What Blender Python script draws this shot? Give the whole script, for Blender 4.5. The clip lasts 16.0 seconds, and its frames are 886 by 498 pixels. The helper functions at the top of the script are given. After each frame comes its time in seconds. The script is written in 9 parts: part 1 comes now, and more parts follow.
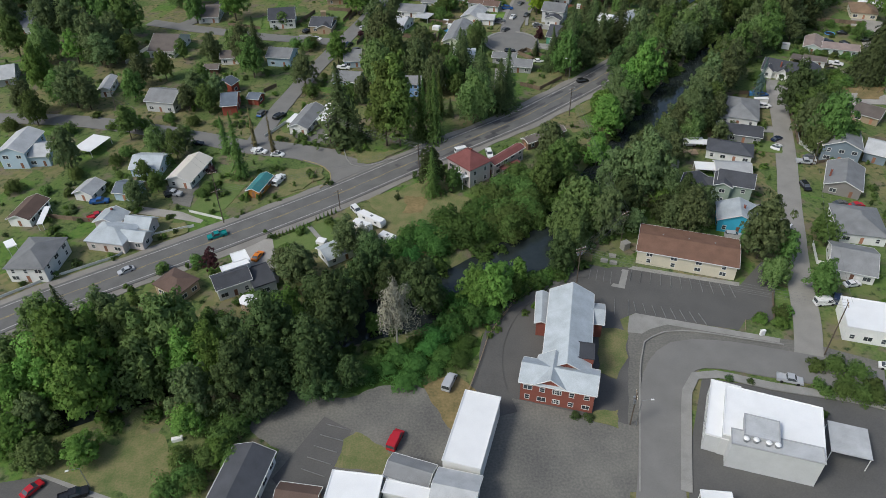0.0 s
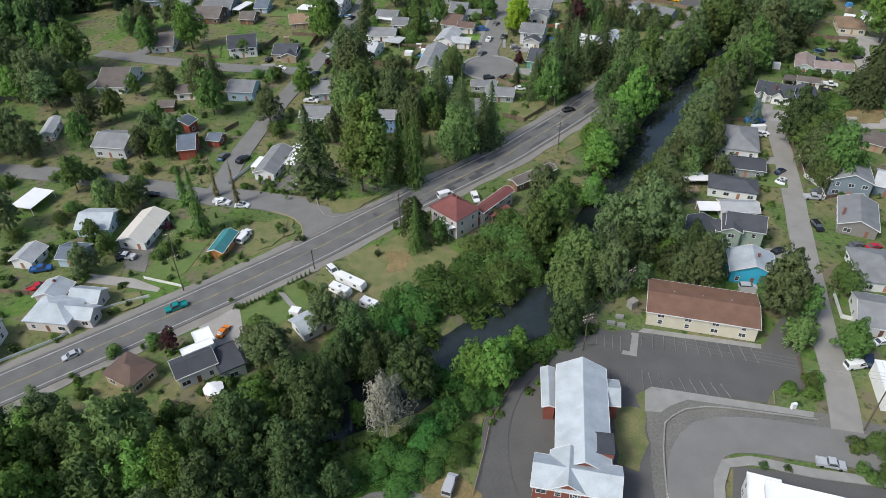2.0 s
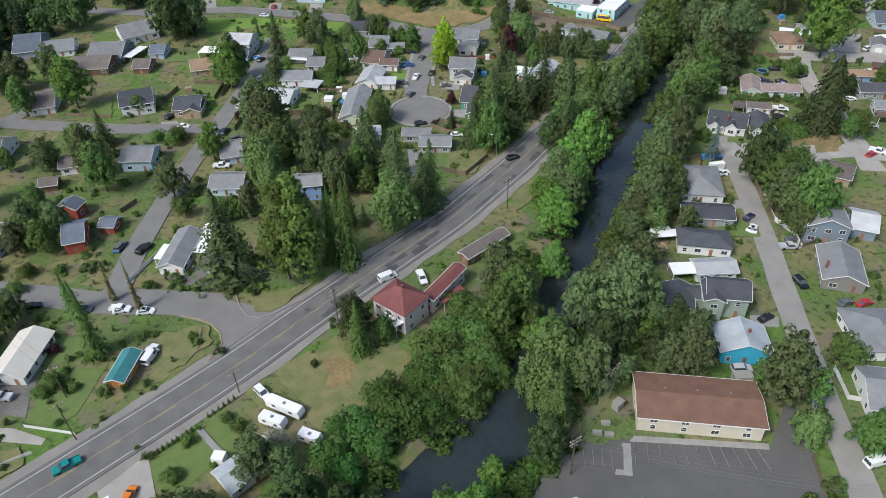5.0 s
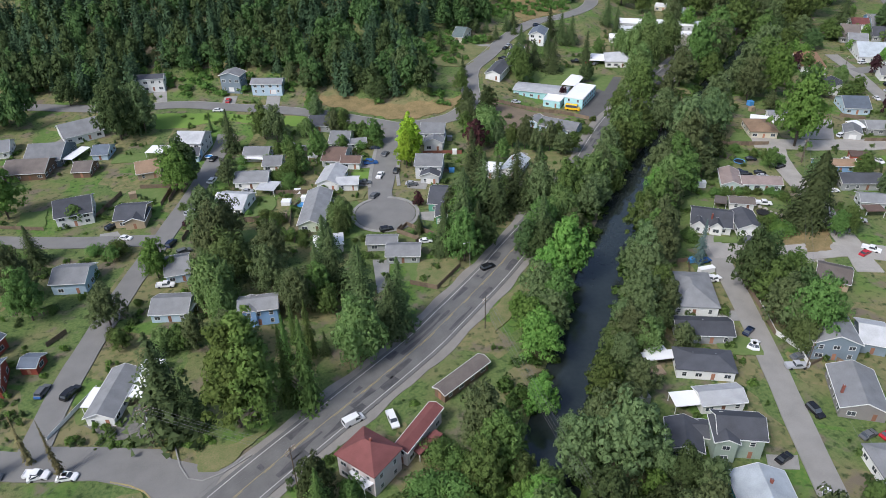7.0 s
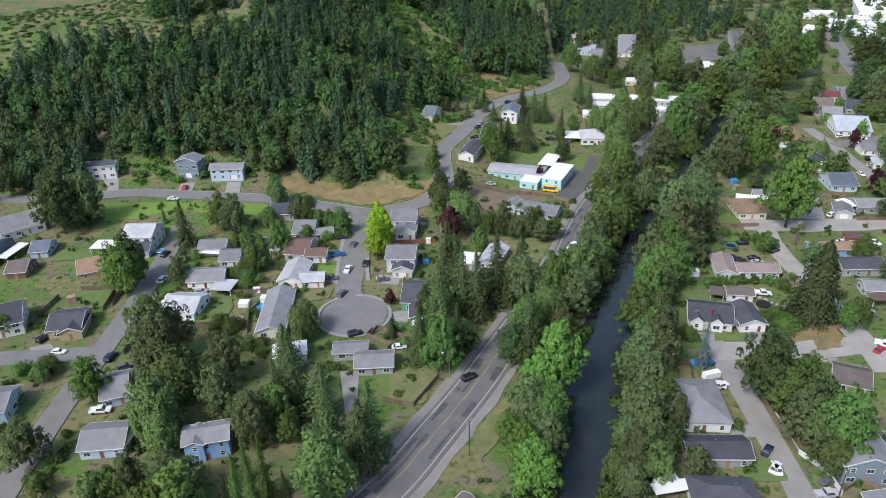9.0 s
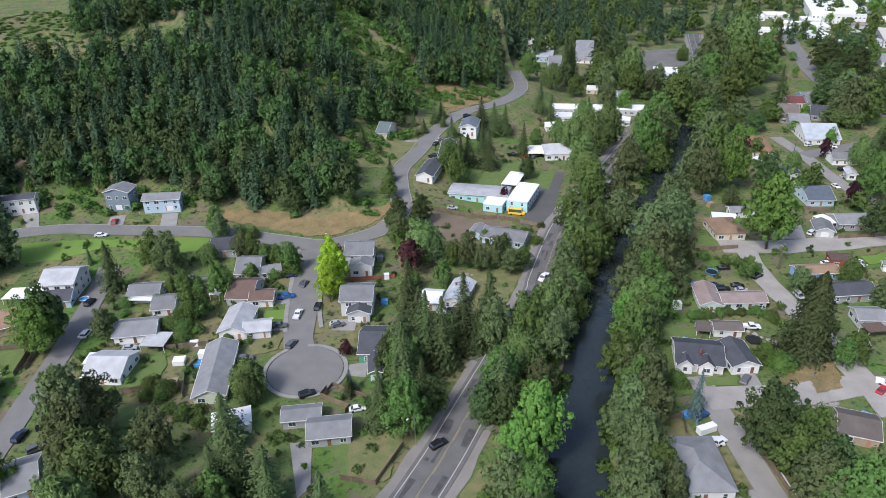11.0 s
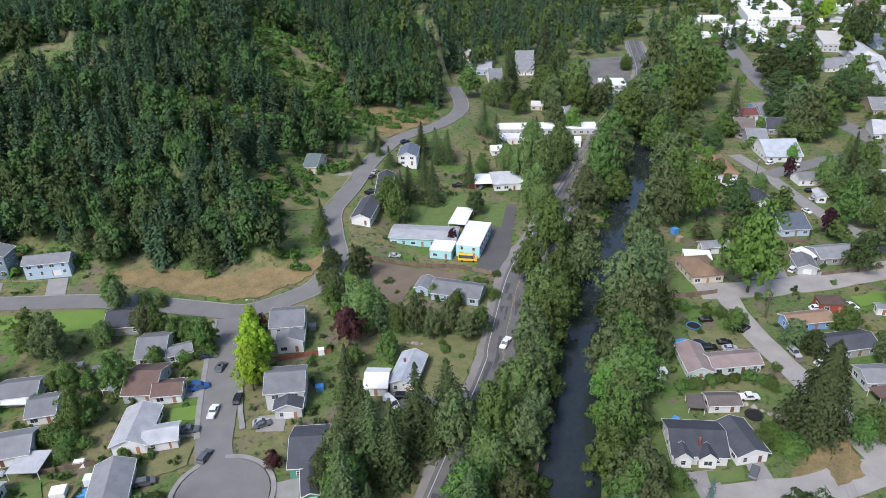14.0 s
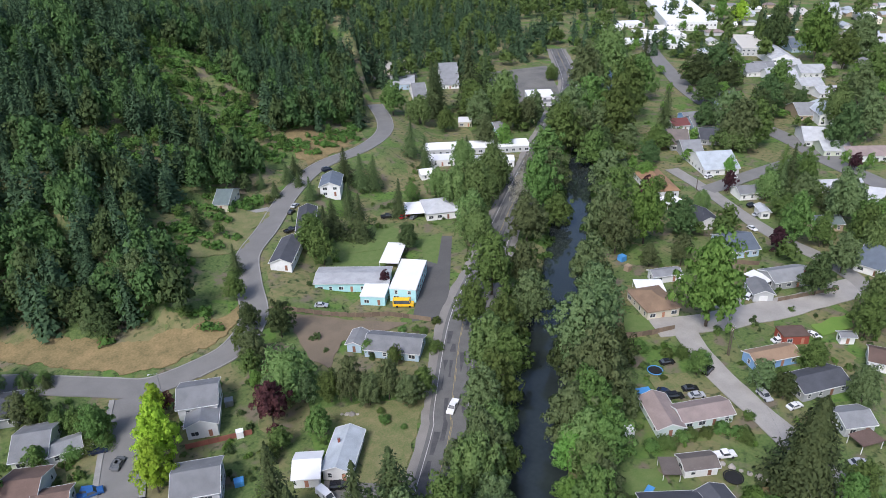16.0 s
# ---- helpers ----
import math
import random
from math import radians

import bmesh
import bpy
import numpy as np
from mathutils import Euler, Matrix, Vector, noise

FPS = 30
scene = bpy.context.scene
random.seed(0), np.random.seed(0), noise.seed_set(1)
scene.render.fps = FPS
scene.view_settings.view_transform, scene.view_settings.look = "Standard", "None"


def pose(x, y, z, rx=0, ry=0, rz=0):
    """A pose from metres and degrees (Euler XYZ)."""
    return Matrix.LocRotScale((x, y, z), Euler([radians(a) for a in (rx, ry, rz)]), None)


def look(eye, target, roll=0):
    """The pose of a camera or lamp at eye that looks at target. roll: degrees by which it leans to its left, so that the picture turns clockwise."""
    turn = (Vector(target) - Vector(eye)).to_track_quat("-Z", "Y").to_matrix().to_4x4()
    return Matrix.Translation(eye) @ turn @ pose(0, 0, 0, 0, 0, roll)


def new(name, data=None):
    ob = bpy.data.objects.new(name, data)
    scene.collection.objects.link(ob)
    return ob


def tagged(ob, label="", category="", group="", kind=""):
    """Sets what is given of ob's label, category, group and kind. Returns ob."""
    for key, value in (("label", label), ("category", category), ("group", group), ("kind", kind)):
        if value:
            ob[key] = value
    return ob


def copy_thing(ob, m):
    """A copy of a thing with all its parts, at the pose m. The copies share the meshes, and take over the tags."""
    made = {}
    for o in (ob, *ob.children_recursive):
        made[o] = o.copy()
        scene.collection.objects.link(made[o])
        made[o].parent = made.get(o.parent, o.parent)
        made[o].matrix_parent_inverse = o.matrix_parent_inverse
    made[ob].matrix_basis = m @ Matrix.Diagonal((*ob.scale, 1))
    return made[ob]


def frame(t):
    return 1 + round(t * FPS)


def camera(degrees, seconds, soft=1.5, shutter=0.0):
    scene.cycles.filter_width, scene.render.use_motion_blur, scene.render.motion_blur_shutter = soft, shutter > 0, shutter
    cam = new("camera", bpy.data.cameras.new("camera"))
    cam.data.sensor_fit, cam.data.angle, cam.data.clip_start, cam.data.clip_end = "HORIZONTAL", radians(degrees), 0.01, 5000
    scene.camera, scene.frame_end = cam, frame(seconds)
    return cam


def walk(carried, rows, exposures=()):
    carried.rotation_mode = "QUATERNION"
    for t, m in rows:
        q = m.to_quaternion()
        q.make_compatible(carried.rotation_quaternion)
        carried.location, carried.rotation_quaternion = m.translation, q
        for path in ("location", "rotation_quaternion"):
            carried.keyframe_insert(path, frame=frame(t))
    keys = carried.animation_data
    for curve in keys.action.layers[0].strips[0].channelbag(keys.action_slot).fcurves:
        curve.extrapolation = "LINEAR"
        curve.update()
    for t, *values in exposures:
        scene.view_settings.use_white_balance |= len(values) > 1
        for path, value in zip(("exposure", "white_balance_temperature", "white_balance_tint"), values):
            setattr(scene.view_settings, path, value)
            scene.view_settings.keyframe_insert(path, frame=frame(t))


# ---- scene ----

cam = camera(65.1, 16.0, soft=0.75)
METRES, EYE = 209.7, 122.2
ROWS = [
    (0.0, 0.0, 0.0, 0.0, -0.88, -38.37, 1.12),
    (0.5, -0.0071, 0.0305, -0.0008, -1.51, -38.28, 1.1),
    (1.0, -0.0118, 0.0613, -0.0009, -1.69, -38.21, 1.1),
    (1.5, -0.0154, 0.0921, -0.0006, -2.72, -38.18, 1.12),
    (2.0, -0.0179, 0.1227, 0.0006, -4.02, -38.18, 1.16),
    (2.5, -0.0194, 0.1529, 0.0018, -5.31, -38.22, 1.2),
    (3.0, -0.0198, 0.1827, 0.0021, -6.64, -38.19, 1.23),
    (3.5, -0.0195, 0.2122, 0.003, -8.28, -38.14, 1.27),
    (4.0, -0.0181, 0.2414, 0.0038, -9.72, -38.09, 1.3),
    (6.5, -0.001, 0.389, 0.0057, -13.36, -38.0, 1.25),
    (7.0, 0.0061, 0.4216, 0.0089, -14.64, -32.8, 1.31),
    (7.5, 0.011, 0.448, 0.0058, -15.83, -27.44, 1.32),
    (8.0, 0.0182, 0.4782, 0.0047, -15.89, -27.47, 1.31),
    (8.5, 0.0256, 0.5082, 0.0048, -15.98, -27.55, 1.29),
    (9.0, 0.0338, 0.5371, 0.0038, -17.26, -27.58, 1.31),
    (11.5, 0.0809, 0.6868, 0.0027, -21.79, -27.56, 1.4),
    (12.0, 0.0918, 0.7172, 0.0028, -22.6, -27.63, 1.41),
    (12.5, 0.1033, 0.7476, 0.0029, -23.69, -27.67, 1.42),
    (13.0, 0.1148, 0.7781, 0.0032, -24.97, -27.65, 1.42),
    (13.5, 0.1265, 0.8091, 0.0032, -25.9, -27.57, 1.43),
    (14.0, 0.1403, 0.8395, 0.0039, -26.73, -27.54, 1.45),
    (14.5, 0.1543, 0.8699, 0.0044, -28.31, -27.5, 1.47),
    (15.0, 0.1684, 0.9001, 0.0049, -30.0, -27.42, 1.48),
    (15.5, 0.1833, 0.9306, 0.0054, -31.69, -27.35, 1.48),
    (16.0, 0.1988, 0.9606, 0.0038, -33.36, -27.31, 1.47),
]
walk(cam, [(t, pose(METRES * x, METRES * y, EYE + METRES * z, 90 + pitch, roll, yaw)) for t, x, y, z, yaw, pitch, roll in ROWS],
     [(0, -0.11, 6350, 6), (1, 0.05, 6320, 7), (2, 0.21, 6280, 7), (4, 0.28, 6220, 8), (6.5, 0.25, 6120, 10), (7.5, 0.36, 6060, 12), (16, 0.38, 5950, 14)])

# ---- light: a bright, mostly clouded afternoon ----
world = bpy.data.worlds.new("sky")
scene.world = world
world.use_nodes = True
wn, wl = world.node_tree.nodes, world.node_tree.links
sky = wn.new("ShaderNodeTexSky")
sky.sky_type, sky.sun_disc = "NISHITA", False
sky.sun_elevation, sky.sun_rotation = radians(48), radians(240)
sky.air_density, sky.dust_density = 1.0, 3.0
pale = wn.new("ShaderNodeHueSaturation")
pale.inputs["Saturation"].default_value = 1.0
wl.new(sky.outputs["Color"], pale.inputs["Color"])
wl.new(pale.outputs["Color"], wn["Background"].inputs["Color"])
wn["Background"].inputs["Strength"].default_value = 0.15
sun = new("sun", bpy.data.lights.new("sun", "SUN"))
sun.data.energy, sun.data.angle, sun.data.color = 2.25, radians(14), (1.0, 0.97, 0.92)
sun.matrix_world = look((-60, -35, 77), (0, 0, 0))

# ---- materials ----
MATS = {}


def material(name, base, other=None, scale=0.5, fine=6.0, rough=0.8, metal=0.0, bump=0.0, vary=0.0, spec=0.3, mix=0.5):
    """Two scales of noise between two colours, with some change from piece to piece."""
    if name in MATS:
        return MATS[name]
    m = bpy.data.materials.new(name)
    m.use_nodes = True
    n, l = m.node_tree.nodes, m.node_tree.links
    b = n["Principled BSDF"]
    other = other or tuple(c * 0.72 for c in base)
    where = n.new("ShaderNodeNewGeometry")
    big, small = n.new("ShaderNodeTexNoise"), n.new("ShaderNodeTexNoise")
    for tex, s in ((big, scale), (small, fine)):
        tex.inputs["Scale"].default_value, tex.inputs["Detail"].default_value = s, 5.0
        l.new(where.outputs["Position"], tex.inputs["Vector"])
    both = n.new("ShaderNodeMath")
    both.operation = "MULTIPLY_ADD"
    both.inputs[1].default_value = 0.45
    l.new(small.outputs["Fac"], both.inputs[0])
    half = n.new("ShaderNodeMath")
    half.operation = "MULTIPLY"
    half.inputs[1].default_value = 0.55
    l.new(big.outputs["Fac"], half.inputs[0])
    l.new(half.outputs[0], both.inputs[2])
    ramp = n.new("ShaderNodeMapRange")
    ramp.inputs["From Min"].default_value, ramp.inputs["From Max"].default_value = mix - 0.17, mix + 0.17
    l.new(both.outputs[0], ramp.inputs["Value"])
    col = n.new("ShaderNodeMix")
    col.data_type = "RGBA"
    col.inputs[6].default_value, col.inputs[7].default_value = (*base, 1), (*other, 1)
    l.new(ramp.outputs["Result"], col.inputs[0])
    out = col.outputs[2]
    if vary:
        info, hsv, span = n.new("ShaderNodeObjectInfo"), n.new("ShaderNodeHueSaturation"), n.new("ShaderNodeMapRange")
        span.inputs["To Min"].default_value, span.inputs["To Max"].default_value = 1 - vary, 1 + vary
        l.new(info.outputs["Random"], span.inputs["Value"])
        l.new(span.outputs["Result"], hsv.inputs["Value"])
        l.new(out, hsv.inputs["Color"])
        out = hsv.outputs["Color"]
    l.new(out, b.inputs["Base Color"])
    b.inputs["Roughness"].default_value, b.inputs["Metallic"].default_value = rough, metal
    b.inputs["Specular IOR Level"].default_value = spec
    if bump:
        bp = n.new("ShaderNodeBump")
        bp.inputs["Strength"].default_value, bp.inputs["Distance"].default_value = 0.6, bump
        l.new(small.outputs["Fac"], bp.inputs["Height"])
        l.new(bp.outputs["Normal"], b.inputs["Normal"])
    MATS[name] = m
    return m


def foliage(name, base, other, hue=0.026, thin=0.38):
    """Leaves: each clump and each tree a little different, some light passing through."""
    m = bpy.data.materials.new(name)
    m.use_nodes = True
    n, l = m.node_tree.nodes, m.node_tree.links
    b = n["Principled BSDF"]
    geo, info = n.new("ShaderNodeNewGeometry"), n.new("ShaderNodeObjectInfo")
    col = n.new("ShaderNodeMix")
    col.data_type = "RGBA"
    col.inputs[6].default_value, col.inputs[7].default_value = (*base, 1), (*other, 1)
    patch, both = n.new("ShaderNodeTexNoise"), n.new("ShaderNodeMath")
    patch.inputs["Scale"].default_value, patch.inputs["Detail"].default_value = 0.55, 3.0
    l.new(geo.outputs["Position"], patch.inputs["Vector"])
    patchy = n.new("ShaderNodeMapRange")
    patchy.inputs["From Min"].default_value, patchy.inputs["From Max"].default_value = 0.3, 0.7
    patchy.inputs["To Min"].default_value, patchy.inputs["To Max"].default_value = 0.0, 0.5
    l.new(patch.outputs["Fac"], patchy.inputs["Value"])
    both.operation, both.inputs[1].default_value = "MULTIPLY_ADD", 0.5
    l.new(geo.outputs["Random Per Island"], both.inputs[0])
    l.new(patchy.outputs["Result"], both.inputs[2])
    l.new(both.outputs[0], col.inputs[0])
    hsv = n.new("ShaderNodeHueSaturation")
    for sock, lo, hi in (("Hue", 0.5 - hue, 0.5 + hue), ("Value", 0.72, 1.42)):
        span = n.new("ShaderNodeMapRange")
        span.inputs["To Min"].default_value, span.inputs["To Max"].default_value = lo, hi
        l.new(info.outputs["Random"], span.inputs["Value"])
        l.new(span.outputs["Result"], hsv.inputs[sock])
    l.new(col.outputs[2], hsv.inputs["Color"])
    l.new(hsv.outputs["Color"], b.inputs["Base Color"])
    b.inputs["Roughness"].default_value, b.inputs["Specular IOR Level"].default_value = 0.75, 0.15
    tr, add = n.new("ShaderNodeBsdfTranslucent"), n.new("ShaderNodeMixShader")
    l.new(hsv.outputs["Color"], tr.inputs["Color"])
    add.inputs[0].default_value = thin
    l.new(b.outputs[0], add.inputs[1])
    l.new(tr.outputs[0], add.inputs[2])
    l.new(add.outputs[0], n["Material Output"].inputs["Surface"])
    MATS[name] = m
    return m


def ground_material():
    """Rough grass: fresh and dry in patches, bare soil here and there, a darker weave of weeds."""
    m = bpy.data.materials.new("rough_grass")
    m.use_nodes = True
    n, l = m.node_tree.nodes, m.node_tree.links
    b = n["Principled BSDF"]
    where = n.new("ShaderNodeNewGeometry")

    def noise_at(s, detail=4.0):
        t = n.new("ShaderNodeTexNoise")
        t.inputs["Scale"].default_value, t.inputs["Detail"].default_value = s, detail
        l.new(where.outputs["Position"], t.inputs["Vector"])
        return t

    def blend(a, c, fac, lo, hi):
        r, x = n.new("ShaderNodeMapRange"), n.new("ShaderNodeMix")
        r.inputs["From Min"].default_value, r.inputs["From Max"].default_value = lo, hi
        l.new(fac.outputs["Fac"], r.inputs["Value"])
        x.data_type = "RGBA"
        l.new(r.outputs["Result"], x.inputs[0])
        for sock, v in ((x.inputs[6], a), (x.inputs[7], c)):
            if isinstance(v, tuple):
                sock.default_value = (*v, 1)
            else:
                l.new(v, sock)
        return x.outputs[2]

    turn = n.new("ShaderNodeMapping")
    turn.inputs["Rotation"].default_value = (0, 0, radians(22))
    turn.inputs["Scale"].default_value = (1.0, 0.72, 0.0)
    l.new(where.outputs["Position"], turn.inputs["Vector"])
    plot = n.new("ShaderNodeTexVoronoi")
    plot.distance = "CHEBYCHEV"
    plot.inputs["Scale"].default_value, plot.inputs["Randomness"].default_value = 0.085, 0.75
    l.new(turn.outputs["Vector"], plot.inputs["Vector"])
    own = n.new("ShaderNodeSeparateColor")
    l.new(plot.outputs["Color"], own.inputs["Color"])

    def by_plot(a, c, channel, lo, hi):
        r, x = n.new("ShaderNodeMapRange"), n.new("ShaderNodeMix")
        r.inputs["From Min"].default_value, r.inputs["From Max"].default_value = lo, hi
        l.new(own.outputs[channel], r.inputs["Value"])
        x.data_type = "RGBA"
        l.new(r.outputs["Result"], x.inputs[0])
        for sock, v in ((x.inputs[6], a), (x.inputs[7], c)):
            if isinstance(v, tuple):
                sock.default_value = (*v, 1)
            else:
                l.new(v, sock)
        return x.outputs[2]

    lawn = blend((0.080, 0.126, 0.040), (0.134, 0.176, 0.060), noise_at(1.3), 0.35, 0.65)
    fresh = blend((0.080, 0.155, 0.034), (0.120, 0.185, 0.046), noise_at(0.9), 0.35, 0.65)
    straw = blend((0.200, 0.180, 0.088), (0.135, 0.150, 0.062), noise_at(0.45, 6), 0.40, 0.62)
    c = by_plot(lawn, fresh, "Red", 0.66, 0.82)
    c = by_plot(c, straw, "Green", 0.60, 0.75)
    c = blend(c, (0.190, 0.172, 0.088), noise_at(0.06, 6), 0.50, 0.68)
    c = blend(c, (0.165, 0.138, 0.100), noise_at(0.14, 6), 0.54, 0.66)
    c = blend(c, (0.034, 0.060, 0.020), noise_at(0.5, 6), 0.54, 0.70)
    l.new(c, b.inputs["Base Color"])
    b.inputs["Roughness"].default_value, b.inputs["Specular IOR Level"].default_value = 0.95, 0.1
    bp = n.new("ShaderNodeBump")
    bp.inputs["Distance"].default_value = 0.15
    l.new(noise_at(4.0).outputs["Fac"], bp.inputs["Height"])
    l.new(bp.outputs["Normal"], b.inputs["Normal"])
    return m


GROUND = ground_material()
ASPHALT = material("worn_asphalt", (0.165, 0.161, 0.153), (0.108, 0.106, 0.102), 0.25, 5.0, 0.9, bump=0.01)
STREET = material("grey_street", (0.208, 0.202, 0.190), (0.158, 0.154, 0.145), 0.2, 4.0, 0.9, bump=0.01)
LOT = material("dark_asphalt", (0.086, 0.084, 0.081), (0.122, 0.118, 0.112), 0.12, 3.0, 0.9, bump=0.01)
OLD_LOT = material("dusty_asphalt", (0.098, 0.096, 0.091), (0.205, 0.196, 0.172), 0.09, 2.0, 0.95, bump=0.01)
PATCH = material("tar_patch", (0.05, 0.05, 0.053), (0.10, 0.098, 0.097), 0.6, 5.0, 0.7)
CONCRETE = material("concrete", (0.31, 0.30, 0.28), (0.22, 0.215, 0.20), 0.4, 6.0, 0.9)
GRAVEL = material("gravel", (0.375, 0.355, 0.325), (0.26, 0.243, 0.218), 0.18, 5.0, 0.95, bump=0.03)
DUSTY = material("dusty_street", (0.290, 0.277, 0.253), (0.215, 0.205, 0.188), 0.2, 4.0, 0.9, bump=0.01)
LAWN = material("mown_lawn", (0.092, 0.150, 0.042), (0.150, 0.188, 0.070), 0.4, 3.0, 0.95, bump=0.04, spec=0.1)
FRESH = material("fresh_lawn", (0.120, 0.215, 0.042), (0.165, 0.245, 0.058), 0.2, 3.0, 0.95, bump=0.04, spec=0.1)
DRY = material("dry_grass", (0.285, 0.208, 0.105), (0.125, 0.112, 0.052), 0.22, 1.6, 0.95, bump=0.05, spec=0.1)
MEADOW = material("meadow_grass", (0.100, 0.140, 0.048), (0.225, 0.195, 0.100), 0.3, 2.5, 0.95, bump=0.05, spec=0.1)
WEEDS = material("dark_weeds", (0.035, 0.075, 0.016), (0.06, 0.11, 0.022), 0.3, 2.5, 0.95, bump=0.2, spec=0.1)
SOIL = material("bare_soil", (0.20, 0.155, 0.11), (0.14, 0.115, 0.08), 0.2, 3.0, 0.95, bump=0.05)
WATER = material("river_water", (0.018, 0.024, 0.025), (0.030, 0.038, 0.037), 0.08, 0.8, 0.06, bump=0.012, spec=0.5)
LINE = material("white_line_paint", (0.62, 0.61, 0.58), (0.36, 0.35, 0.34), 1.0, 8.0, 0.8)
FAINT = material("worn_bay_paint", (0.24, 0.24, 0.235), (0.12, 0.12, 0.12), 1.2, 8.0, 0.85)
YELLOW = material("yellow_line_paint", (0.40, 0.31, 0.11), (0.24, 0.21, 0.14), 1.0, 8.0, 0.8)
BLUE_PAINT = material("blue_sign_paint", (0.05, 0.18, 0.5), None, 1.0, 8.0, 0.8)
GLASS = material("dark_window_glass", (0.035, 0.042, 0.05), (0.07, 0.08, 0.09), 0.3, 1.0, 0.08, spec=0.5, vary=0.4)
TRIM = material("white_trim", (0.74, 0.74, 0.72), (0.62, 0.62, 0.6), 0.8, 6.0, 0.6)
WOOD = material("weathered_fence_wood", (0.21, 0.155, 0.105), (0.13, 0.10, 0.075), 0.8, 5.0, 0.9, vary=0.25)
POLEWOOD = material("pole_wood", (0.13, 0.10, 0.075), (0.085, 0.07, 0.055), 0.8, 5.0, 0.9)
PALEWOOD = material("pale_wood", (0.36, 0.27, 0.18), (0.25, 0.19, 0.13), 0.8, 5.0, 0.85)
BARK = material("bark", (0.10, 0.08, 0.06), (0.06, 0.05, 0.04), 1.5, 8.0, 0.95, bump=0.05)
PALEBARK = material("pale_bark", (0.36, 0.34, 0.30), (0.25, 0.235, 0.20), 1.5, 8.0, 0.9)
WHITE = material("white_metal", (0.80, 0.80, 0.80), (0.70, 0.70, 0.695), 0.3, 3.0, 0.5)
GREYMETAL = material("grey_metal", (0.33, 0.34, 0.35), None, 0.8, 5.0, 0.45, 0.6)
WIRE = material("wire", (0.16, 0.16, 0.165), None, 0.8, 5.0, 0.5)
RUBBER = material("rubber", (0.02, 0.02, 0.02), None, 1.0, 6.0, 0.85)
LAMPGLASS = material("lamp_glass", (0.55, 0.42, 0.36), (0.5, 0.12, 0.08), 3.0, 9.0, 0.25)
BRICK = material("red_brick", (0.255, 0.085, 0.06), (0.19, 0.065, 0.05), 0.6, 7.0, 0.9, bump=0.01)
BLUETARP = material("blue_plastic", (0.10, 0.32, 0.62), (0.06, 0.22, 0.5), 0.5, 4.0, 0.5)
STONE = material("garden_stone", (0.36, 0.33, 0.29), (0.22, 0.205, 0.185), 0.7, 6.0, 0.9, vary=0.3)

ROOFS = {"grey": (0.235, 0.24, 0.245), "light grey": (0.46, 0.47, 0.48), "dark grey": (0.078, 0.082, 0.094), "brown": (0.155, 0.105, 0.085),
         "rust brown": (0.175, 0.10, 0.07), "tan": (0.32, 0.22, 0.145), "white": (0.79, 0.79, 0.79), "red": (0.20, 0.075, 0.07), "slate blue": (0.13, 0.155, 0.19),
         "teal": (0.05, 0.20, 0.21), "cream": (0.62, 0.58, 0.51), "grey-brown": (0.17, 0.145, 0.13), "pinkish brown": (0.30, 0.24, 0.22), "pale blue-grey": (0.44, 0.48, 0.51),
         "green-grey": (0.15, 0.19, 0.185), "orange-tan": (0.38, 0.23, 0.13)}
WALLS = {"white": (0.74, 0.74, 0.72), "cream": (0.62, 0.57, 0.45), "grey": (0.33, 0.34, 0.34), "pale blue": (0.42, 0.53, 0.62), "sky blue": (0.25, 0.42, 0.68), "bright blue": (0.06, 0.42, 0.62),
         "sage green": (0.33, 0.40, 0.33), "green": (0.10, 0.30, 0.20), "aqua": (0.42, 0.70, 0.72), "tan": (0.40, 0.32, 0.22), "brown": (0.17, 0.11, 0.075), "red": (0.30, 0.07, 0.045),
         "pale green": (0.55, 0.60, 0.46), "pinkish white": (0.60, 0.54, 0.52), "stone grey": (0.25, 0.235, 0.22), "slate": (0.20, 0.25, 0.29), "orange": (0.50, 0.22, 0.05), "light grey": (0.52, 0.53, 0.53),
         "mint": (0.55, 0.64, 0.60)}


def roof_mat(c):
    smooth = c in ("white", "cream")
    return material(c.replace(" ", "_") + "_roofing", ROOFS[c], tuple(v * (0.9 if smooth else 0.66) for v in ROOFS[c]), 0.35, 7.0, 0.6 if smooth else 0.9, bump=0.0 if smooth else 0.012, vary=0.06 if smooth else 0.16)


def wall_mat(c):
    return material(c.replace(" ", "_") + "_siding", WALLS[c], tuple(v * 0.84 for v in WALLS[c]), 0.4, 5.0, 0.75, vary=0.08)


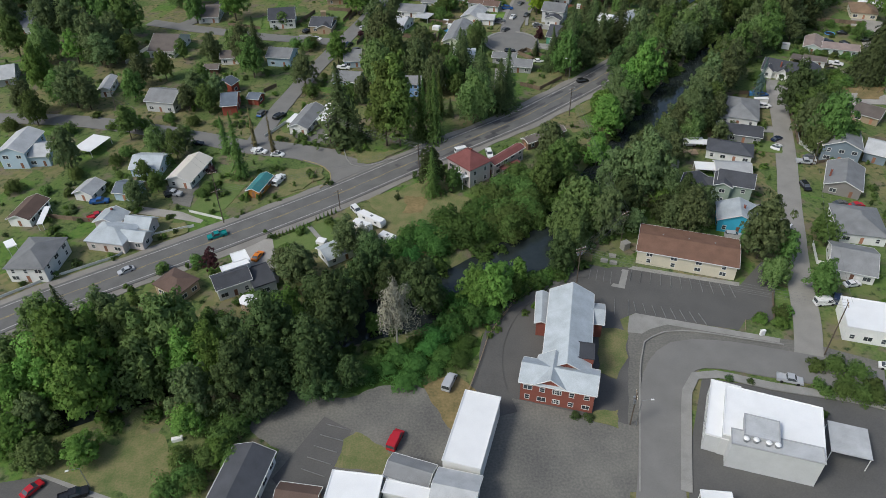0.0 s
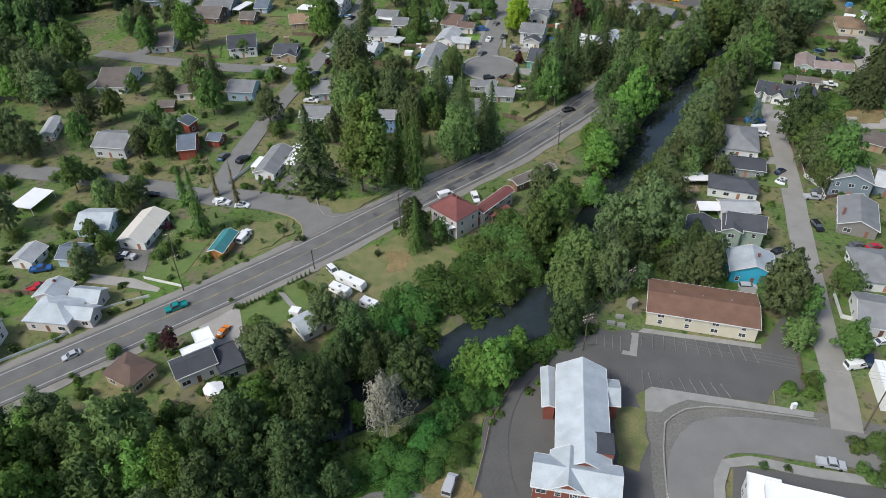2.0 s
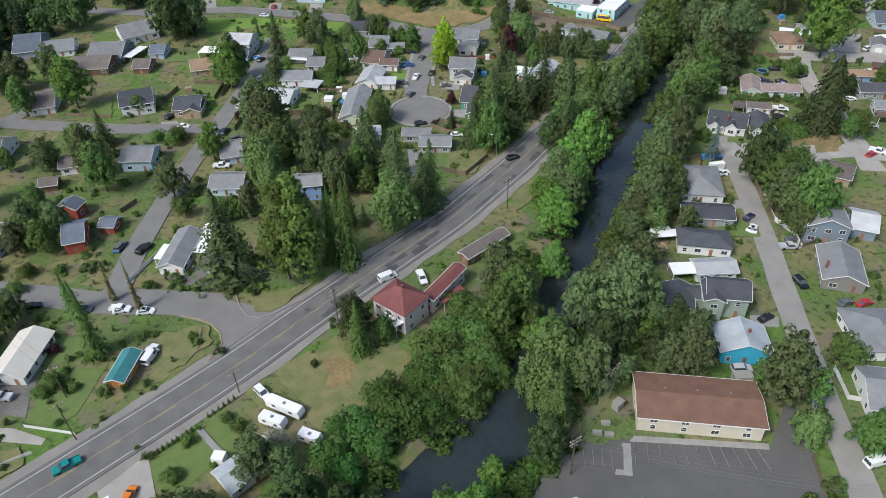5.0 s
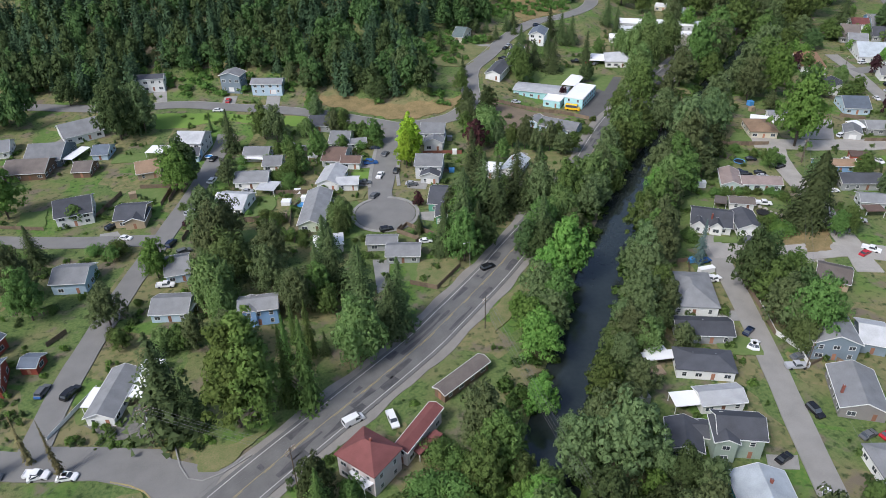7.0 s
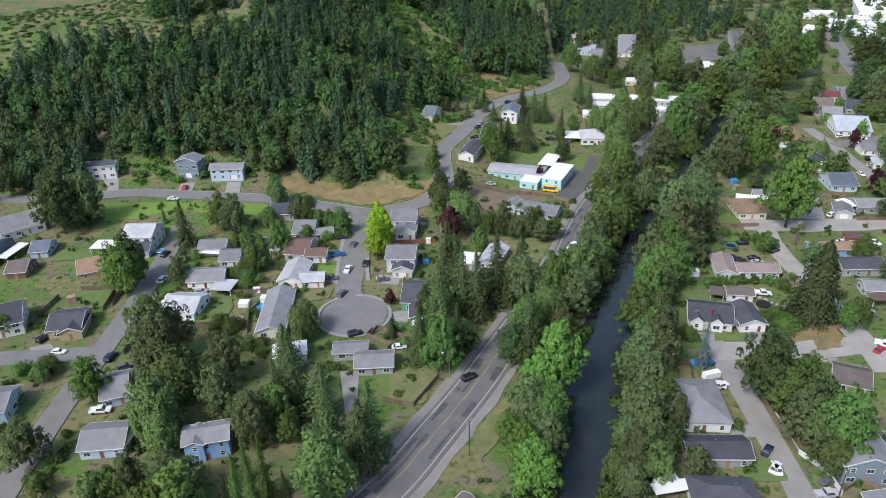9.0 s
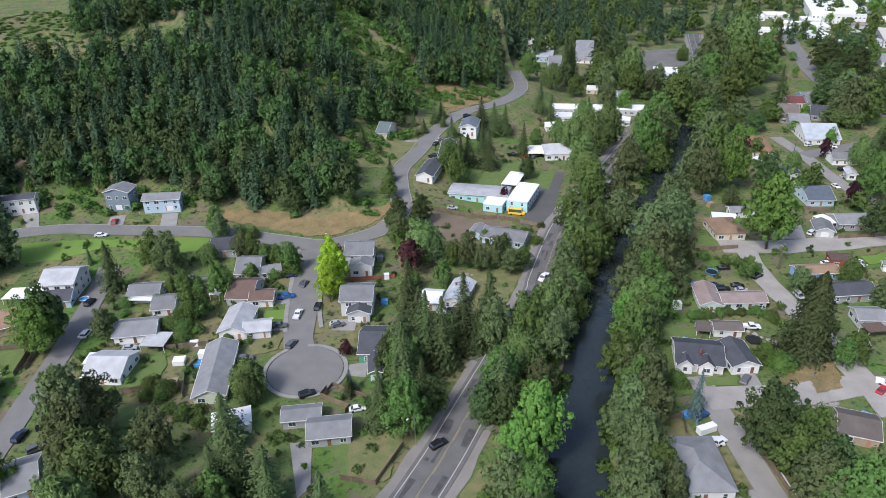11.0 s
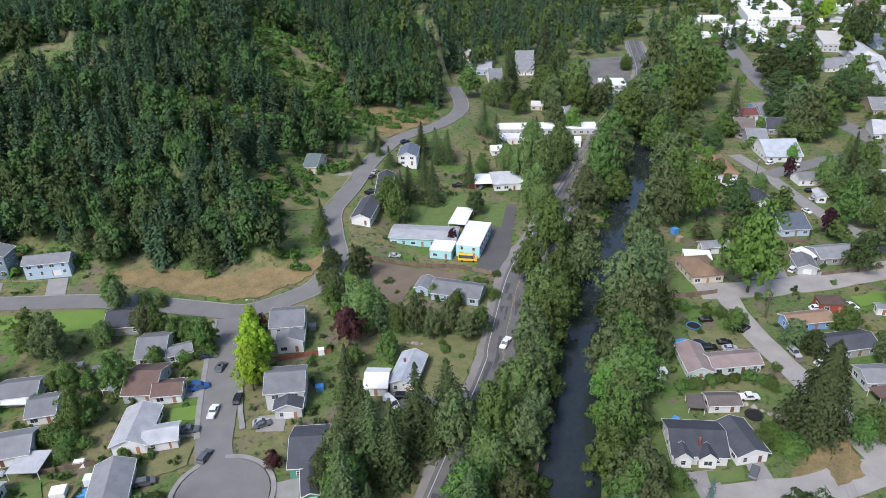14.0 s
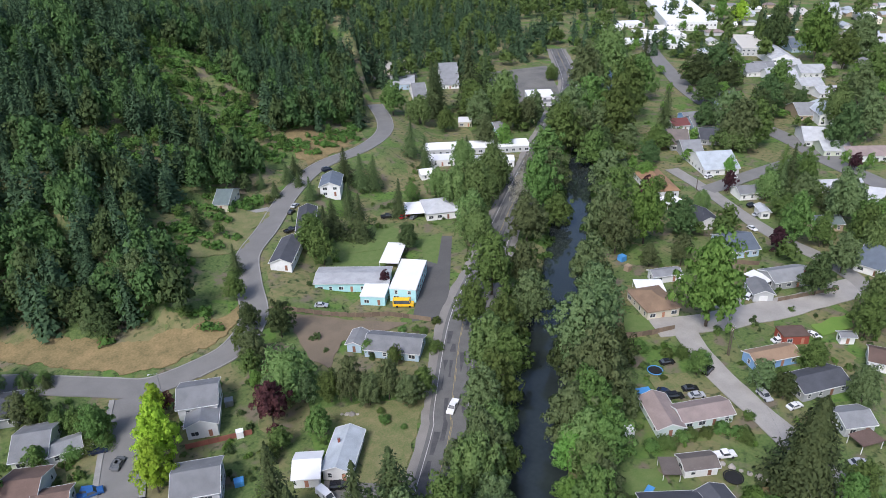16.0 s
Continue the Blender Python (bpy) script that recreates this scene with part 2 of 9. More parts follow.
# ---- mesh helpers ----
class Shape:
    """Corners and faces of one mesh, gathered piece by piece."""

    def __init__(self):
        self.v, self.f = [], []

    def add(self, v, f):
        k = len(self.v)
        self.v += [tuple(p) for p in v]
        self.f += [tuple(i + k for i in q) for q in f]
        return self

    def box(self, x0, y0, z0, x1, y1, z1, taper=0.0):
        t = taper
        return self.add([(x0, y0, z0), (x1, y0, z0), (x1, y1, z0), (x0, y1, z0), (x0 + t, y0 + t, z1), (x1 - t, y0 + t, z1), (x1 - t, y1 - t, z1), (x0 + t, y1 - t, z1)],
                        [(3, 2, 1, 0), (4, 5, 6, 7), (0, 1, 5, 4), (1, 2, 6, 5), (2, 3, 7, 6), (3, 0, 4, 7)])

    def tube(self, a, b, r0, r1=None, n=8):
        r1 = r0 if r1 is None else r1
        a, b = Vector(a), Vector(b)
        q = (b - a).to_track_quat("Z", "Y")
        ring = [q @ Vector((math.cos(i * 2 * math.pi / n), math.sin(i * 2 * math.pi / n), 0)) for i in range(n)]
        return self.add([a + p * r0 for p in ring] + [b + p * r1 for p in ring],
                        [(i, (i + 1) % n, n + (i + 1) % n, n + i) for i in range(n)] + [tuple(range(n - 1, -1, -1)), tuple(range(n, 2 * n))])

    def prism(self, outline, y0, y1):
        """An outline in x and z, drawn out from y0 to y1."""
        n = len(outline)
        return self.add([(x, y0, z) for x, z in outline] + [(x, y1, z) for x, z in outline],
                        [tuple(range(n)), tuple(range(2 * n - 1, n - 1, -1))] + [(i, n + i, n + (i + 1) % n, (i + 1) % n) for i in range(n)])

    def mesh(self, name):
        me = bpy.data.meshes.new(name)
        me.from_pydata(self.v, [], self.f)
        me.update()
        return me


def part(name, shape, mat, parent=None, label="", m=None):
    """One mesh object, under a thing, a part or nothing."""
    me = shape if isinstance(shape, bpy.types.Mesh) else shape.mesh(name)
    if not me.materials:
        me.materials.append(mat)
    ob = new(name, me)
    if m is not None:
        ob.matrix_basis = m
    if parent is not None:
        ob.parent = parent
    return tagged(ob, label)


def thing(name, m, label, category, group=""):
    ob = new(name)
    ob.empty_display_size = 0.5
    ob.matrix_basis = m
    return tagged(ob, label, category, group)


# ---- the lie of the land ----
RIVER = [(-229.9, 48.4), (-133.1, 82.5), (-90.8, 101), (-50, 119), (-9.7, 131), (13.6, 145.3), (30.2, 157.3), (46, 180.3), (61.2, 204.5), (78.4, 228.7), (95.2, 255.3), (116.2, 283.1), (142.8, 313.4), (169.4, 340), (197.2, 364.2), (228.7, 394.5), (274.7, 435.6), (317, 474.3), (363, 514.2), (423.5, 568.7), (520.3, 653.4)]
HILL_ROAD = [(-169.4, 474.3, 1.2), (-121, 457.4, 1.8), (-77.4, 439.2, 2.4), (-42.4, 432, 3), (-20.6, 422.3, 2.7), (15.7, 406.6, 1.5), (42.4, 388.4, 0.5), (54.4, 380.3, 0), (67.8, 379.7, 0.4), (81.1, 382.4, 1.2), (91.7, 393.2, 3), (97, 412.6, 4.8), (103.2, 430.2, 6), (117, 446.5, 6.7), (134.8, 470.1, 7.3), (154, 488.8, 8.5), (167.5, 496.1, 9.1), (187.3, 502.1, 9.1), (208.8, 519.1, 8.5), (223.6, 544.1, 7.3), (236.9, 580.4, 6)]


def to_line(x, y, line):
    """Distance to a line of points, the side (above 0: to its left) and the third number of the points there."""
    best, sign, high = np.full(np.shape(x), 1e9), np.zeros(np.shape(x)), np.zeros(np.shape(x))
    for a, b in zip(line, line[1:]):
        dx, dy = b[0] - a[0], b[1] - a[1]
        t = np.clip(((x - a[0]) * dx + (y - a[1]) * dy) / (dx * dx + dy * dy), 0, 1)
        ex, ey = x - a[0] - t * dx, y - a[1] - t * dy
        d = np.hypot(ex, ey)
        near = d < best
        best = np.where(near, d, best)
        sign = np.where(near, np.sign(dx * ey - dy * ex), sign)
        if len(a) > 2:
            high = np.where(near, a[2] + t * (b[2] - a[2]), high)
    return best, sign, high


def ease(t):
    t = np.clip(t, 0, 1)
    return t * t * (3 - 2 * t)


def land_grid(x, y):
    """The height of the land: flat, a wooded hill beyond the upper road, a sunken river."""
    x, y = np.asarray(x, float), np.asarray(y, float)
    d, sign, high = to_line(x, y, HILL_ROAD)
    z = np.where(sign > 0, high + 54 * ease((d - 6) / 155) + 0.07 * np.clip(d - 6, 0, 18), high * (1 - ease((d - 6) / 29)))
    z = z + np.where(sign > 0, ease((d - 30) / 48), 0) * (3 * np.sin(x * 0.037 + 1) * np.cos(y * 0.043) + 1.2 * np.sin(x * 0.13) * np.sin(y * 0.11 + 2))
    z = np.where((y > 605) & (sign > 0), z * (1 - 0.75 * ease((y - 630) / 190)), z)
    r, _, _ = to_line(x, y, RIVER)
    wide = 5.4 + 2.8 * np.exp(-((x - 20.6) ** 2 + (y - 147.6) ** 2) / 360.0)
    return z - 3.0 * (1 - ease((r - wide) / 4.5)) * (r < 15)

LAND = {}


def land(x, y):
    """The height of the ground sheet at a place."""
    xs, ys, z = LAND["xs"], LAND["ys"], LAND["z"]
    i, j = min(max(int(np.searchsorted(xs, x)) - 1, 0), len(xs) - 2), min(max(int(np.searchsorted(ys, y)) - 1, 0), len(ys) - 2)
    u, v = (x - xs[i]) / (xs[i + 1] - xs[i]), (y - ys[j]) / (ys[j + 1] - ys[j])
    return (z[j][i] * (1 - u) + z[j][i + 1] * u) * (1 - v) + (z[j + 1][i] * (1 - u) + z[j + 1][i + 1] * u) * v


def smooth_line(points, step=3.0):
    """A curve through the points, in even steps."""
    p = [Vector(q) for q in points]
    p = [p[0] * 2 - p[1]] + p + [p[-1] * 2 - p[-2]]
    out = []
    for a, b, c, d in zip(p, p[1:], p[2:], p[3:]):
        k = max(1, int((c - b).length / step))
        for i in range(k):
            t = i / k
            out.append(0.5 * ((2 * b) + (c - a) * t + (2 * a - 5 * b + 4 * c - d) * t * t + (3 * b - a - 3 * c + d) * t ** 3))
    return out + [p[-2]]


def sideways(line):
    out = []
    for i in range(len(line)):
        d = (line[min(i + 1, len(line) - 1)] - line[max(i - 1, 0)]).normalized()
        out.append(Vector((-d.y, d.x)))
    return out


def strip(name, points, width, mat, lift=0.05, offset=0.0, thick=0.25, dash=None, label="", parent=None, step=3.0, wander=0.0):
    """A band that follows a line over the land: a road, a kerb, a painted line."""
    line = smooth_line(points, step)
    side = sideways(line)
    s, run, prev = Shape(), 0.0, None
    for i, (p, n) in enumerate(zip(line, side)):
        w = width / 2 * (1 + wander * noise.noise((p.x * 0.13, p.y * 0.13, width)))
        a, b = p + n * (offset + w), p + n * (offset - w)
        za, zb = land(a.x, a.y) + lift, land(b.x, b.y) + lift
        mid = max((za + zb) / 2, land(p.x + n.x * offset, p.y + n.y * offset) + lift)
        row = [(a.x, a.y, mid), (b.x, b.y, mid), (b.x, b.y, mid - thick), (a.x, a.y, mid - thick)]
        if prev:
            run += (line[i] - line[i - 1]).length
            if not dash:
                k = len(s.v)
                if not k:
                    s.v += prev
                    s.f.append((0, 3, 2, 1))
                    k = 4
                s.v += row
                s.f += [(k - 4 + a, k - 4 + b, k + b, k + a) for a, b in ((0, 1), (1, 2), (2, 3), (3, 0))]
                if i == len(line) - 1:
                    s.f.append((k, k + 1, k + 2, k + 3))
            elif (noise.noise((p.x * 0.11, p.y * 0.11, offset * 9.0)) > 0.02) if dash == "rough" else run % (dash[0] + dash[1]) < dash[0]:
                s.add(prev + row, [(0, 1, 5, 4), (1, 2, 6, 5), (2, 3, 7, 6), (3, 0, 4, 7), (0, 3, 2, 1), (4, 5, 6, 7)])
        prev = row
    ob = part(name, s, mat, parent, label)
    if parent is None:
        tagged(ob, kind="structure", category="ground")
    return ob


def area(name, points, mat, lift=0.03, thick=0.2, label="", soft=0.0, category="ground"):
    """A flat piece of ground with the given outline, laid on the land."""
    p = [Vector(q) for q in points]
    fine = []
    for a, b in zip(p, p[1:] + p[:1]):
        k = max(1, int((b - a).length / (1.1 if soft else 3)))
        n = Vector((-(b - a).y, (b - a).x)).normalized()
        for i in range(k):
            q = a.lerp(b, i / k)
            fine.append(q + n * soft * (noise.noise((q.x * 0.2, q.y * 0.2, 3.0)) + 0.4 * noise.noise((q.x * 0.9, q.y * 0.9, 7.0))))
    bm = bmesh.new()
    f = bm.faces.new([bm.verts.new((q.x, q.y, 0)) for q in fine])
    f.normal_update()
    if f.normal.z < 0:
        f.normal_flip()
    bmesh.ops.triangulate(bm, faces=[f])
    if any(land(q.x, q.y) > 0.2 for q in fine):
        bmesh.ops.subdivide_edges(bm, edges=bm.edges, cuts=3, use_grid_fill=True)
    ext = bmesh.ops.extrude_face_region(bm, geom=bm.faces[:])
    for v in bm.verts:
        v.co.z = land(v.co.x, v.co.y) + lift - thick
    for v in (g for g in ext["geom"] if isinstance(g, bmesh.types.BMVert)):
        v.co.z += thick
    bmesh.ops.recalc_face_normals(bm, faces=bm.faces)
    me = bpy.data.meshes.new(name)
    bm.to_mesh(me)
    bm.free()
    return tagged(part(name, me, mat), label, category, kind="structure")


def build_ground():
    def axis(lo, hi, step, far):
        inner = list(np.arange(lo, hi + step, step))
        grow, out = step, []
        while sum(out) < far:
            grow *= 1.35
            out.append(grow)
        return [lo - d for d in np.cumsum(out)[::-1]] + inner + [inner[-1] + d for d in np.cumsum(out)]

    xs, ys = axis(-230, 480, 3.0, 2400), axis(12, 720, 3.0, 2400)
    X, Y = np.meshgrid(xs, ys)
    Z = land_grid(X, Y)
    LAND.update(xs=np.array(xs), ys=np.array(ys), z=Z.tolist())
    nx, ny = len(xs), len(ys)
    i = np.arange(nx * ny).reshape(ny, nx)
    f = np.stack([i[:-1, :-1], i[:-1, 1:], i[1:, 1:], i[1:, :-1]], -1).reshape(-1, 4)
    me = bpy.data.meshes.new("ground")
    me.from_pydata(np.stack([X, Y, Z], -1).reshape(-1, 3).tolist(), [], f.tolist())
    for p in me.polygons:
        p.use_smooth = True
    tagged(part("ground", me, GROUND), "uneven ground of rough grass, weeds and bare soil", "ground", kind="structure")


build_ground()
line = smooth_line(RIVER, 3.0)
side = sideways(line)
s = Shape()
for p, n in zip(line, side):
    s.add([(p.x + n.x * 13, p.y + n.y * 13, -1.7), (p.x - n.x * 13, p.y - n.y * 13, -1.7)], [])
s.f = [(2 * i, 2 * i + 1, 2 * i + 3, 2 * i + 2) for i in range(len(line) - 1)]
tagged(part("river", s, WATER), "dark slow river between tree-covered banks", "water", kind="structure")


# ---- houses ----
def parapet_shape(L, W, e):
    """The low rim round a flat roof, in one closed ring."""
    rings = [(d, z) for d, z in ((0.15, e + 0.16), (0.15, e + 0.34), (-0.05, e + 0.34), (-0.05, e + 0.16))]
    v = [(sx * (L / 2 + d), sy * (W / 2 + d), z) for d, z in rings for sx, sy in ((-1, -1), (1, -1), (1, 1), (-1, 1))]
    f = [(r * 4 + i, r * 4 + (i + 1) % 4, (r + 1) % 4 * 4 + (i + 1) % 4, (r + 1) % 4 * 4 + i) for r in range(4) for i in range(4)]
    s = Shape()
    s.add(v, f)
    return s


def roof_shape(kind, L, W, eave, rise, over=0.45, thick=0.16):
    """A roof over a footprint L by W, its ridge along x ('ab'), along y ('bc'), hipped, or flat with a low rim."""
    s = Shape()
    x, y, e = L / 2 + over, W / 2 + over, eave
    if kind == "flat":
        x, y = L / 2 + 0.15, W / 2 + 0.15
        s.box(-x, -y, e - 0.02, x, y, e + 0.16)
        return s
    if kind == "hip":
        k = min(L, W) / 2 * 0.98
        rx, ry = max(L / 2 - k, 0.05), max(W / 2 - k, 0.05)
        top = [(-rx, -ry), (rx, -ry), (rx, ry), (-rx, ry)]
        low = [(-x, -y), (x, -y), (x, y), (-x, y)]
        v = [(a, b, e - thick) for a, b in low] + [(a, b, e) for a, b in low] + [(a, b, e + rise) for a, b in top]
        f = [(3, 2, 1, 0), (8, 9, 10, 11)]
        for i in range(4):
            j = (i + 1) % 4
            f += [(i, j, 4 + j, 4 + i), (4 + i, 4 + j, 8 + j, 8 + i)]
        return s.add(v, f)
    low = rise * over / ((W if kind == "ab" else L) / 2)
    half, far = (y, x) if kind == "ab" else (x, y)
    prof = [(-half, e - low), (0, e + rise), (half, e - low), (half, e - low - thick), (0, e + rise - thick), (-half, e - low - thick)]
    quads = [(0, 1, 4, 5), (1, 2, 3, 4)]
    for q in quads:
        ring = [prof[i] for i in q]
        if kind == "bc":
            v = [(a, -far, z) for a, z in ring] + [(a, far, z) for a, z in ring]
        else:
            v = [(-far, a, z) for a, z in ring] + [(far, a, z) for a, z in ring]
        s.add(v, [(0, 1, 2, 3), (7, 6, 5, 4), (0, 4, 5, 1), (1, 5, 6, 2), (2, 6, 7, 3), (3, 7, 4, 0)])
    return s


def wall_shape(kind, L, W, eave, rise, base=-1.6):
    s = Shape()
    x, y = L / 2, W / 2
    if kind in ("flat", "hip"):
        return s.box(-x, -y, base, x, y, eave)
    if kind == "bc":
        return s.prism([(-x, base), (x, base), (x, eave), (0, eave + rise - 0.12), (-x, eave)], -y, y)
    v = [(-x, a, z) for a, z in ((-y, base), (y, base), (y, eave), (0, eave + rise - 0.12), (-y, eave))]
    v += [(x, a, z) for _, a, z in v]
    return s.add(v, [(0, 4, 3, 2, 1), (5, 6, 7, 8, 9), (0, 1, 6, 5), (1, 2, 7, 6), (2, 3, 8, 7), (3, 4, 9, 8), (4, 0, 5, 9)])


WINDOW_MESHES = {}


def window(parent, m, w, h):
    """A framed pane, its face to local -y."""
    key = (round(w, 1), round(h, 1))
    if key not in WINDOW_MESHES:
        w, h = key
        fr = Shape()
        fr.box(-w / 2 - 0.11, -0.05, -h / 2 - 0.12, w / 2 + 0.11, 0.02, -h / 2)
        fr.box(-w / 2 - 0.11, -0.05, h / 2, w / 2 + 0.11, 0.02, h / 2 + 0.12)
        fr.box(-w / 2 - 0.11, -0.05, -h / 2, -w / 2, 0.02, h / 2)
        fr.box(w / 2, -0.05, -h / 2, w / 2 + 0.11, 0.02, h / 2)
        fr.box(-0.04 if w > h else -w / 2, -0.035, -0.04 if w <= h else -h / 2, 0.04 if w > h else w / 2, 0.0, 0.04 if w <= h else h / 2)
        WINDOW_MESHES[key] = (fr.mesh("window"), Shape().box(-w / 2, -0.02, -h / 2, w / 2, 0.01, h / 2).mesh("pane"))
    fr, pn = WINDOW_MESHES[key]
    ob = part("window", fr, TRIM, parent, m=m)
    part("pane", pn, GLASS, ob)


def fittings(ob, L, W, eave, rng, front_door=True, garage=None, sides="fb", dense=1.0, low=0.0, base=Matrix()):
    """Windows along the walls, storey by storey, and a door in the front one."""
    floors = 2 if eave > 4.6 else 1
    for side, length, off, turn in (("f", L, W / 2, 0), ("b", L, W / 2, 180), ("l", W, L / 2, -90), ("r", W, L / 2, 90)):
        if side not in sides:
            continue
        n = max(1, int(length / 3.4 * dense))
        for fl in range(floors):
            z = low + (1.55 if floors == 1 else 1.5 + fl * (eave - low - 0.4) / 2)
            for i in range(n):
                u = (i + 0.5) / n * length - length / 2
                if side == "f" and fl == 0 and ((front_door and i == n // 2) or (garage and abs(u - garage) < 2.2)):
                    continue
                w, h = rng.choice(((1.0, 1.2), (1.5, 1.1), (0.9, 1.3), (1.8, 1.2)))
                w = min(w, length / n * 0.6)
                p = {"f": (u, -off - 0.01), "b": (-u, off + 0.01), "l": (-off - 0.01, -u), "r": (off + 0.01, u)}[side]
                window(ob, base @ pose(p[0], p[1], z, 0, 0, turn), w, h)
    if front_door:
        n = max(1, int(L / 3.4 * dense))
        u = (n // 2 + 0.5) / n * L - L / 2
        part("door", Shape().box(-0.45, -0.04, 0, 0.45, 0.02, 2.05), material("painted_door", (0.32, 0.16, 0.10), (0.25, 0.12, 0.08), vary=0.5), ob, m=base @ pose(u, -W / 2 - 0.01, 0.15))
    if garage is not None:
        g = Shape().box(-1.35, -0.05, 0, 1.35, 0.02, 2.2)
        for i in range(4):
            g.box(-1.3, -0.075, 0.06 + i * 0.54, 1.3, -0.05, 0.54 + i * 0.54)
        part("garage_door", g, TRIM, ob, m=base @ pose(garage, -W / 2 - 0.01, 0.05))


def house(x, y, L, W, rz, kind, eave, roof, wall, rise=None, sides="flr", chimney=None, garage=None, door=True, dense=1.0, name="house", label="", category="house", vents=0, drop=1.6, to=None):
    """A house: walls, roof, windows, door; its front (local -y) turned by rz."""
    rng = random.Random(int(x * 7 + y * 13))
    if rise is None:
        span = {"ab": W, "bc": L, "hip": min(L, W), "flat": 0}[kind]
        rise = span * 0.21
    base = Matrix()
    if to is not None:
        base = to.matrix_basis.inverted() @ pose(x, y, land(x, y), 0, 0, rz)
    ob = to or thing(name, pose(x, y, land(x, y), 0, 0, rz), label or "%s %s with %s and %s %s roof" % ("two-storey" if eave > 4.6 else "single-storey", wall + " house", "white-framed windows", {"hip": "hipped", "flat": "flat"}.get(kind, "gabled"), roof), category)
    part("wall", wall_shape(kind, L, W, eave, rise, -drop), BRICK if wall == "brick" else wall_mat(wall), ob, m=base)
    part("roof", roof_shape(kind, L, W, eave, rise), roof_mat(roof), ob, m=base)
    if kind == "flat":
        part("parapet", parapet_shape(L, W, eave), roof_mat(roof), ob, m=base)
    if kind in ("ab", "bc"):
        for sg in (-1, 1):
            gut = Shape()
            span = W if kind == "ab" else L
            far, half, low = (L if kind == "ab" else W) / 2 + 0.46, sg * (span / 2 + 0.45), eave - rise * 0.9 / span

            def at(u, v, z):
                return (u, v, z) if kind == "ab" else (v, u, z)

            for u0, u1, w0, w1, z0, z1 in ((-far, far, half - sg * 0.02, half + sg * 0.14, 0, 0), (-far - 0.07, -far, half, 0, 0, 1), (far, far + 0.07, half, 0, 0, 1)):
                za, zb = low, low if not z1 else eave + rise
                lo, hi = (-0.2, -0.04) if not z1 else (-0.24, 0.03)
                gut.add([at(u0, w0, za + lo), at(u1, w0, za + lo), at(u1, w1, zb + lo), at(u0, w1, zb + lo), at(u0, w0, za + hi), at(u1, w0, za + hi), at(u1, w1, zb + hi), at(u0, w1, zb + hi)],
                        [(3, 2, 1, 0), (4, 5, 6, 7), (0, 1, 5, 4), (1, 2, 6, 5), (2, 3, 7, 6), (3, 0, 4, 7)])
            part("eaves_trim", gut, TRIM, ob, m=base)
    if sides:
        fittings(ob, L, W, eave, rng, door, garage, sides, dense, base=base)
    if chimney:
        c = Shape().box(-0.26, -0.26, eave - 0.5, 0.26, 0.26, eave + rise + 0.4).box(-0.31, -0.31, eave + rise + 0.4, 0.31, 0.31, eave + rise + 0.5)
        ch = part("chimney", c, BRICK, ob, "red brick chimney", m=base @ pose(chimney[0] * L, chimney[1] * W, 0))
        part("flue", Shape().tube((0, 0, eave + rise + 0.5), (0, 0, eave + rise + 0.7), 0.13), GREYMETAL, ch)
    for i in range(vents):
        u = (i + 0.5) / vents - 0.5
        p = (u * L * 0.8, W * 0.12) if kind != "bc" else (L * 0.12, u * W * 0.8)
        z = eave + (0.16 if kind == "flat" else rise * 0.62)
        part("roof_vent", Shape().box(-0.2, -0.2, z - 0.1, 0.2, 0.2, z + 0.3, 0.03), GREYMETAL, ob, m=base @ pose(p[0], p[1], 0))
    return ob


def canopy(x, y, L, W, rz, height, roof, label, name="carport"):
    """A light roof on posts."""
    ob = thing(name, pose(x, y, land(x, y), 0, 0, rz), label, name.replace("_", " "))
    r = Shape().box(-L / 2, -W / 2, height, L / 2, W / 2, height + 0.1)
    r.box(-L / 2 - 0.06, -W / 2 - 0.06, height - 0.12, L / 2 + 0.06, -W / 2, height + 0.12)
    part("roof", r, roof_mat(roof), ob)
    for sx in (-1, 1):
        for sy in (-1, 1):
            part("post", Shape().box(-0.07, -0.07, 0, 0.07, 0.07, height), TRIM, ob, m=pose(sx * (L / 2 - 0.2), sy * (W / 2 - 0.2), 0))
    return ob


# ---- trees ----
def leaves(centres, facing, soft, sizes, rng, stretch=1.0, jitter=0.38):
    """Small three-cornered sprays of leaves: their corners, and the soft outward normals of the mass they belong to."""
    n = len(centres)
    nr = facing + rng.normal(0, jitter, (n, 3))
    nr /= np.linalg.norm(nr, axis=1)[:, None]
    a = np.cross(nr, rng.normal(0, 1, (n, 3)))
    a /= np.linalg.norm(a, axis=1)[:, None]
    sf = soft / np.linalg.norm(soft, axis=1)[:, None] + rng.normal(0, 0.22, (n, 3))
    sf /= np.linalg.norm(sf, axis=1)[:, None]
    b = np.cross(nr, a)
    a = a * np.where(np.sum(nr * sf, axis=1) < 0, -1.0, 1.0)[:, None]
    z = sizes[:, None]
    v = np.stack([centres - a * z * stretch * 0.9 - b * z * 0.5, centres + a * z * stretch * 0.9 - b * z * 0.5, centres + b * z * 0.95], 1).reshape(-1, 3)
    return v, np.repeat(sf, 3, axis=0)


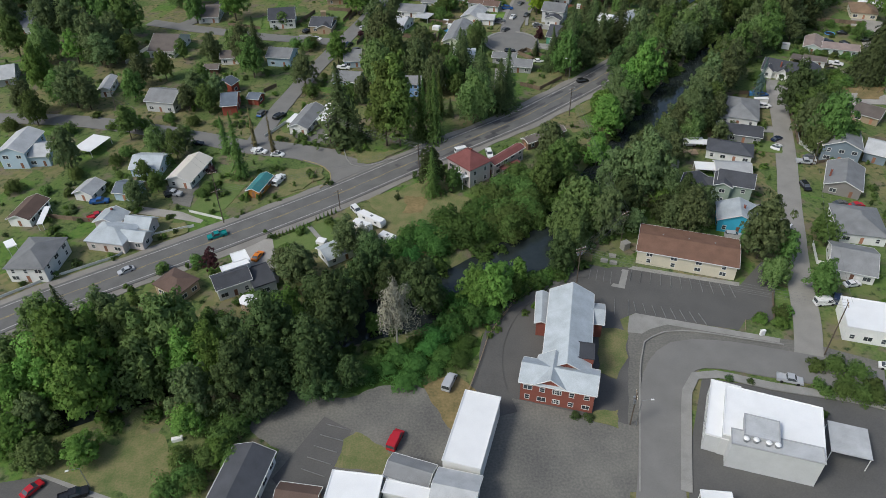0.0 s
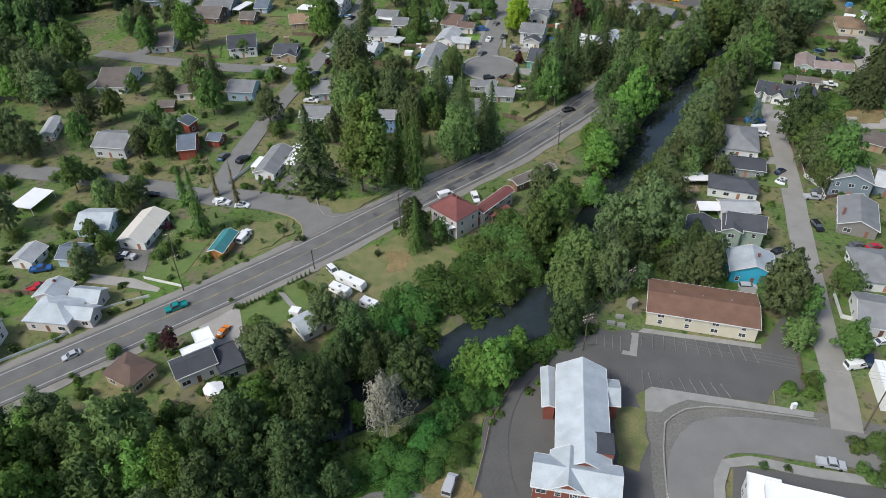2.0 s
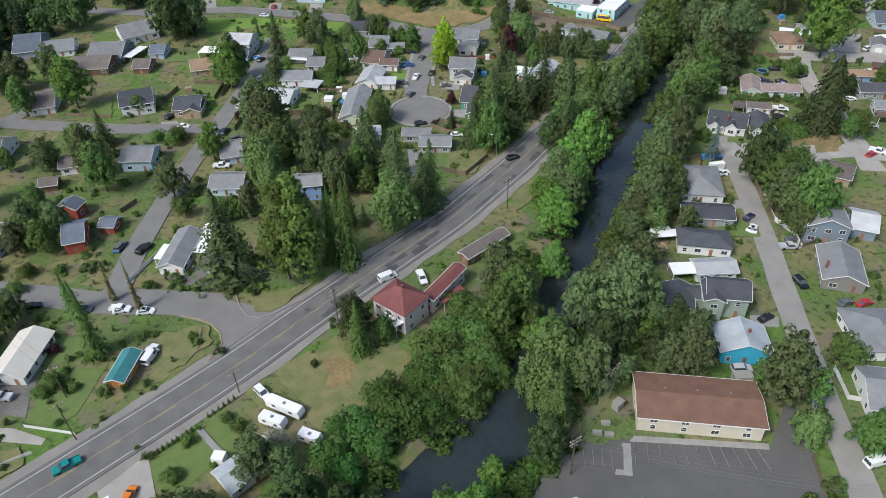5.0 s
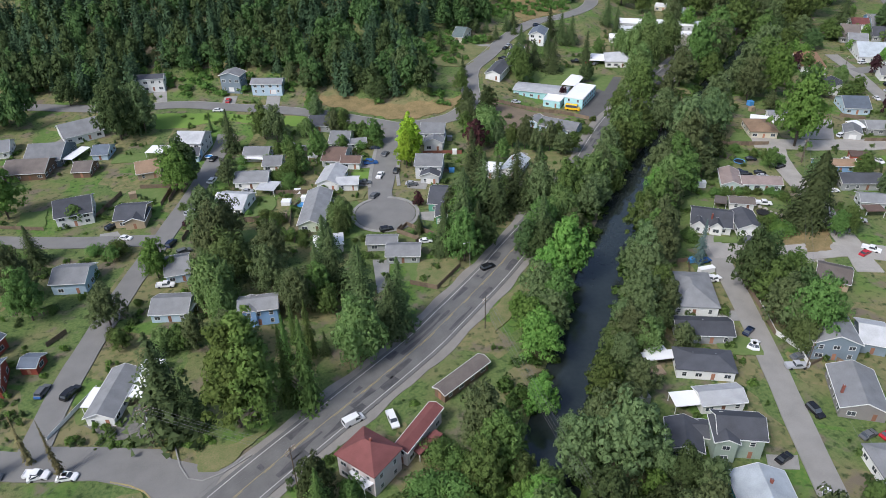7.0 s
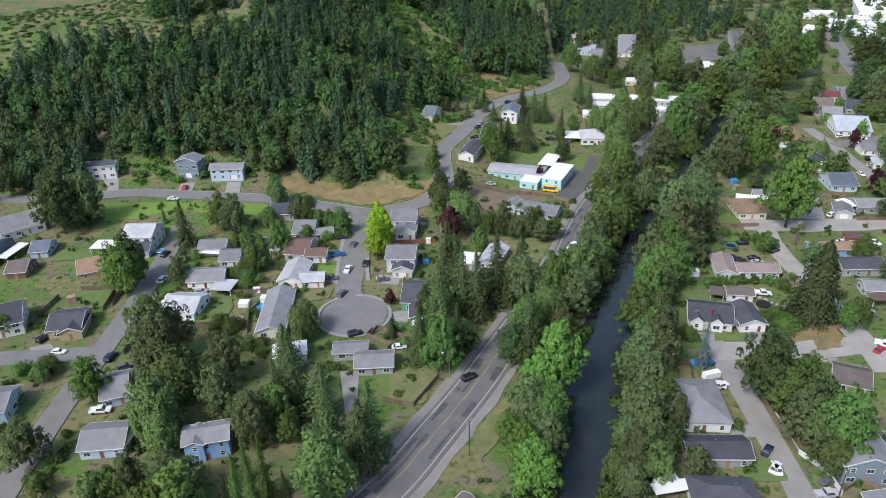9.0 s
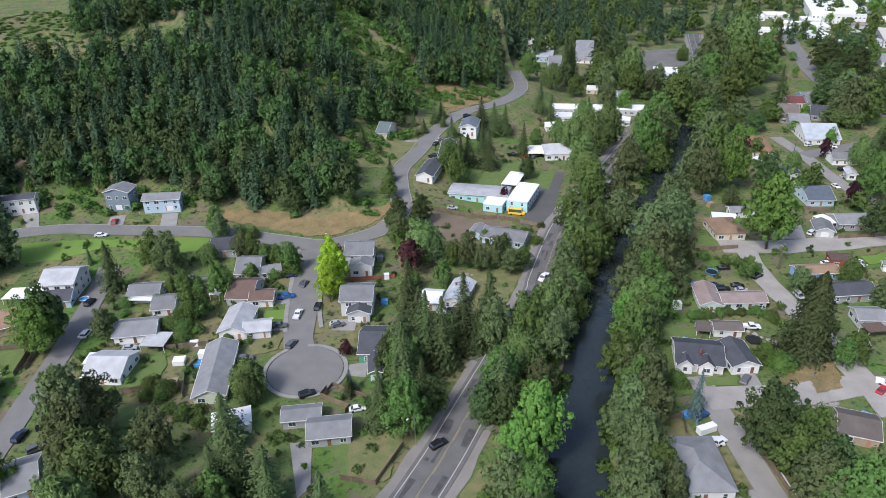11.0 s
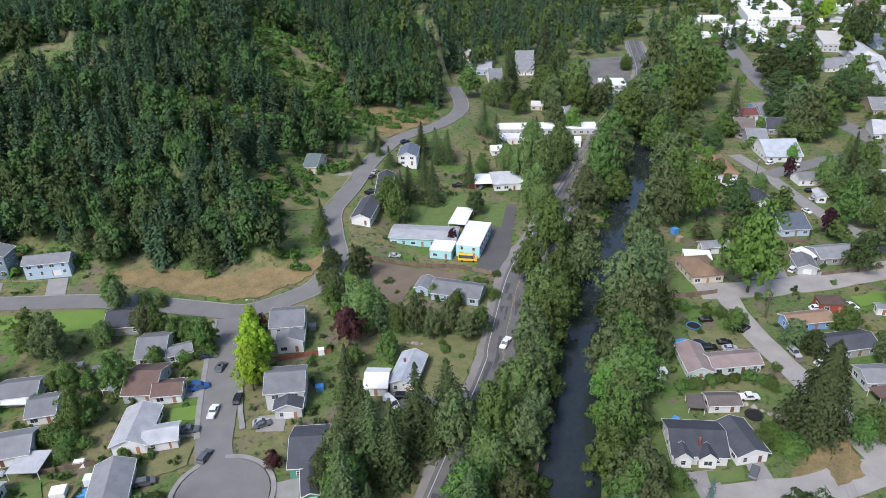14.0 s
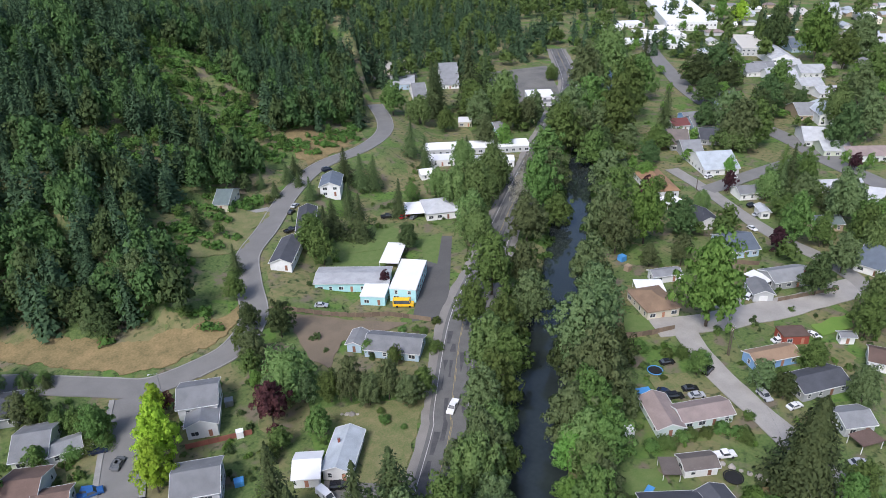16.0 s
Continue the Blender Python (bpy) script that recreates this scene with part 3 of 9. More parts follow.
def leaf_mesh(name, v, nrm):
    """One mesh of separate triangles, shaded by the given normals."""
    n = len(v)
    me = bpy.data.meshes.new(name)
    me.vertices.add(n)
    me.vertices.foreach_set("co", np.ascontiguousarray(v, dtype=np.float32).ravel())
    me.loops.add(n)
    me.loops.foreach_set("vertex_index", np.arange(n, dtype=np.int32))
    me.polygons.add(n // 3)
    me.polygons.foreach_set("loop_start", np.arange(0, n, 3, dtype=np.int32))
    me.update(calc_edges=True)
    at = me.attributes.new("custom_normal", "FLOAT_VECTOR", "POINT")
    at.data.foreach_set("vector", np.ascontiguousarray(nrm, dtype=np.float32).ravel())
    me.update()
    return me


def crown_points(seed, rx, rz, zc, clumps, per, size, spread=0.26, droop=0.0, peak=0.35, stretch=1.0):
    """A crown of many clumps over a dense heart, broad below and narrower at the top, with an uneven outline."""
    rng = np.random.default_rng(seed)
    i = np.arange(clumps) + 0.5
    z = np.clip(1 - 1.72 * i / clumps + rng.normal(0, 0.06, clumps), -0.8, 1)
    a = i * 2.39996 + rng.normal(0, 0.25, clumps)
    flat = np.sqrt(1 - z * z)
    d = np.stack([np.cos(a) * flat, np.sin(a) * flat, z], 1)
    rad = rng.uniform(0.48, 1.0, clumps) * (1 + 0.20 * np.sin(3 * a + seed) * flat + 0.14 * np.sin(5 * a + 2 * seed) * flat)
    narrow = 1 - peak * np.clip(z + 0.15, 0, 1)
    c = d * rad[:, None] * np.stack([rx * narrow, rx * narrow, np.full(clumps, rz)], 1)
    own = rng.uniform(0.55, 1.25, clumps)
    e = rng.normal(0, 1, (clumps, per, 3))
    e /= np.linalg.norm(e, axis=2)[:, :, None]
    e[:, :, 2] = np.where(e[:, :, 2] < -0.35, -e[:, :, 2] * 0.7, e[:, :, 2])
    r = rng.uniform(0.80, 1.10, (clumps, per, 1)) * spread * rx * own[:, None, None]
    p = c[:, None, :] + e * r * np.array([1, 1, 1.1])
    if droop:
        p[:, :, 2] -= droop * rng.uniform(0, 1, (clumps, per)) ** 2 * rz
    soft = e * 0.75 + (d * 0.4)[:, None, :] + np.array([0, 0, 0.3])
    k = max(8, clumps * per // 22)
    heart = rng.normal(0, 1, (k, 3))
    heart /= np.linalg.norm(heart, axis=1)[:, None]
    hp = heart * rng.uniform(0.3, 0.62, (k, 1)) * np.array([rx * (1 - peak * 0.3), rx * (1 - peak * 0.3), rz])
    P = np.concatenate([p.reshape(-1, 3), hp]) + np.array([0, 0, zc])
    S = np.concatenate([rng.uniform(0.65, 1.35, clumps * per) * size, np.full(k, size * 2.4)])
    return leaves(P, np.concatenate([e.reshape(-1, 3), heart]), np.concatenate([soft.reshape(-1, 3), heart + np.array([0, 0, 0.3])]), S, rng, stretch)


def limbs(s, seed, h, r, reach, start=0.3, count=7, top=0.8):
    rng = random.Random(seed)
    s.tube((0, 0, -0.3), (rng.uniform(-0.02, 0.02), 0, h * start), r, r * 0.75, 7)
    tip = (rng.uniform(-0.06, 0.06) * h, rng.uniform(-0.06, 0.06) * h, h * top)
    s.tube((0, 0, h * start), tip, r * 0.75, r * 0.2, 6)
    for i in range(count):
        a = i * 2.4 + rng.uniform(-0.4, 0.4)
        z = h * (start + (top - start) * i / count * 0.8)
        q = reach * rng.uniform(0.6, 0.95)
        s.tube((0, 0, z), (math.cos(a) * q, math.sin(a) * q, z + h * rng.uniform(0.1, 0.25)), r * 0.4, r * 0.1, 5)
    return s


TREES = {}


def tree_kind(key, names, mat, seeds, build, label, category, bark=None):
    """Several trees of one kind, one metre across the crown's half width, to be copied."""
    TREES[key] = []
    for sd in seeds:
        ob = thing(names, pose(0, 0, -60), label, category)
        crown, trunk = build(sd)
        part("trunk", trunk, bark or BARK, ob)
        part("crown", leaf_mesh("crown", *crown), mat, ob)
        TREES[key].append(ob)


def leafy(rz, zc, h, clumps=132, per=46, size=0.056, spread=0.19, droop=0.0, stretch=1.0, peak=0.35):
    def build(sd):
        return crown_points(sd, 1.0, rz, zc, clumps, per, size, spread, droop, peak, stretch), limbs(Shape(), sd, h, 0.06, 0.75, 0.2)
    return build


def fir(levels=40, around=15, width=1.0, height=4.0, ragged=0.34, sprays=6, size=0.10, full=0.74):
    """Whorls of drooping branches, each a row of needle sprays that narrows to its tip."""
    def build(sd):
        rng = np.random.default_rng(sd)
        C, N, F, Z = [], [], [], []
        lean = rng.uniform(-0.25, 0.25, 2)
        for i in range(levels):
            f = i / (levels - 1)
            z = height * (0.07 + 0.93 * f)
            R = width * ((1 - f) ** full) * rng.uniform(1 - ragged, 1 + ragged * 0.5) + 0.03
            k = max(4, int(around * (1 - 0.65 * f)))
            for j in range(k):
                a = j * 2 * math.pi / k + i * 1.1 + rng.uniform(-0.3, 0.3)
                rr = R * rng.uniform(0.62, 1.15) * (1 + lean[0] * math.cos(a) + lean[1] * math.sin(a))
                ca, sa = math.cos(a), math.sin(a)
                for q in range(sprays):
                    g = (q + 0.7) / sprays
                    w = rng.normal(0, 0.09) * rr
                    C.append((ca * rr * g - sa * w, sa * rr * g + ca * w, z - rr * 0.38 * g * g + rng.normal(0, 0.02) * height / levels * 10))
                    F.append((ca * 0.75, sa * 0.75, 0.9))
                    N.append((ca * (0.3 + 0.6 * g), sa * (0.3 + 0.6 * g), 0.55))
                    Z.append(max(0.04, rr * size * (1.35 - 0.6 * g)) * rng.uniform(0.75, 1.3))
        return leaves(np.array(C), np.array(F), np.array(N), np.array(Z), rng, 1.5, 0.4), Shape().tube((0, 0, -0.2), (0, 0, height * 0.93), 0.05 * width, 0.012, 7)
    return build


def bush_build(rz=0.75, clumps=22, per=42, size=0.105):
    def build(sd):
        v, n = crown_points(sd, 0.95, rz, rz * 0.75, clumps, per, size, 0.40, peak=0.2)
        v[:, 2] = np.abs(v[:, 2])
        return v, n
    return build


GREEN = foliage("green_leaves", (0.078, 0.130, 0.035), (0.152, 0.230, 0.064))
DARK = foliage("dark_leaves", (0.052, 0.086, 0.031), (0.102, 0.145, 0.053))
BRIGHT = foliage("bright_leaves", (0.105, 0.212, 0.042), (0.190, 0.318, 0.075), 0.015)
LIME = foliage("lime_leaves", (0.233, 0.370, 0.028), (0.360, 0.510, 0.055), 0.01)
OLIVE = foliage("olive_leaves", (0.094, 0.134, 0.053), (0.170, 0.220, 0.094))
PALE = foliage("silver_green_leaves", (0.110, 0.170, 0.052), (0.180, 0.250, 0.088), 0.015)
GOLD = foliage("golden_green_leaves", (0.090, 0.140, 0.030), (0.165, 0.225, 0.060), 0.015)
PURPLE = foliage("purple_leaves", (0.047, 0.022, 0.027), (0.101, 0.041, 0.047), 0.02)
NEEDLE = foliage("dark_needles", (0.046, 0.072, 0.027), (0.100, 0.136, 0.050), 0.015, 0.15)
HILL_NEEDLE = foliage("hill_needles", (0.034, 0.064, 0.031), (0.062, 0.100, 0.047), 0.02, 0.15)
HILL_LEAVES = foliage("hill_leaves", (0.062, 0.110, 0.034), (0.100, 0.162, 0.054), 0.025)
SAPLING = foliage("sapling_leaves", (0.075, 0.150, 0.034), (0.130, 0.215, 0.052), 0.02)
BLUENEEDLE = foliage("blue_needles", (0.06, 0.10, 0.095), (0.11, 0.165, 0.15), 0.015, 0.15)
WEED_LEAVES = foliage("bramble_leaves", (0.062, 0.142, 0.034), (0.118, 0.228, 0.058))
MEADOW_LEAVES = foliage("meadow_brush", (0.085, 0.16, 0.036), (0.14, 0.215, 0.055))
BROWNTWIG = foliage("brown_twigs", (0.13, 0.10, 0.05), (0.17, 0.16, 0.07), 0.01, 0.1)
DEAD = foliage("dry_twigs", (0.20, 0.20, 0.14), (0.38, 0.37, 0.30), 0.01, 0.1)

for key, kind_name, mat, label in (("green", "maple_tree", GREEN, "broad deciduous tree with mid-green leaves"), ("dark", "oak_tree", DARK, "dense deciduous tree with dark green leaves"), ("bright", "linden_tree", BRIGHT, "rounded tree with bright fresh green leaves"),
                        ("olive", "alder_tree", OLIVE, "tall deciduous tree with olive-green leaves")):
    tree_kind(key, kind_name, mat, (3, 8, 21, 27), leafy(1.22, 1.2, 2.3), label, "tree")
    tree_kind(key + " small", kind_name, mat, (4, 9, 22), leafy(1.18, 1.2, 2.3, 64, 34, 0.088, 0.26), label, "tree")
tree_kind("lime", "deciduous_tree", LIME, (5, 6), leafy(1.42, 1.5, 2.8, peak=0.55), "tall tree with glowing lime-yellow leaves", "tree")
tree_kind("willow", "willow_tree", PALE, (11, 12), leafy(1.05, 1.25, 2.2, 110, 54, 0.05, 0.2, 0.5, 1.8, 0.25), "weeping willow with pale silvery green leaves", "tree")
tree_kind("purple", "plum_tree", PURPLE, (14,), leafy(1.25, 1.35, 2.5, 60, 60, 0.065), "tree with dark purple-red leaves", "tree")
tree_kind("dead", "dead_tree", DEAD, (16, 17), leafy(1.3, 1.6, 2.9, 70, 52, 0.022, 0.22, 0.3, 3.0), "half-bare tree with pale grey dry twigs", "tree", PALEBARK)
tree_kind("poplar", "poplar_tree", GOLD, (18, 19), leafy(2.75, 2.6, 5.2, 150, 44, 0.085, 0.28, peak=0.5), "tall narrow poplar with golden-green leaves", "tree")
tree_kind("column", "columnar_tree", GREEN, (23, 24), leafy(2.0, 2.3, 4.0, 100, 40, 0.09, 0.28, peak=0.5), "narrow upright tree with green leaves", "tree")
tree_kind("fir", "fir_tree", NEEDLE, (30, 31, 32, 33), fir(), "tall dark green fir with drooping branches", "tree")
tree_kind("spruce", "spruce_tree", BLUENEEDLE, (34,), fir(30, 13, 1.0, 3.2), "conical blue-grey spruce tree in a garden", "tree")
tree_kind("cedar", "cedar_tree", GREEN, (36, 37), fir(32, 15, 1.0, 2.9, 0.4), "conical green cedar with dense branches", "tree")
tree_kind("grand", "grand_fir_tree", NEEDLE, (40,), fir(50, 26, 1.0, 2.2, 0.4, 14, 0.036, 0.6), "huge spreading fir shading a garden", "tree")
tree_kind("snag", "dying_conifer", BROWNTWIG, (38,), fir(46, 9, 1.0, 8.5, 0.4, 3, 0.25), "thin dying conifer with brown sparse twigs", "tree")


def tree(key, x, y, r, h=None, turn=None):
    """One tree of a kind: crown half width r, and its height if it is not the usual one."""
    rng = random.Random(int(x * 31 + y * 17))
    if key == "fir":
        r *= 1.22
    if key == "green" and r > 3.4:
        key = rng.choice(("green", "green", "green", "olive", "olive", "willow"))
    src = rng.choice(TREES[key + " small" if r < 3.4 and key + " small" in TREES else key])
    tall = {"lime": 2.95, "poplar": 5.6, "column": 4.3, "fir": 4.0, "spruce": 3.2, "cedar": 2.9, "grand": 2.2, "snag": 8.5, "dead": 2.9}.get(key, 2.4)
    k = r * rng.uniform(1.02, 1.42) if h is None else h / tall
    return copy_thing(src, pose(x, y, land(x, y), 0, 0, rng.uniform(0, 360)) @ Matrix.Diagonal((r, r, k, 1)))


BUSHES = {}
for key, mat, label in (("green", GREEN, "rounded green garden shrub beside a house"), ("dark", DARK, "dense dark green garden shrub"), ("bright", BRIGHT, "bright green leafy bush in a garden"), ("purple", PURPLE, "dark red-leaved shrub in a garden"), ("olive", OLIVE, "olive-green untrimmed bush in a garden"), ("ivy", WEED_LEAVES, "fresh green climbing brambles on a bank")):
    BUSHES[key + " big"] = [tagged(part("shrub", leaf_mesh("shrub", *bush_build(0.8, 44, 60, 0.066)(sd)), mat, m=pose(0, 0, -60)), "large tangled mass of " + key + " leafy bushes", "shrub") for sd in (43, 44)]
    BUSHES[key] = [tagged(part("shrub", leaf_mesh("shrub", *bush_build()(sd)), mat, m=pose(0, 0, -60)), label, "shrub") for sd in (41, 42)]


def bush(key, x, y, r, h=None):
    rng = random.Random(int(x * 37 + y * 19))
    return copy_thing(rng.choice(BUSHES[key + " big" if r > 2.2 else key]), pose(x, y, land(x, y) - 0.05, 0, 0, rng.uniform(0, 360)) @ Matrix.Diagonal((r, r, h or r, 1)))


def woods(name, kinds, spots, mat, label):
    """Many trees too far off to count, as one mesh. spots: x, y, half width, height."""
    rng = np.random.default_rng(len(spots))
    V, N = [], []
    for x, y, r, h in spots:
        v, nrm, tall = kinds[int(rng.integers(len(kinds)))]
        a = rng.uniform(0, 6.28)
        c, s_ = math.cos(a), math.sin(a)
        p = v * np.array([r, r, h / tall])
        for src, dest, at in ((p, V, (x, y, land(x, y))), (nrm, N, (0, 0, 0))):
            dest.append(np.stack([src[:, 0] * c - src[:, 1] * s_, src[:, 0] * s_ + src[:, 1] * c, src[:, 2]], 1) + np.array(at))
    return tagged(part(name, leaf_mesh(name, np.concatenate(V), np.concatenate(N)), mat), label, "woods", kind="stuff")


# ---- vehicles ----
PAINT = {"white": (0.75, 0.75, 0.75), "black": (0.015, 0.015, 0.017), "silver": (0.42, 0.43, 0.45), "red": (0.42, 0.02, 0.03), "blue": (0.03, 0.10, 0.28), "grey": (0.12, 0.125, 0.13), "teal": (0.01, 0.20, 0.19), "orange": (0.70, 0.20, 0.02), "yellow": (0.85, 0.50, 0.02), "navy": (0.015, 0.025, 0.06)}
CARS = {}


def car_proto(kind, colour):
    if (kind, colour) in CARS:
        return CARS[kind, colour]
    L, w, body, cab = {
        "car": (4.5, 0.88, [(-2.25, 0.35), (-2.28, 0.75), (-2.15, 0.95), (-1.5, 1.0), (1.0, 0.98), (2.05, 0.82), (2.25, 0.65), (2.22, 0.35)], [(-1.75, 0.97), (-1.05, 1.43), (0.25, 1.45), (1.05, 0.97)]),
        "suv": (4.8, 0.95, [(-2.4, 0.4), (-2.42, 0.95), (-2.3, 1.1), (1.15, 1.1), (2.2, 0.98), (2.4, 0.8), (2.38, 0.4)], [(-2.3, 1.08), (-2.1, 1.75), (0.35, 1.78), (1.15, 1.08)]),
        "pickup": (5.7, 0.98, [(-2.85, 0.5), (-2.87, 1.1), (-0.75, 1.12), (1.45, 1.15), (2.65, 1.05), (2.85, 0.9), (2.83, 0.45)], [(-0.8, 1.1), (-0.65, 1.82), (0.75, 1.85), (1.45, 1.1)]),
        "van": (5.4, 1.0, [(-2.7, 0.4), (-2.72, 1.15), (1.7, 1.15), (2.5, 1.0), (2.7, 0.8), (2.68, 0.4)], [(-2.68, 1.12), (-2.6, 2.05), (1.2, 2.1), (1.95, 1.12)]),
        "bus": (7.0, 1.15, [(-3.5, 0.5), (-3.52, 1.45), (2.3, 1.45), (3.4, 1.3), (3.5, 0.9), (3.48, 0.5)], [(-3.48, 1.42), (-3.45, 2.7), (2.0, 2.75), (2.4, 1.42)]),
    }[kind]
    paint = material(colour + "_car_paint", PAINT[colour], tuple(c * 0.93 for c in PAINT[colour]), 0.4, 2.0, 0.25, spec=0.5)
    ob = thing("bus" if kind == "bus" else "pickup" if kind == "pickup" else "van" if kind == "van" else "car", pose(0, 0, -60),
               {"car": "%s saloon car parked beside the street", "suv": "%s off-road car parked beside the street", "pickup": "parked %s pickup truck with open bed", "van": "parked %s delivery van", "bus": "short %s school bus on the car park"}[kind] % colour, "bus" if kind == "bus" else "vehicle")
    s = Shape().prism(body, -w, w)
    if kind == "pickup":
        s.box(-2.75, -w + 0.09, 1.1, -0.85, -w + 0.0, 1.32).box(-2.75, w - 0.09, 1.1, -0.85, w, 1.32).box(-2.85, -w, 1.1, -2.75, w, 1.32)
    b = part("body", s, paint, ob)
    part("glasshouse", cab_shape(cab, w, 0.14), GLASS, ob)
    x0, x1, z1 = cab[1][0], cab[2][0], cab[2][1]
    roof = Shape().box(x0 - 0.04, -w + 0.13, z1 - 0.05, x1 + 0.04, w - 0.13, z1 + 0.05, 0.03)
    for x in (x0, x1) if kind != "van" else (x0, x1, 0.2):
        low = cab[0] if x == x0 else cab[3]
        for sy in (-1, 1):
            roof.tube((low[0], sy * (w - 0.04), low[1]), (x, sy * (w - 0.15), z1), 0.06, n=4)
    if kind in ("van", "bus"):
        for sy in (-1, 1):
            y = sy * (w - 0.075)
            roof.box(cab[0][0] + 0.1, y - 0.06, cab[0][1], 0.15 if kind == "van" else -3.2, y + 0.06, z1)
    part("roof", roof, paint, ob)
    r = 0.34 if kind == "car" else 0.4
    for sx in (-L * 0.30, L * 0.31):
        for sy in (-1, 1):
            part("wheel", Shape().tube((0, -0.11, 0), (0, 0.11, 0), r, n=12), RUBBER, ob, m=pose(sx, sy * (w - 0.1), r))
    CARS[kind, colour] = ob
    return ob


def cab_shape(cab, w, tuck):
    n = len(cab)
    v = [(x, -w + 0.03 + (tuck if 0 < i < n - 1 else 0), z) for i, (x, z) in enumerate(cab)]
    v += [(x, -y, z) for x, y, z in v]
    return Shape().add(v, [tuple(range(n)), tuple(range(2 * n - 1, n - 1, -1))] + [(i, n + i, n + (i + 1) % n, (i + 1) % n) for i in range(n)])


def vehicle(kind, colour, x, y, turn):
    src = car_proto(kind, colour)
    return copy_thing(src, pose(x, y, land(x, y) + 0.06, 0, 0, turn))


# ---- poles, wires, lamps, fences ----
def utility_pole(x, y, h, turn, arms=1, drum=False):
    ob = thing("utility_pole", pose(x, y, land(x, y), 0, 0, turn), "tall wooden utility pole with crossarm and wires", "utility pole", "poles along the road")
    part("pole", Shape().tube((0, 0, -0.5), (0, 0, h), 0.17, 0.11, 9), POLEWOOD, ob)
    for i in range(arms):
        z = h - 0.35 - i * 1.1
        a = part("crossarm", Shape().box(-1.4, -0.07, z - 0.08, 1.4, 0.07, z + 0.08), PALEWOOD, ob)
        for u in (-1.25, -0.6, 0.6, 1.25):
            part("insulator", Shape().tube((u, 0, z + 0.08), (u, 0, z + 0.3), 0.06, 0.04, 6), WHITE, a)
    if drum:
        for u in (-0.45, 0.45):
            part("transformer", Shape().tube((u, 0.25, h - 2.6), (u, 0.25, h - 1.6), 0.27, n=10), GREYMETAL, ob)
    return ob


def wires(a, b, ha, hb, spread=(-1.2, -0.5, 0.5, 1.2), sag=0.9, r=0.022):
    """Hanging wires from one pole top to another."""
    a, b = Vector((*a, land(*a) + ha)), Vector((*b, land(*b) + hb))
    d = (b - a).normalized()
    n = Vector((-d.y, d.x, 0))
    for u in spread:
        pts = [a.lerp(b, i / 10) + n * u - Vector((0, 0, sag * 4 * (i / 10) * (1 - i / 10))) for i in range(11)]
        s = Shape()
        up = Vector((0, 0, r))
        s.v = [tuple(p + o) for p in pts for o in (n * r, up, -n * r, -up)]
        s.f = [(4 * i + j, 4 * i + (j + 1) % 4, 4 * i + 4 + (j + 1) % 4, 4 * i + 4 + j) for i in range(10) for j in range(4)]
        tagged(part("power_line", s, WIRE), "thin sagging overhead power line", "wire", "overhead wires")


def street_lamp(x, y, h, turn):
    ob = thing("street_lamp", pose(x, y, land(x, y), 0, 0, turn), "slim grey street lamp with a single arm", "street lamp")
    part("pole", Shape().tube((0, 0, -0.3), (0, 0, h), 0.10, 0.06, 8), GREYMETAL, ob)
    part("arm", Shape().tube((0, 0, h - 0.1), (2.0, 0, h + 0.25), 0.045, 0.035, 6), GREYMETAL, ob)
    part("lamp_head", Shape().box(1.8, -0.16, h + 0.14, 2.5, 0.16, h + 0.3, 0.04), WHITE, ob)


FENCE = {}


def fence(points, height=1.7, kind="board", group="garden fences"):
    """A run of fence panels between posts."""
    mat = {"board": WOOD, "white": TRIM, "rail": PALEWOOD, "red": material("red_stained_wood", (0.26, 0.10, 0.07), (0.19, 0.075, 0.055), vary=0.15)}[kind]
    key = (kind, round(height, 1))
    if key not in FENCE:
        p = Shape()
        if kind == "rail":
            for z in (0.4, 0.9):
                p.box(0, -0.03, z, 1, 0.03, z + 0.12)
        else:
            row = []
            for i in range(14):
                y = 0.03 if i % 2 else 0.045
                row += [(i / 14, y), ((i + 0.9) / 14, y), ((i + 0.92) / 14, 0.02), ((i + 0.98) / 14, 0.02)]
            ring = row + [(1, -0.03), (0, -0.03)]
            n = len(ring)
            p.add([(u, v, 0.05) for u, v in ring] + [(u, v, height) for u, v in ring], [(i, (i + 1) % n, n + (i + 1) % n, n + i) for i in range(n)] + [tuple(range(n, 2 * n)), tuple(range(n - 1, -1, -1))])
        FENCE[key] = (p.mesh("fence_panel"), Shape().box(-0.06, -0.06, -0.3, 0.06, 0.06, height + 0.08).mesh("post"))
    pan, post = FENCE[key]
    a0 = Vector(points[0])
    ob = thing("fence", pose(a0.x, a0.y, land(a0.x, a0.y)), {"board": "weathered brown board fence", "white": "white painted board fence", "rail": "low pale timber rail fence", "red": "red-brown stained board fence"}[kind] + " along a garden", "fence", group)
    for a, b in zip(points, points[1:]):
        a, b = Vector(a), Vector(b)
        n = max(1, round((b - a).length / 2.6))
        turn = math.degrees(math.atan2(b.y - a.y, b.x - a.x))
        for i in range(n):
            p, q = a.lerp(b, i / n), a.lerp(b, (i + 1) / n)
            z = land(p.x, p.y) - land(a0.x, a0.y)
            part("fence_panel", pan, mat, ob, m=pose(p.x - a0.x, p.y - a0.y, z, 0, 0, turn) @ Matrix.Diagonal(((q - p).length, 1, 1, 1)))
            part("post", post, mat, ob, m=pose(p.x - a0.x, p.y - a0.y, z, 0, 0, turn))
    return ob


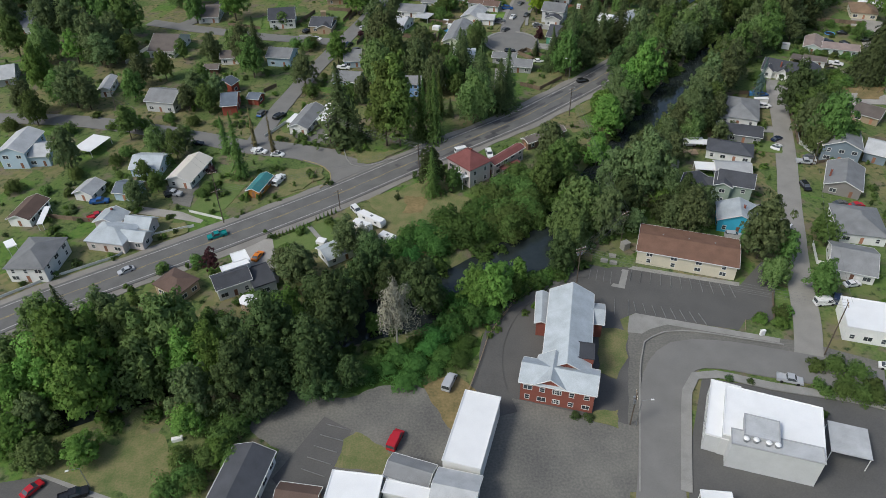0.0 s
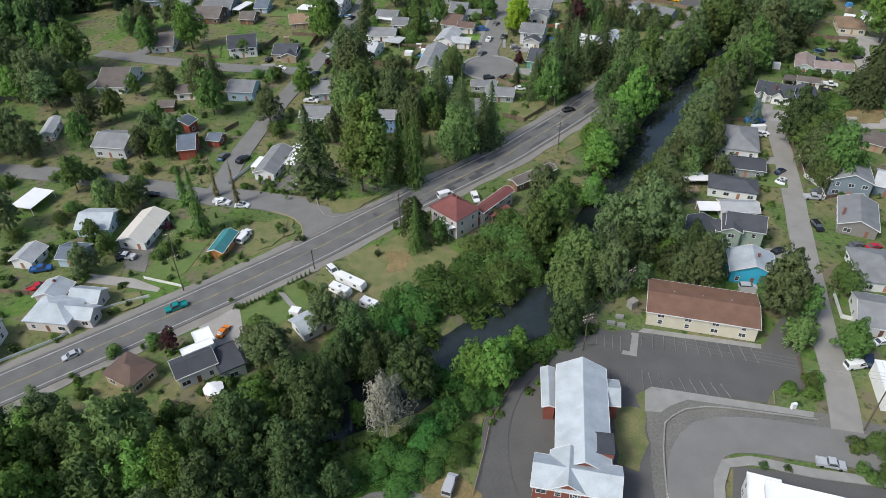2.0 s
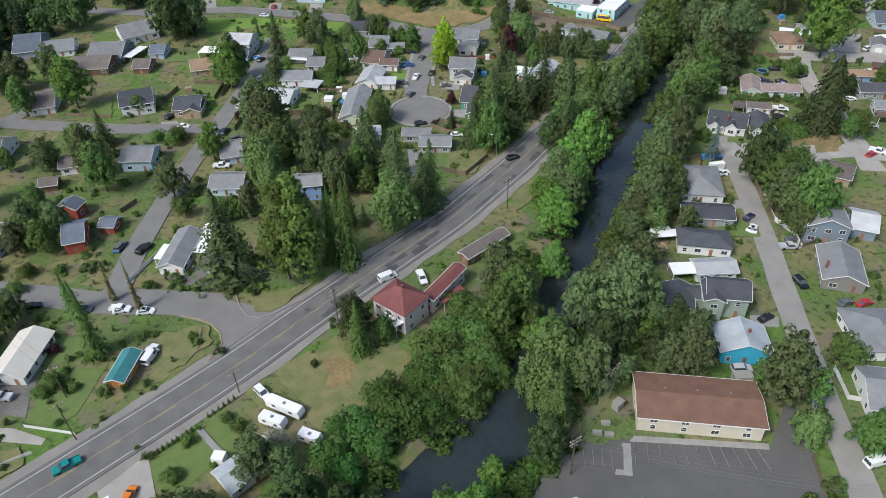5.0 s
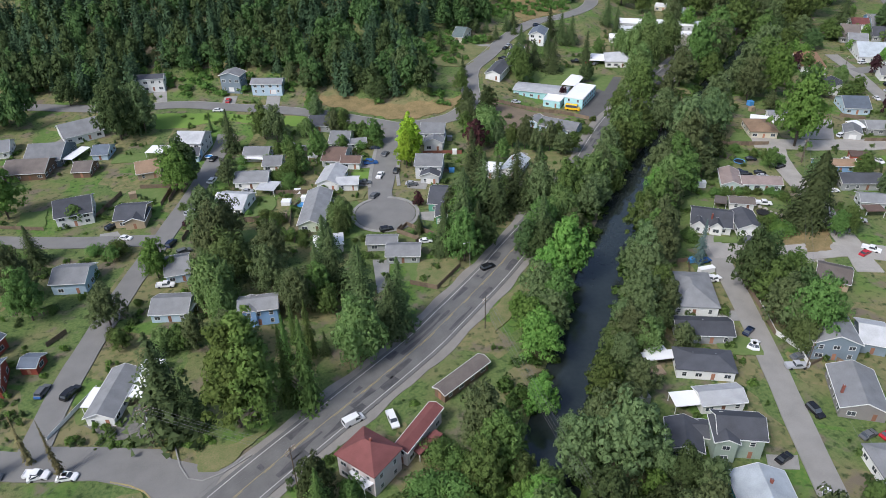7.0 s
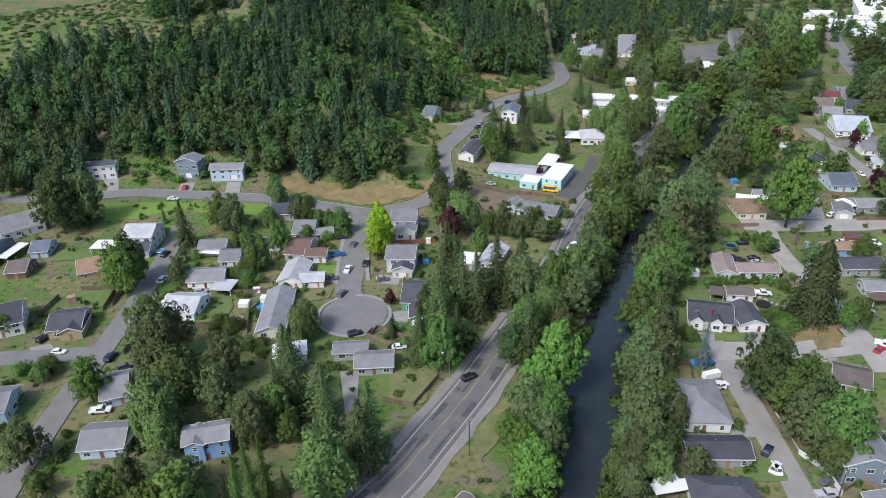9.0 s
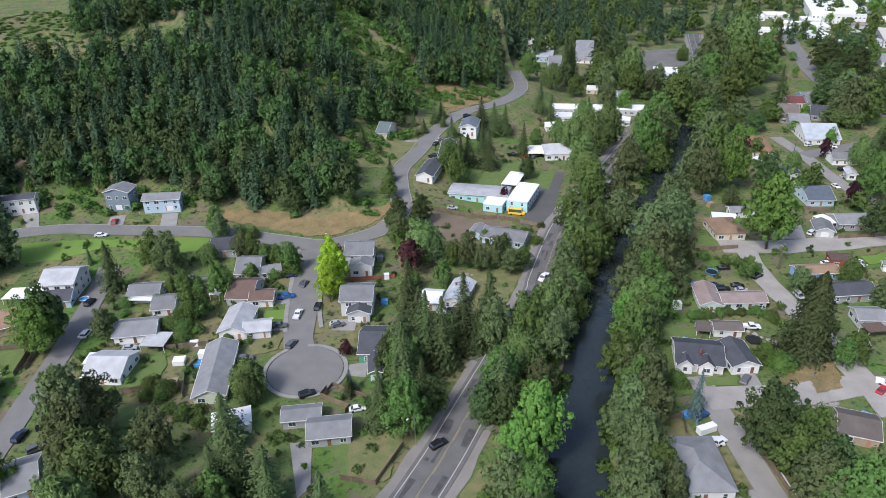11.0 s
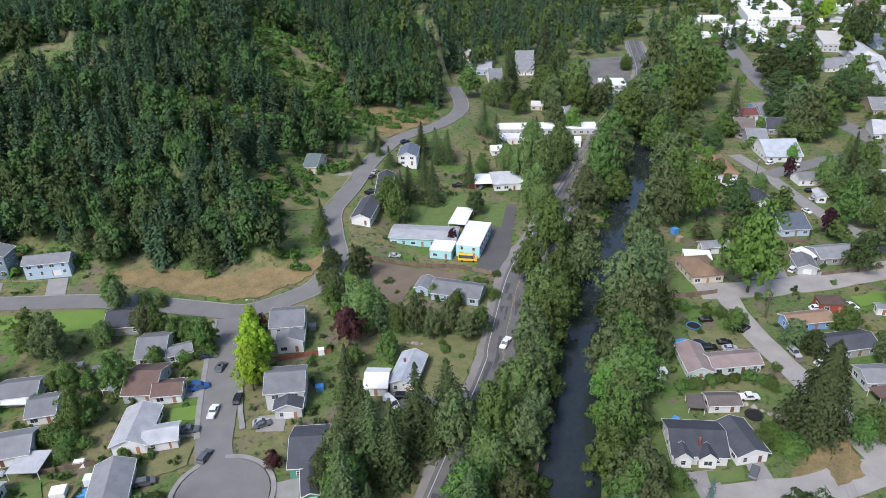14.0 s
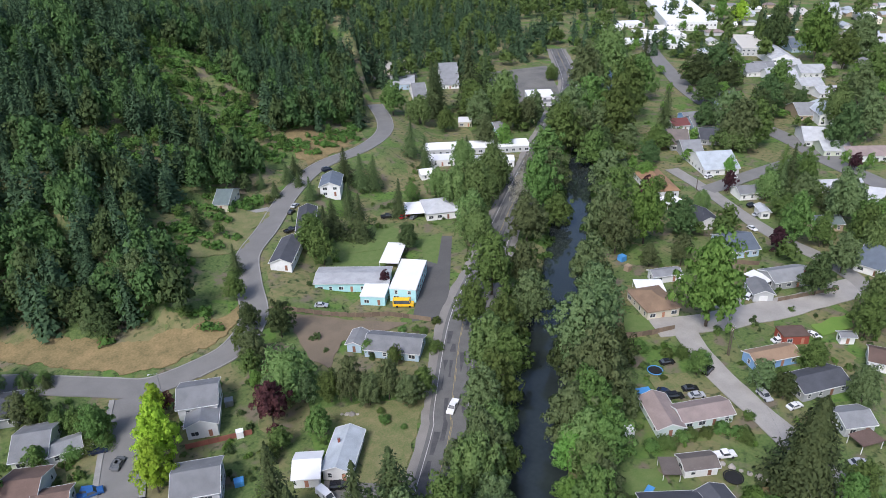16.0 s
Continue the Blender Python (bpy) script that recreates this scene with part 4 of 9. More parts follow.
def box_thing(name, x, y, L, W, h, turn, mat, label, category, z=0.0):
    ob = thing(name, pose(x, y, land(x, y) + z, 0, 0, turn), label, category)
    part("body", Shape().box(-L / 2, -W / 2, 0, L / 2, W / 2, h, 0.05), mat, ob)
    part("lid", Shape().box(-L / 2 - 0.05, -W / 2 - 0.05, h, L / 2 + 0.05, W / 2 + 0.05, h + 0.08, 0.03), mat, ob)
    return ob


def trailer(x, y, L, W, turn, h=2.6, label="white camper trailer parked on the grass"):
    ob = thing("camper_trailer", pose(x, y, land(x, y), 0, 0, turn), label, "trailer")
    part("body", Shape().prism([(-L / 2, 0.55), (L / 2, 0.55), (L / 2 + 0.15, 1.5), (L / 2 - 0.3, h), (-L / 2 + 0.1, h), (-L / 2 - 0.05, 1.5)], -W / 2, W / 2), WHITE, ob)
    for i in (-1, 1):
        part("window", Shape().box(-0.5, -W / 2 - 0.02, 1.4, 0.5, -W / 2, 2.0), GLASS, ob, m=pose(i * L / 4, 0, 0))
        part("wheel", Shape().tube((0, -W / 2 - 0.02, 0.35), (0, -W / 2 + 0.2, 0.35), 0.35, n=10), RUBBER, ob, m=pose(i * 0.45, 0, 0))
        part("wheel", Shape().tube((0, W / 2 - 0.2, 0.35), (0, W / 2 + 0.02, 0.35), 0.35, n=10), RUBBER, ob, m=pose(i * 0.45, 0, 0))
    part("roof_vent", Shape().box(-0.35, -0.35, h, 0.35, 0.35, h + 0.25, 0.05), GREYMETAL, ob)


def ring_thing(x, y, r, h, name, label, category, rim, bed):
    """A round frame on legs with a flat bed: a trampoline or a pool."""
    ob = thing(name, pose(x, y, land(x, y)), label, category)
    part("bed", Shape().tube((0, 0, h - 0.12), (0, 0, h - 0.06), r * 0.9, n=24), bed, ob)
    s = Shape()
    for i in range(24):
        a, b = i * math.pi / 12, (i + 1) * math.pi / 12
        s.tube((math.cos(a) * r, math.sin(a) * r, h), (math.cos(b) * r, math.sin(b) * r, h), 0.13, n=6)
    part("rim", s, rim, ob)
    for i in range(6):
        a = i * math.pi / 3
        part("leg", Shape().tube((0, 0, 0), (0, 0, h), 0.04, n=6), GREYMETAL, ob, m=pose(math.cos(a) * r, math.sin(a) * r, 0))


def bay_lines(a, b, c, d, n):
    """Painted parking bays between the line a-b and the line c-d."""
    a, b, c, d = (Vector(q) for q in (a, b, c, d))
    for i in range(n):
        p, q = a.lerp(b, i / (n - 1)), c.lerp(d, i / (n - 1))
        tagged(strip("bay_line", [tuple(p), tuple(q)], 0.11, FAINT, 0.3, thick=0.28), "worn white painted parking bay line", "road marking")


def ring_fan(x, y, z):
    ob = thing("roof_fan", pose(x, y, land(x, y) + z), "round grey rooftop fan on an office building", "vent")
    part("drum", Shape().tube((0, 0, -0.1), (0, 0, 0.7), 0.5, 0.45, 12), GREYMETAL, ob)
    part("hood", Shape().tube((0, 0, 0.7), (0, 0, 1.0), 0.62, 0.3, 12), WHITE, ob)


def boulder(x, y, r):
    bm = bmesh.new()
    bmesh.ops.create_icosphere(bm, subdivisions=2, radius=r)
    for v in bm.verts:
        v.co *= 1 + 0.35 * noise.noise(v.co * 1.6 / r + Vector((x, y, 0)))
        v.co.z *= 0.7
    me = bpy.data.meshes.new("boulder")
    bm.to_mesh(me)
    bm.free()
    tagged(part("boulder", me, STONE, m=pose(x, y, land(x, y) + r * 0.25)), "grey garden boulder beside the lane", "rock")


def gazebo(x, y, r, h):
    """An eight-sided garden shelter."""
    ob = thing("gazebo", pose(x, y, land(x, y)), "white octagonal garden gazebo with a peaked roof", "gazebo")
    s = Shape().tube((0, 0, h), (0, 0, h + 0.12), r, n=8).tube((0, 0, h + 0.12), (0, 0, h + 0.8), r, 0.1, 8)
    part("roof", s, WHITE, ob)
    for i in range(8):
        a = i * math.pi / 4
        part("post", Shape().tube((0, 0, 0), (0, 0, h), 0.06, n=6), TRIM, ob, m=pose(math.cos(a) * (r - 0.2), math.sin(a) * (r - 0.2), 0))
    part("floor", Shape().tube((0, 0, 0), (0, 0, 0.25), r * 0.95, n=8), PALEWOOD, ob)


# ---- roads ----
MAIN = [(-121.8, 122.5), (-111, 131.5), (-97.2, 140.6), (-71.4, 157.2), (-35.9, 181.2), (-14.1, 198), (7.8, 214.3), (28.7, 230), (40.8, 240.8), (57.9, 256.7), (71.8, 271), (113, 313.1), (121, 323.5), (148.1, 356.5), (173.3, 379.3), (199.7, 403.5), (230.1, 430.2), (264.7, 459.8), (309.2, 497.5), (336.6, 521.2), (384.2, 564.2), (453.8, 656.9)]
road = strip("road", MAIN, 11.4, ASPHALT, 0.34, thick=0.6, label="worn two-lane asphalt road with dark tar patches")
strip("lane_line", MAIN, 0.16, LINE, 0.36, 4.6, 0.03, parent=road)
strip("lane_line", MAIN, 0.16, LINE, 0.36, -4.6, 0.03, parent=road)
strip("centre_line", MAIN, 0.14, YELLOW, 0.36, 0.12, 0.03, parent=road)
strip("centre_line", MAIN, 0.14, YELLOW, 0.36, -0.2, 0.03, parent=road, dash=(5, 6))
strip("tar_patch", MAIN[5:], 1.5, PATCH, 0.35, 3.3, 0.03, parent=road, dash="rough", wander=1.5, step=1.2)
strip("tar_patch", MAIN[5:], 1.1, PATCH, 0.35, 1.6, 0.03, parent=road, dash="rough", wander=1.5, step=1.2)
strip("tar_patch", MAIN[5:], 1.2, PATCH, 0.35, -1.5, 0.03, parent=road, dash="rough", wander=1.5, step=1.2)
strip("tar_patch", MAIN[5:], 1.4, PATCH, 0.35, -3.3, 0.03, parent=road, dash="rough", wander=1.5, step=1.2)
strip("shoulder", MAIN, 16.5, material("dusty_verge", (0.27, 0.255, 0.23), (0.185, 0.172, 0.155), 0.18, 5.0, 0.95, bump=0.03), 0.17, label="dusty gravel shoulder of the road", wander=0.12)
street_a = strip("road", [(-24.2, 197.8), (-44.8, 208.4), (-65.9, 214.2), (-85.9, 222), (-112.7, 231.2), (-144.7, 239), (-181.5, 242)], 8, STREET, 0.255, wander=0.05, label="grey residential street meeting the main road")
street_b = strip("road", [(-65.9, 214.2), (-62.9, 235.9), (-58.7, 255.3), (-51.8, 281.9), (-42.8, 311.6), (-32.9, 345.8), (-25.9, 375.5), (-22.4, 394.5)], 7.3, STREET, 0.260, wander=0.05, label="narrow residential street lined by gardens")
street_c = strip("road", [(-141.6, 340.1), (-116.2, 329.8), (-79.3, 317), (-46, 308.8)], 7.3, STREET, 0.265, wander=0.05, label="grey cross street")
street_d = strip("road", [(-126, 332), (-117.5, 346.5), (-108.6, 378), (-97, 402.5), (-86, 418), (-73, 433)], 7.3, STREET, 0.270, wander=0.05, label="street climbing past garden walls")
strip("road", [(p[0], p[1]) for p in HILL_ROAD], 8.4, STREET, 0.335, label="smooth grey hill road with kerbs")
strip("kerb", [(p[0], p[1]) for p in HILL_ROAD[2:]], 0.4, CONCRETE, 0.45, 4.35, 0.4, label="pale concrete kerb")
strip("kerb", [(p[0], p[1]) for p in HILL_ROAD[8:]], 0.4, CONCRETE, 0.45, -4.35, 0.4, label="pale concrete kerb")
court = strip("road", [(50.9, 377.8), (45.4, 360.5), (39, 336.9), (34.1, 319.4), (33.2, 304.9)], 9.4, STREET, 0.275, wander=0.05, label="short residential court with a round end")
area("turning_circle", [(33.2 + 10.9 * math.cos(i * math.pi / 12), 303.7 + 11.4 * math.sin(i * math.pi / 12)) for i in range(24)], STREET, 0.33, label="round asphalt turning circle")
street_e = strip("road", [(134.3, 257.7), (130.7, 247.4), (123.9, 225.1), (115.3, 199), (107.7, 177.9), (100.8, 157.9), (95.6, 142.7), (89.4, 122), (84.3, 108.9)], 6.5, DUSTY, 0.280, wander=0.05, label="narrow street between gardens and a wooden fence")
street_s = strip("road", [(38.7, 66.6), (41.1, 74.9), (46.1, 93.7), (49.4, 104.5), (55.7, 111.4), (64, 111.7), (74.8, 108.9), (86, 105.6), (98.1, 100.9)], 9.4, STREET, 0.285, wander=0.05, label="wide grey street bending round a kerb")
gravel_lane = strip("road", [(129.6, 249.3), (140.8, 246), (155.2, 240.8), (171.3, 237.8), (193.6, 225.1)], 8.5, GRAVEL, 0.290, wander=0.16, label="dusty gravel lane")
gravel_bend = strip("road", [(169.4, 225.1), (175.4, 242), (182.1, 262.6), (186.9, 280.7), (192.4, 297.7), (200.9, 313.4)], 7.3, GRAVEL, 0.295, wander=0.16, label="curving gravel lane")
gravel_top = strip("road", [(193.6, 318.2), (214.7, 308.6), (245.6, 300.1), (271, 295.2)], 10.3, GRAVEL, 0.300, wander=0.16, label="wide gravel lane")
side_street = strip("road", [(256.5, 278.3), (271, 295.2), (277.7, 313.5), (279.9, 330.6), (286.4, 352.4), (297.7, 380.4), (306.1, 407)], 6.8, DUSTY, 0.305, wander=0.05, label="grey side street")
far_street = strip("road", [(297.7, 379.9), (363, 377.5), (399.3, 363)], 8.5, STREET, 0.310, label="grey far street")
avenue = strip("road", [(352, 300), (367, 344), (376, 370), (388, 395), (399, 425), (409, 461), (428, 496), (456, 534), (500, 590), (560, 660)], 12, STREET, 0.315, label="broad avenue in the town")
STREETS = [[(-24.2, 197.8), (-65.9, 214.2), (-112.5, 231.1), (-181.5, 242)], [(-65.9, 214.2), (-58.7, 255.3), (-42.8, 311.6), (-22.4, 394.5)], [(-141.6, 340), (-79.3, 317), (-46, 308.6)], [(-126, 332), (-108.6, 378), (-97, 402.5), (-73, 433)], [(50.8, 377.5), (38.7, 336.4), (32.7, 304.9), (32.7, 295.2), (38, 306), (28, 302)], [(134.3, 257.7), (115, 199), (84.7, 108.9)], [(129.5, 249.3), (171.3, 237.8), (193.6, 225.1)], [(169.4, 225.1), (186.9, 280.7), (200.9, 313.4)], [(193.6, 318.2), (271, 295.2)], [(256.5, 278.3), (279.5, 330.3), (306.1, 406.6)], [(297.7, 379.9), (363, 377.5)]]

# ---- yards, lots and lawns ----
area("parking_lot", [(13.6, 100.6), (37.1, 93), (39.1, 91.9), (34.6, 73), (31.4, 66.8), (2.7, 67.5), (7.4, 84.1), (12.3, 100.1)], OLD_LOT, 0.025, label="dusty asphalt parking lot beside a church")
strip("driveway", [(12.7, 95.8), (10.5, 105.7), (11.3, 116.7), (16, 128), (24.2, 137.1), (36.3, 143.3), (47.2, 140)], 5.5, LOT, 0.14, label="dark asphalt drive curving round a church")
area("driveway", [(3.9, 99.3), (7.4, 110.5), (11.7, 120.8), (18.9, 128.6), (26.3, 137.1), (33.2, 142.2), (39.4, 145.2), (43.9, 133.7), (43.6, 122.2), (44.4, 117.9), (42.7, 110.4), (38.7, 92.5), (25.3, 93.9), (10.9, 96.5)], LOT, 0.012, label="dark asphalt round a church", soft=0.5)
area("pavement", [(46.3, 125.6), (70.2, 118.4), (85.6, 115.4), (100.7, 108.2), (96.8, 100.2), (60.2, 108.0), (54.9, 105.5), (50.8, 96.6), (45.0, 76.2), (33.1, 76.4), (42.2, 110.4)], OLD_LOT, 0.008, label="worn asphalt footway round a street corner")
area("grass", [(-24.3, 103.0), (-19.8, 112.1), (-3.9, 120.9), (9.5, 135.0), (25.8, 146.3), (32.3, 148.2), (17.0, 128.6), (9.7, 120.7), (6.1, 111.7), (-3.9, 108.0), (-17.8, 101.7)], WEEDS, 0.0045, label="thick green weeds between a drive and the river", soft=1.4)
area("parking_lot", [(34.7, 139.6), (46.2, 144.8), (50.5, 144.2), (77.5, 135.7), (86.9, 145.3), (90.5, 142.8), (84, 129.2), (81.2, 121.9), (74.7, 123.1), (71.8, 119.6), (63.8, 121.7), (47.7, 126.3), (43.5, 124.2), (40.6, 124), (37.5, 130.1)], LOT, 0.029, label="dark asphalt parking lot with worn white bays")
area("pavement", [(46.3, 125.5), (48.1, 126.4), (64.4, 121.4), (80.7, 116.4), (79.9, 115), (63.5, 119.6), (54.9, 122.1), (50.6, 120.8), (47.9, 119.2), (44.6, 119.8)], CONCRETE, 0.034, label="pale concrete pavement along a kerb")
area("pavement", [(50, 143.7), (77.4, 135.5), (78, 136.9), (51.7, 144.8)], CONCRETE, 0.038, label="concrete walkway in front of a hall")
area("pavement", [(44, 136.8), (47.4, 135.7), (50.1, 143.1), (48.5, 143.6)], CONCRETE, 0.042, label="concrete walkway beside a hall")
area("parking_lot", [(-49, 97.1), (-44.3, 101.3), (-37.9, 104.1), (-24.4, 101.4), (-13.2, 105.1), (-4.4, 103.7), (1.1, 98.2), (2.6, 88.1), (-2, 75.6), (-34.4, 74.9), (-38.8, 74.1), (-35.2, 88.2), (-41.8, 92.8)], OLD_LOT, 0.047, label="worn gravelly asphalt yard", soft=1.4)
area("parking_lot", [(-35.6, 81.3), (-26.8, 96.5), (-20.6, 92.7), (-24.6, 77.5), (-29.9, 74.7)], LOT, 0.052, label="small dark parking lot with painted bays")
area("grass", [(-22.4, 90.7), (-19.3, 92.6), (-11.6, 86.1), (-13, 82), (-23.3, 83.7)], MEADOW, 0.056, label="grass beside the street", soft=1.1)
area("grass", [(-5.3, 104.5), (1.9, 108.4), (7, 102.4), (3, 90), (-0.2, 93.1)], DRY, 0.060, label="dry grass beside a gravel yard", soft=0.8)
area("grass", [(-88.2, 86.9), (-83.5, 91.7), (-62.3, 91.9), (-50.8, 85.8), (-48.5, 76.9), (-66.2, 77.4), (-83.5, 83.5)], MEADOW, 0.065, label="dry uncut grass under trees", soft=2.6)
area("parking_lot", [(-94.9, 81.2), (-83.2, 83.1), (-67.8, 77.4), (-69.9, 69.4), (-89.1, 69.9)], LOT, 0.069, label="dark asphalt lot with parked cars")
area("pavement", [(-83.8, 83.4), (-82.3, 83.6), (-66.4, 77.8), (-67.6, 77)], CONCRETE, 0.074, label="concrete edge of a lot")
area("parking_lot", [(48.7, 83), (58.2, 104.8), (87.5, 97.5), (97.1, 93.2), (84, 68.5), (45.1, 69.5)], LOT, 0.079, label="dark asphalt lot round an office building")
strip("pavement", [(46.3, 76), (49.9, 88.6), (53.7, 101), (56.7, 105.2), (61.9, 105.5), (72.9, 101.7), (87.7, 97.9), (95.2, 95.3)], 2.2, CONCRETE, 0.40, label="pale concrete pavement along a kerb")
area("grass", [(38, 121.7), (44.8, 120.1), (42.5, 111.8), (38.7, 104.8), (35.2, 107.3)], MEADOW, 0.083, label="grass beside the street", soft=0.8)
area("grass", [(32, 96.4), (37.8, 96.3), (36.4, 91.5), (30.7, 94)], MEADOW, 0.087, label="grass beside the street", soft=0.8)
area("grass", [(6.3, 138.1), (12.6, 131.8), (18.9, 137.7), (28.9, 146.3), (36.3, 144.6), (31.9, 139.1), (21.8, 133.1), (13.7, 125.5), (4.4, 125.6)], WEEDS, 0.092, label="thick weeds on the river bank", soft=2.6)
area("grass", [(-24.7, 155.6), (-21.8, 159.6), (-11.4, 161.4), (-3.3, 158.7), (4.7, 156.7), (6.3, 149.2), (-4.9, 146.5), (-18.6, 148.5), (-25.4, 152.7)], MEADOW, 0.097, label="wide dry lawn between road and river", soft=2.6)
area("grass", [(-16.7, 158.6), (-11.1, 155.7), (-7.4, 149.4), (-11.6, 148.9), (-15.6, 153.7)], DRY, 0.101, label="worn dry patch in a lawn", soft=2.4)
area("lawn", [(-77.4, 193.7), (-64.3, 190.2), (-62.6, 191.6), (-66.9, 176.8), (-73, 174.6), (-78, 177), (-76.9, 187.3)], LAWN, 0.105, label="green garden lawn", soft=0.9)
area("lawn", [(-79.7, 205.9), (-70.4, 202.2), (-67.9, 194.1), (-76.1, 194.2)], LAWN, 0.110, label="green garden lawn", soft=0.9)
area("grass", [(-52, 200.1), (-41.7, 198.1), (-40, 188.6), (-50, 183.4), (-52.7, 182.6)], MEADOW, 0.114, label="dry grass corner at a junction", soft=1.1)
area("driveway", [(-89.9, 191.2), (-78.3, 193.2), (-78.3, 178.4), (-84.2, 180.5)], OLD_LOT, 0.119, label="worn asphalt driveway beside a white house", soft=1.1)
area("driveway", [(-95.4, 179.8), (-80.4, 176), (-72.3, 171.3), (-72.8, 169.8), (-81.2, 172.5), (-94.2, 175.9)], GRAVEL, 0.123, label="dirt lane beside gardens")
area("driveway", [(-62.1, 163.4), (-57.6, 167.1), (-50.2, 163.4), (-44.3, 141.7), (-50, 139.2), (-57.5, 151.9)], GRAVEL, 0.128, label="gravel parking beside a house")
area("driveway", [(-55.5, 224.5), (-47.6, 221.8), (-40.7, 232), (-35.4, 224.4), (-37.8, 215.7), (-48.1, 217.4)], OLD_LOT, 0.132, label="concrete forecourt of a house")
area("lawn", [(-50.5, 159.2), (-31.6, 171.2), (-27.5, 165.5), (-33, 157.5), (-44.5, 150.5)], LAWN, 0.0555, label="garden lawn with beds behind a row of small cedars", soft=0.9)
strip("path", [(-39.6, 166.6), (-36.8, 162.2), (-34.2, 158.6)], 1.3, CONCRETE, 0.30, label="pale board path through a garden")
area("grass", [(-30.2, 178.2), (-22.3, 172.6), (-15.7, 172.1), (-18.6, 168.9), (-25.4, 169.5), (-29.7, 174.3)], MEADOW, 0.137, label="grass beside the street", soft=0.9)
area("grass", [(-55, 424.6), (-39.9, 420.7), (14.2, 401.8), (14.7, 391.1), (-1.8, 394.8), (-23.1, 409.2), (-38.8, 406.2), (-53.3, 409.6)], FRESH, 0.141, label="bright fresh green field strip", soft=1.1)
area("bank", [(16.2, 425.3), (28.5, 421.3), (42.7, 413.8), (54.9, 401.8), (68.7, 400.7), (81.3, 397.7), (92.2, 402.6), (88, 394.6), (81.7, 390), (66.2, 386.2), (51.9, 389.2), (35.5, 403.8), (15.7, 420.1)], DRY, 0.320, label="steep bank of dry straw-coloured grass", soft=2.6)
area("bank", [(161, 534.2), (175.9, 536.9), (191.5, 523.8), (185.3, 509.1), (158, 497.8), (155.5, 510.1)], DRY, 0.350, label="bare dry slope above the hill road", soft=2.6)
area("grass", [(81.4, 450), (96.9, 464.1), (110.6, 468.4), (122.5, 460.7), (103.4, 436.8), (93.6, 435.6), (78.1, 437.7)], MEADOW, 0.350, label="scrubby grass on a slope", soft=2.6)
area("parking_lot", [(133.9, 365.6), (144.9, 379.2), (173, 413.9), (179.2, 409.4), (143.3, 358.9), (138.6, 363.7)], LOT, 0.159, label="asphalt parking lot of a school")
area("lawn", [(129.6, 420.3), (139.6, 434.5), (159.8, 434.6), (164.5, 416), (138.1, 398.3), (126.6, 413.3)], LAWN, 0.164, label="green school lawn", soft=0.9)
area("lawn", [(167.6, 414.4), (177.8, 414.4), (161.6, 393.2), (159.1, 399)], LAWN, 0.168, label="green school lawn")
area("yard", [(101.4, 389.2), (114.9, 380.3), (132.4, 365.6), (125.4, 365.7), (110.5, 368.7), (101.7, 358.3), (98.5, 364.7), (99.6, 378.8)], SOIL, 0.173, label="bare brown earth yard", soft=0.7)
area("lawn", [(89.4, 344.2), (117.8, 331.6), (98.3, 309.2), (88.5, 313.1), (97.4, 329.3), (93, 339.7)], MEADOW, 0.177, label="large uneven lawn beside a white house", soft=1.4)
area("yard", [(81.9, 319.2), (93.7, 309.5), (96.1, 306.4), (89.6, 303.9), (78.4, 311.7)], OLD_LOT, 0.182, label="asphalt forecourt")
area("parking_lot", [(351.1, 625.7), (405.7, 613.7), (365.4, 555.1), (329.9, 511.7), (316.7, 525.4), (327, 557.8), (320.9, 575.4)], OLD_LOT, 0.186, label="large grey parking lot by a diner")
area("parking_lot", [(297, 695.9), (331.7, 694), (307.7, 645.7), (278.7, 661.9)], OLD_LOT, 0.191, label="pale forecourt")
strip("pavement", [(50.9, 377.8), (45.4, 360.5), (39, 336.9), (36.9, 324.3)], 1.4, CONCRETE, 0.40, 5.35, label="pale pavement of a court")
strip("pavement", [(50.9, 377.8), (45.4, 360.5), (39, 336.9), (36.3, 324.3)], 1.4, CONCRETE, 0.404, -5.35, label="pale pavement of a court")
strip("pavement", [(33.2 + 11.7 * math.cos(i * math.pi / 12), 303.7 + 12.2 * math.sin(i * math.pi / 12)) for i in range(-17, 6)], 1.2, CONCRETE, 0.408, label="pale pavement round a turning circle", step=1.0)
area("driveway", [(47.1, 326.5), (54.1, 324), (51.5, 317.9), (45, 321)], CONCRETE, 0.195, label="pale concrete driveway")
area("driveway", [(43.8, 301.6), (50.8, 300.3), (48.6, 293.9), (44.1, 296.5)], CONCRETE, 0.200, label="pale concrete driveway")
area("driveway", [(30, 348.9), (38.1, 347.3), (36.5, 342.1), (30.4, 343.8)], CONCRETE, 0.204, label="pale concrete driveway")
area("driveway", [(27.9, 332), (34.3, 330.6), (32.9, 326.2), (27.4, 328.2)], CONCRETE, 0.209, label="pale concrete driveway")
area("driveway", [(-22.7, 435.7), (-16.4, 434.9), (-18.4, 424.1), (-24.6, 426.2)], CONCRETE, 0.213, label="pale concrete driveway")
area("driveway", [(-2.3, 430.2), (4.1, 428.1), (2.4, 417.2), (-4, 419)], CONCRETE, 0.218, label="pale concrete driveway")
area("driveway", [(-58.2, 454.2), (-51.2, 452.8), (-49.9, 434.4), (-54.2, 436.1)], CONCRETE, 0.222, label="pale concrete driveway")
area("driveway", [(106.6, 465.8), (124.3, 465.5), (123.8, 459.8), (107, 462.4)], CONCRETE, 0.227, label="pale concrete driveway")
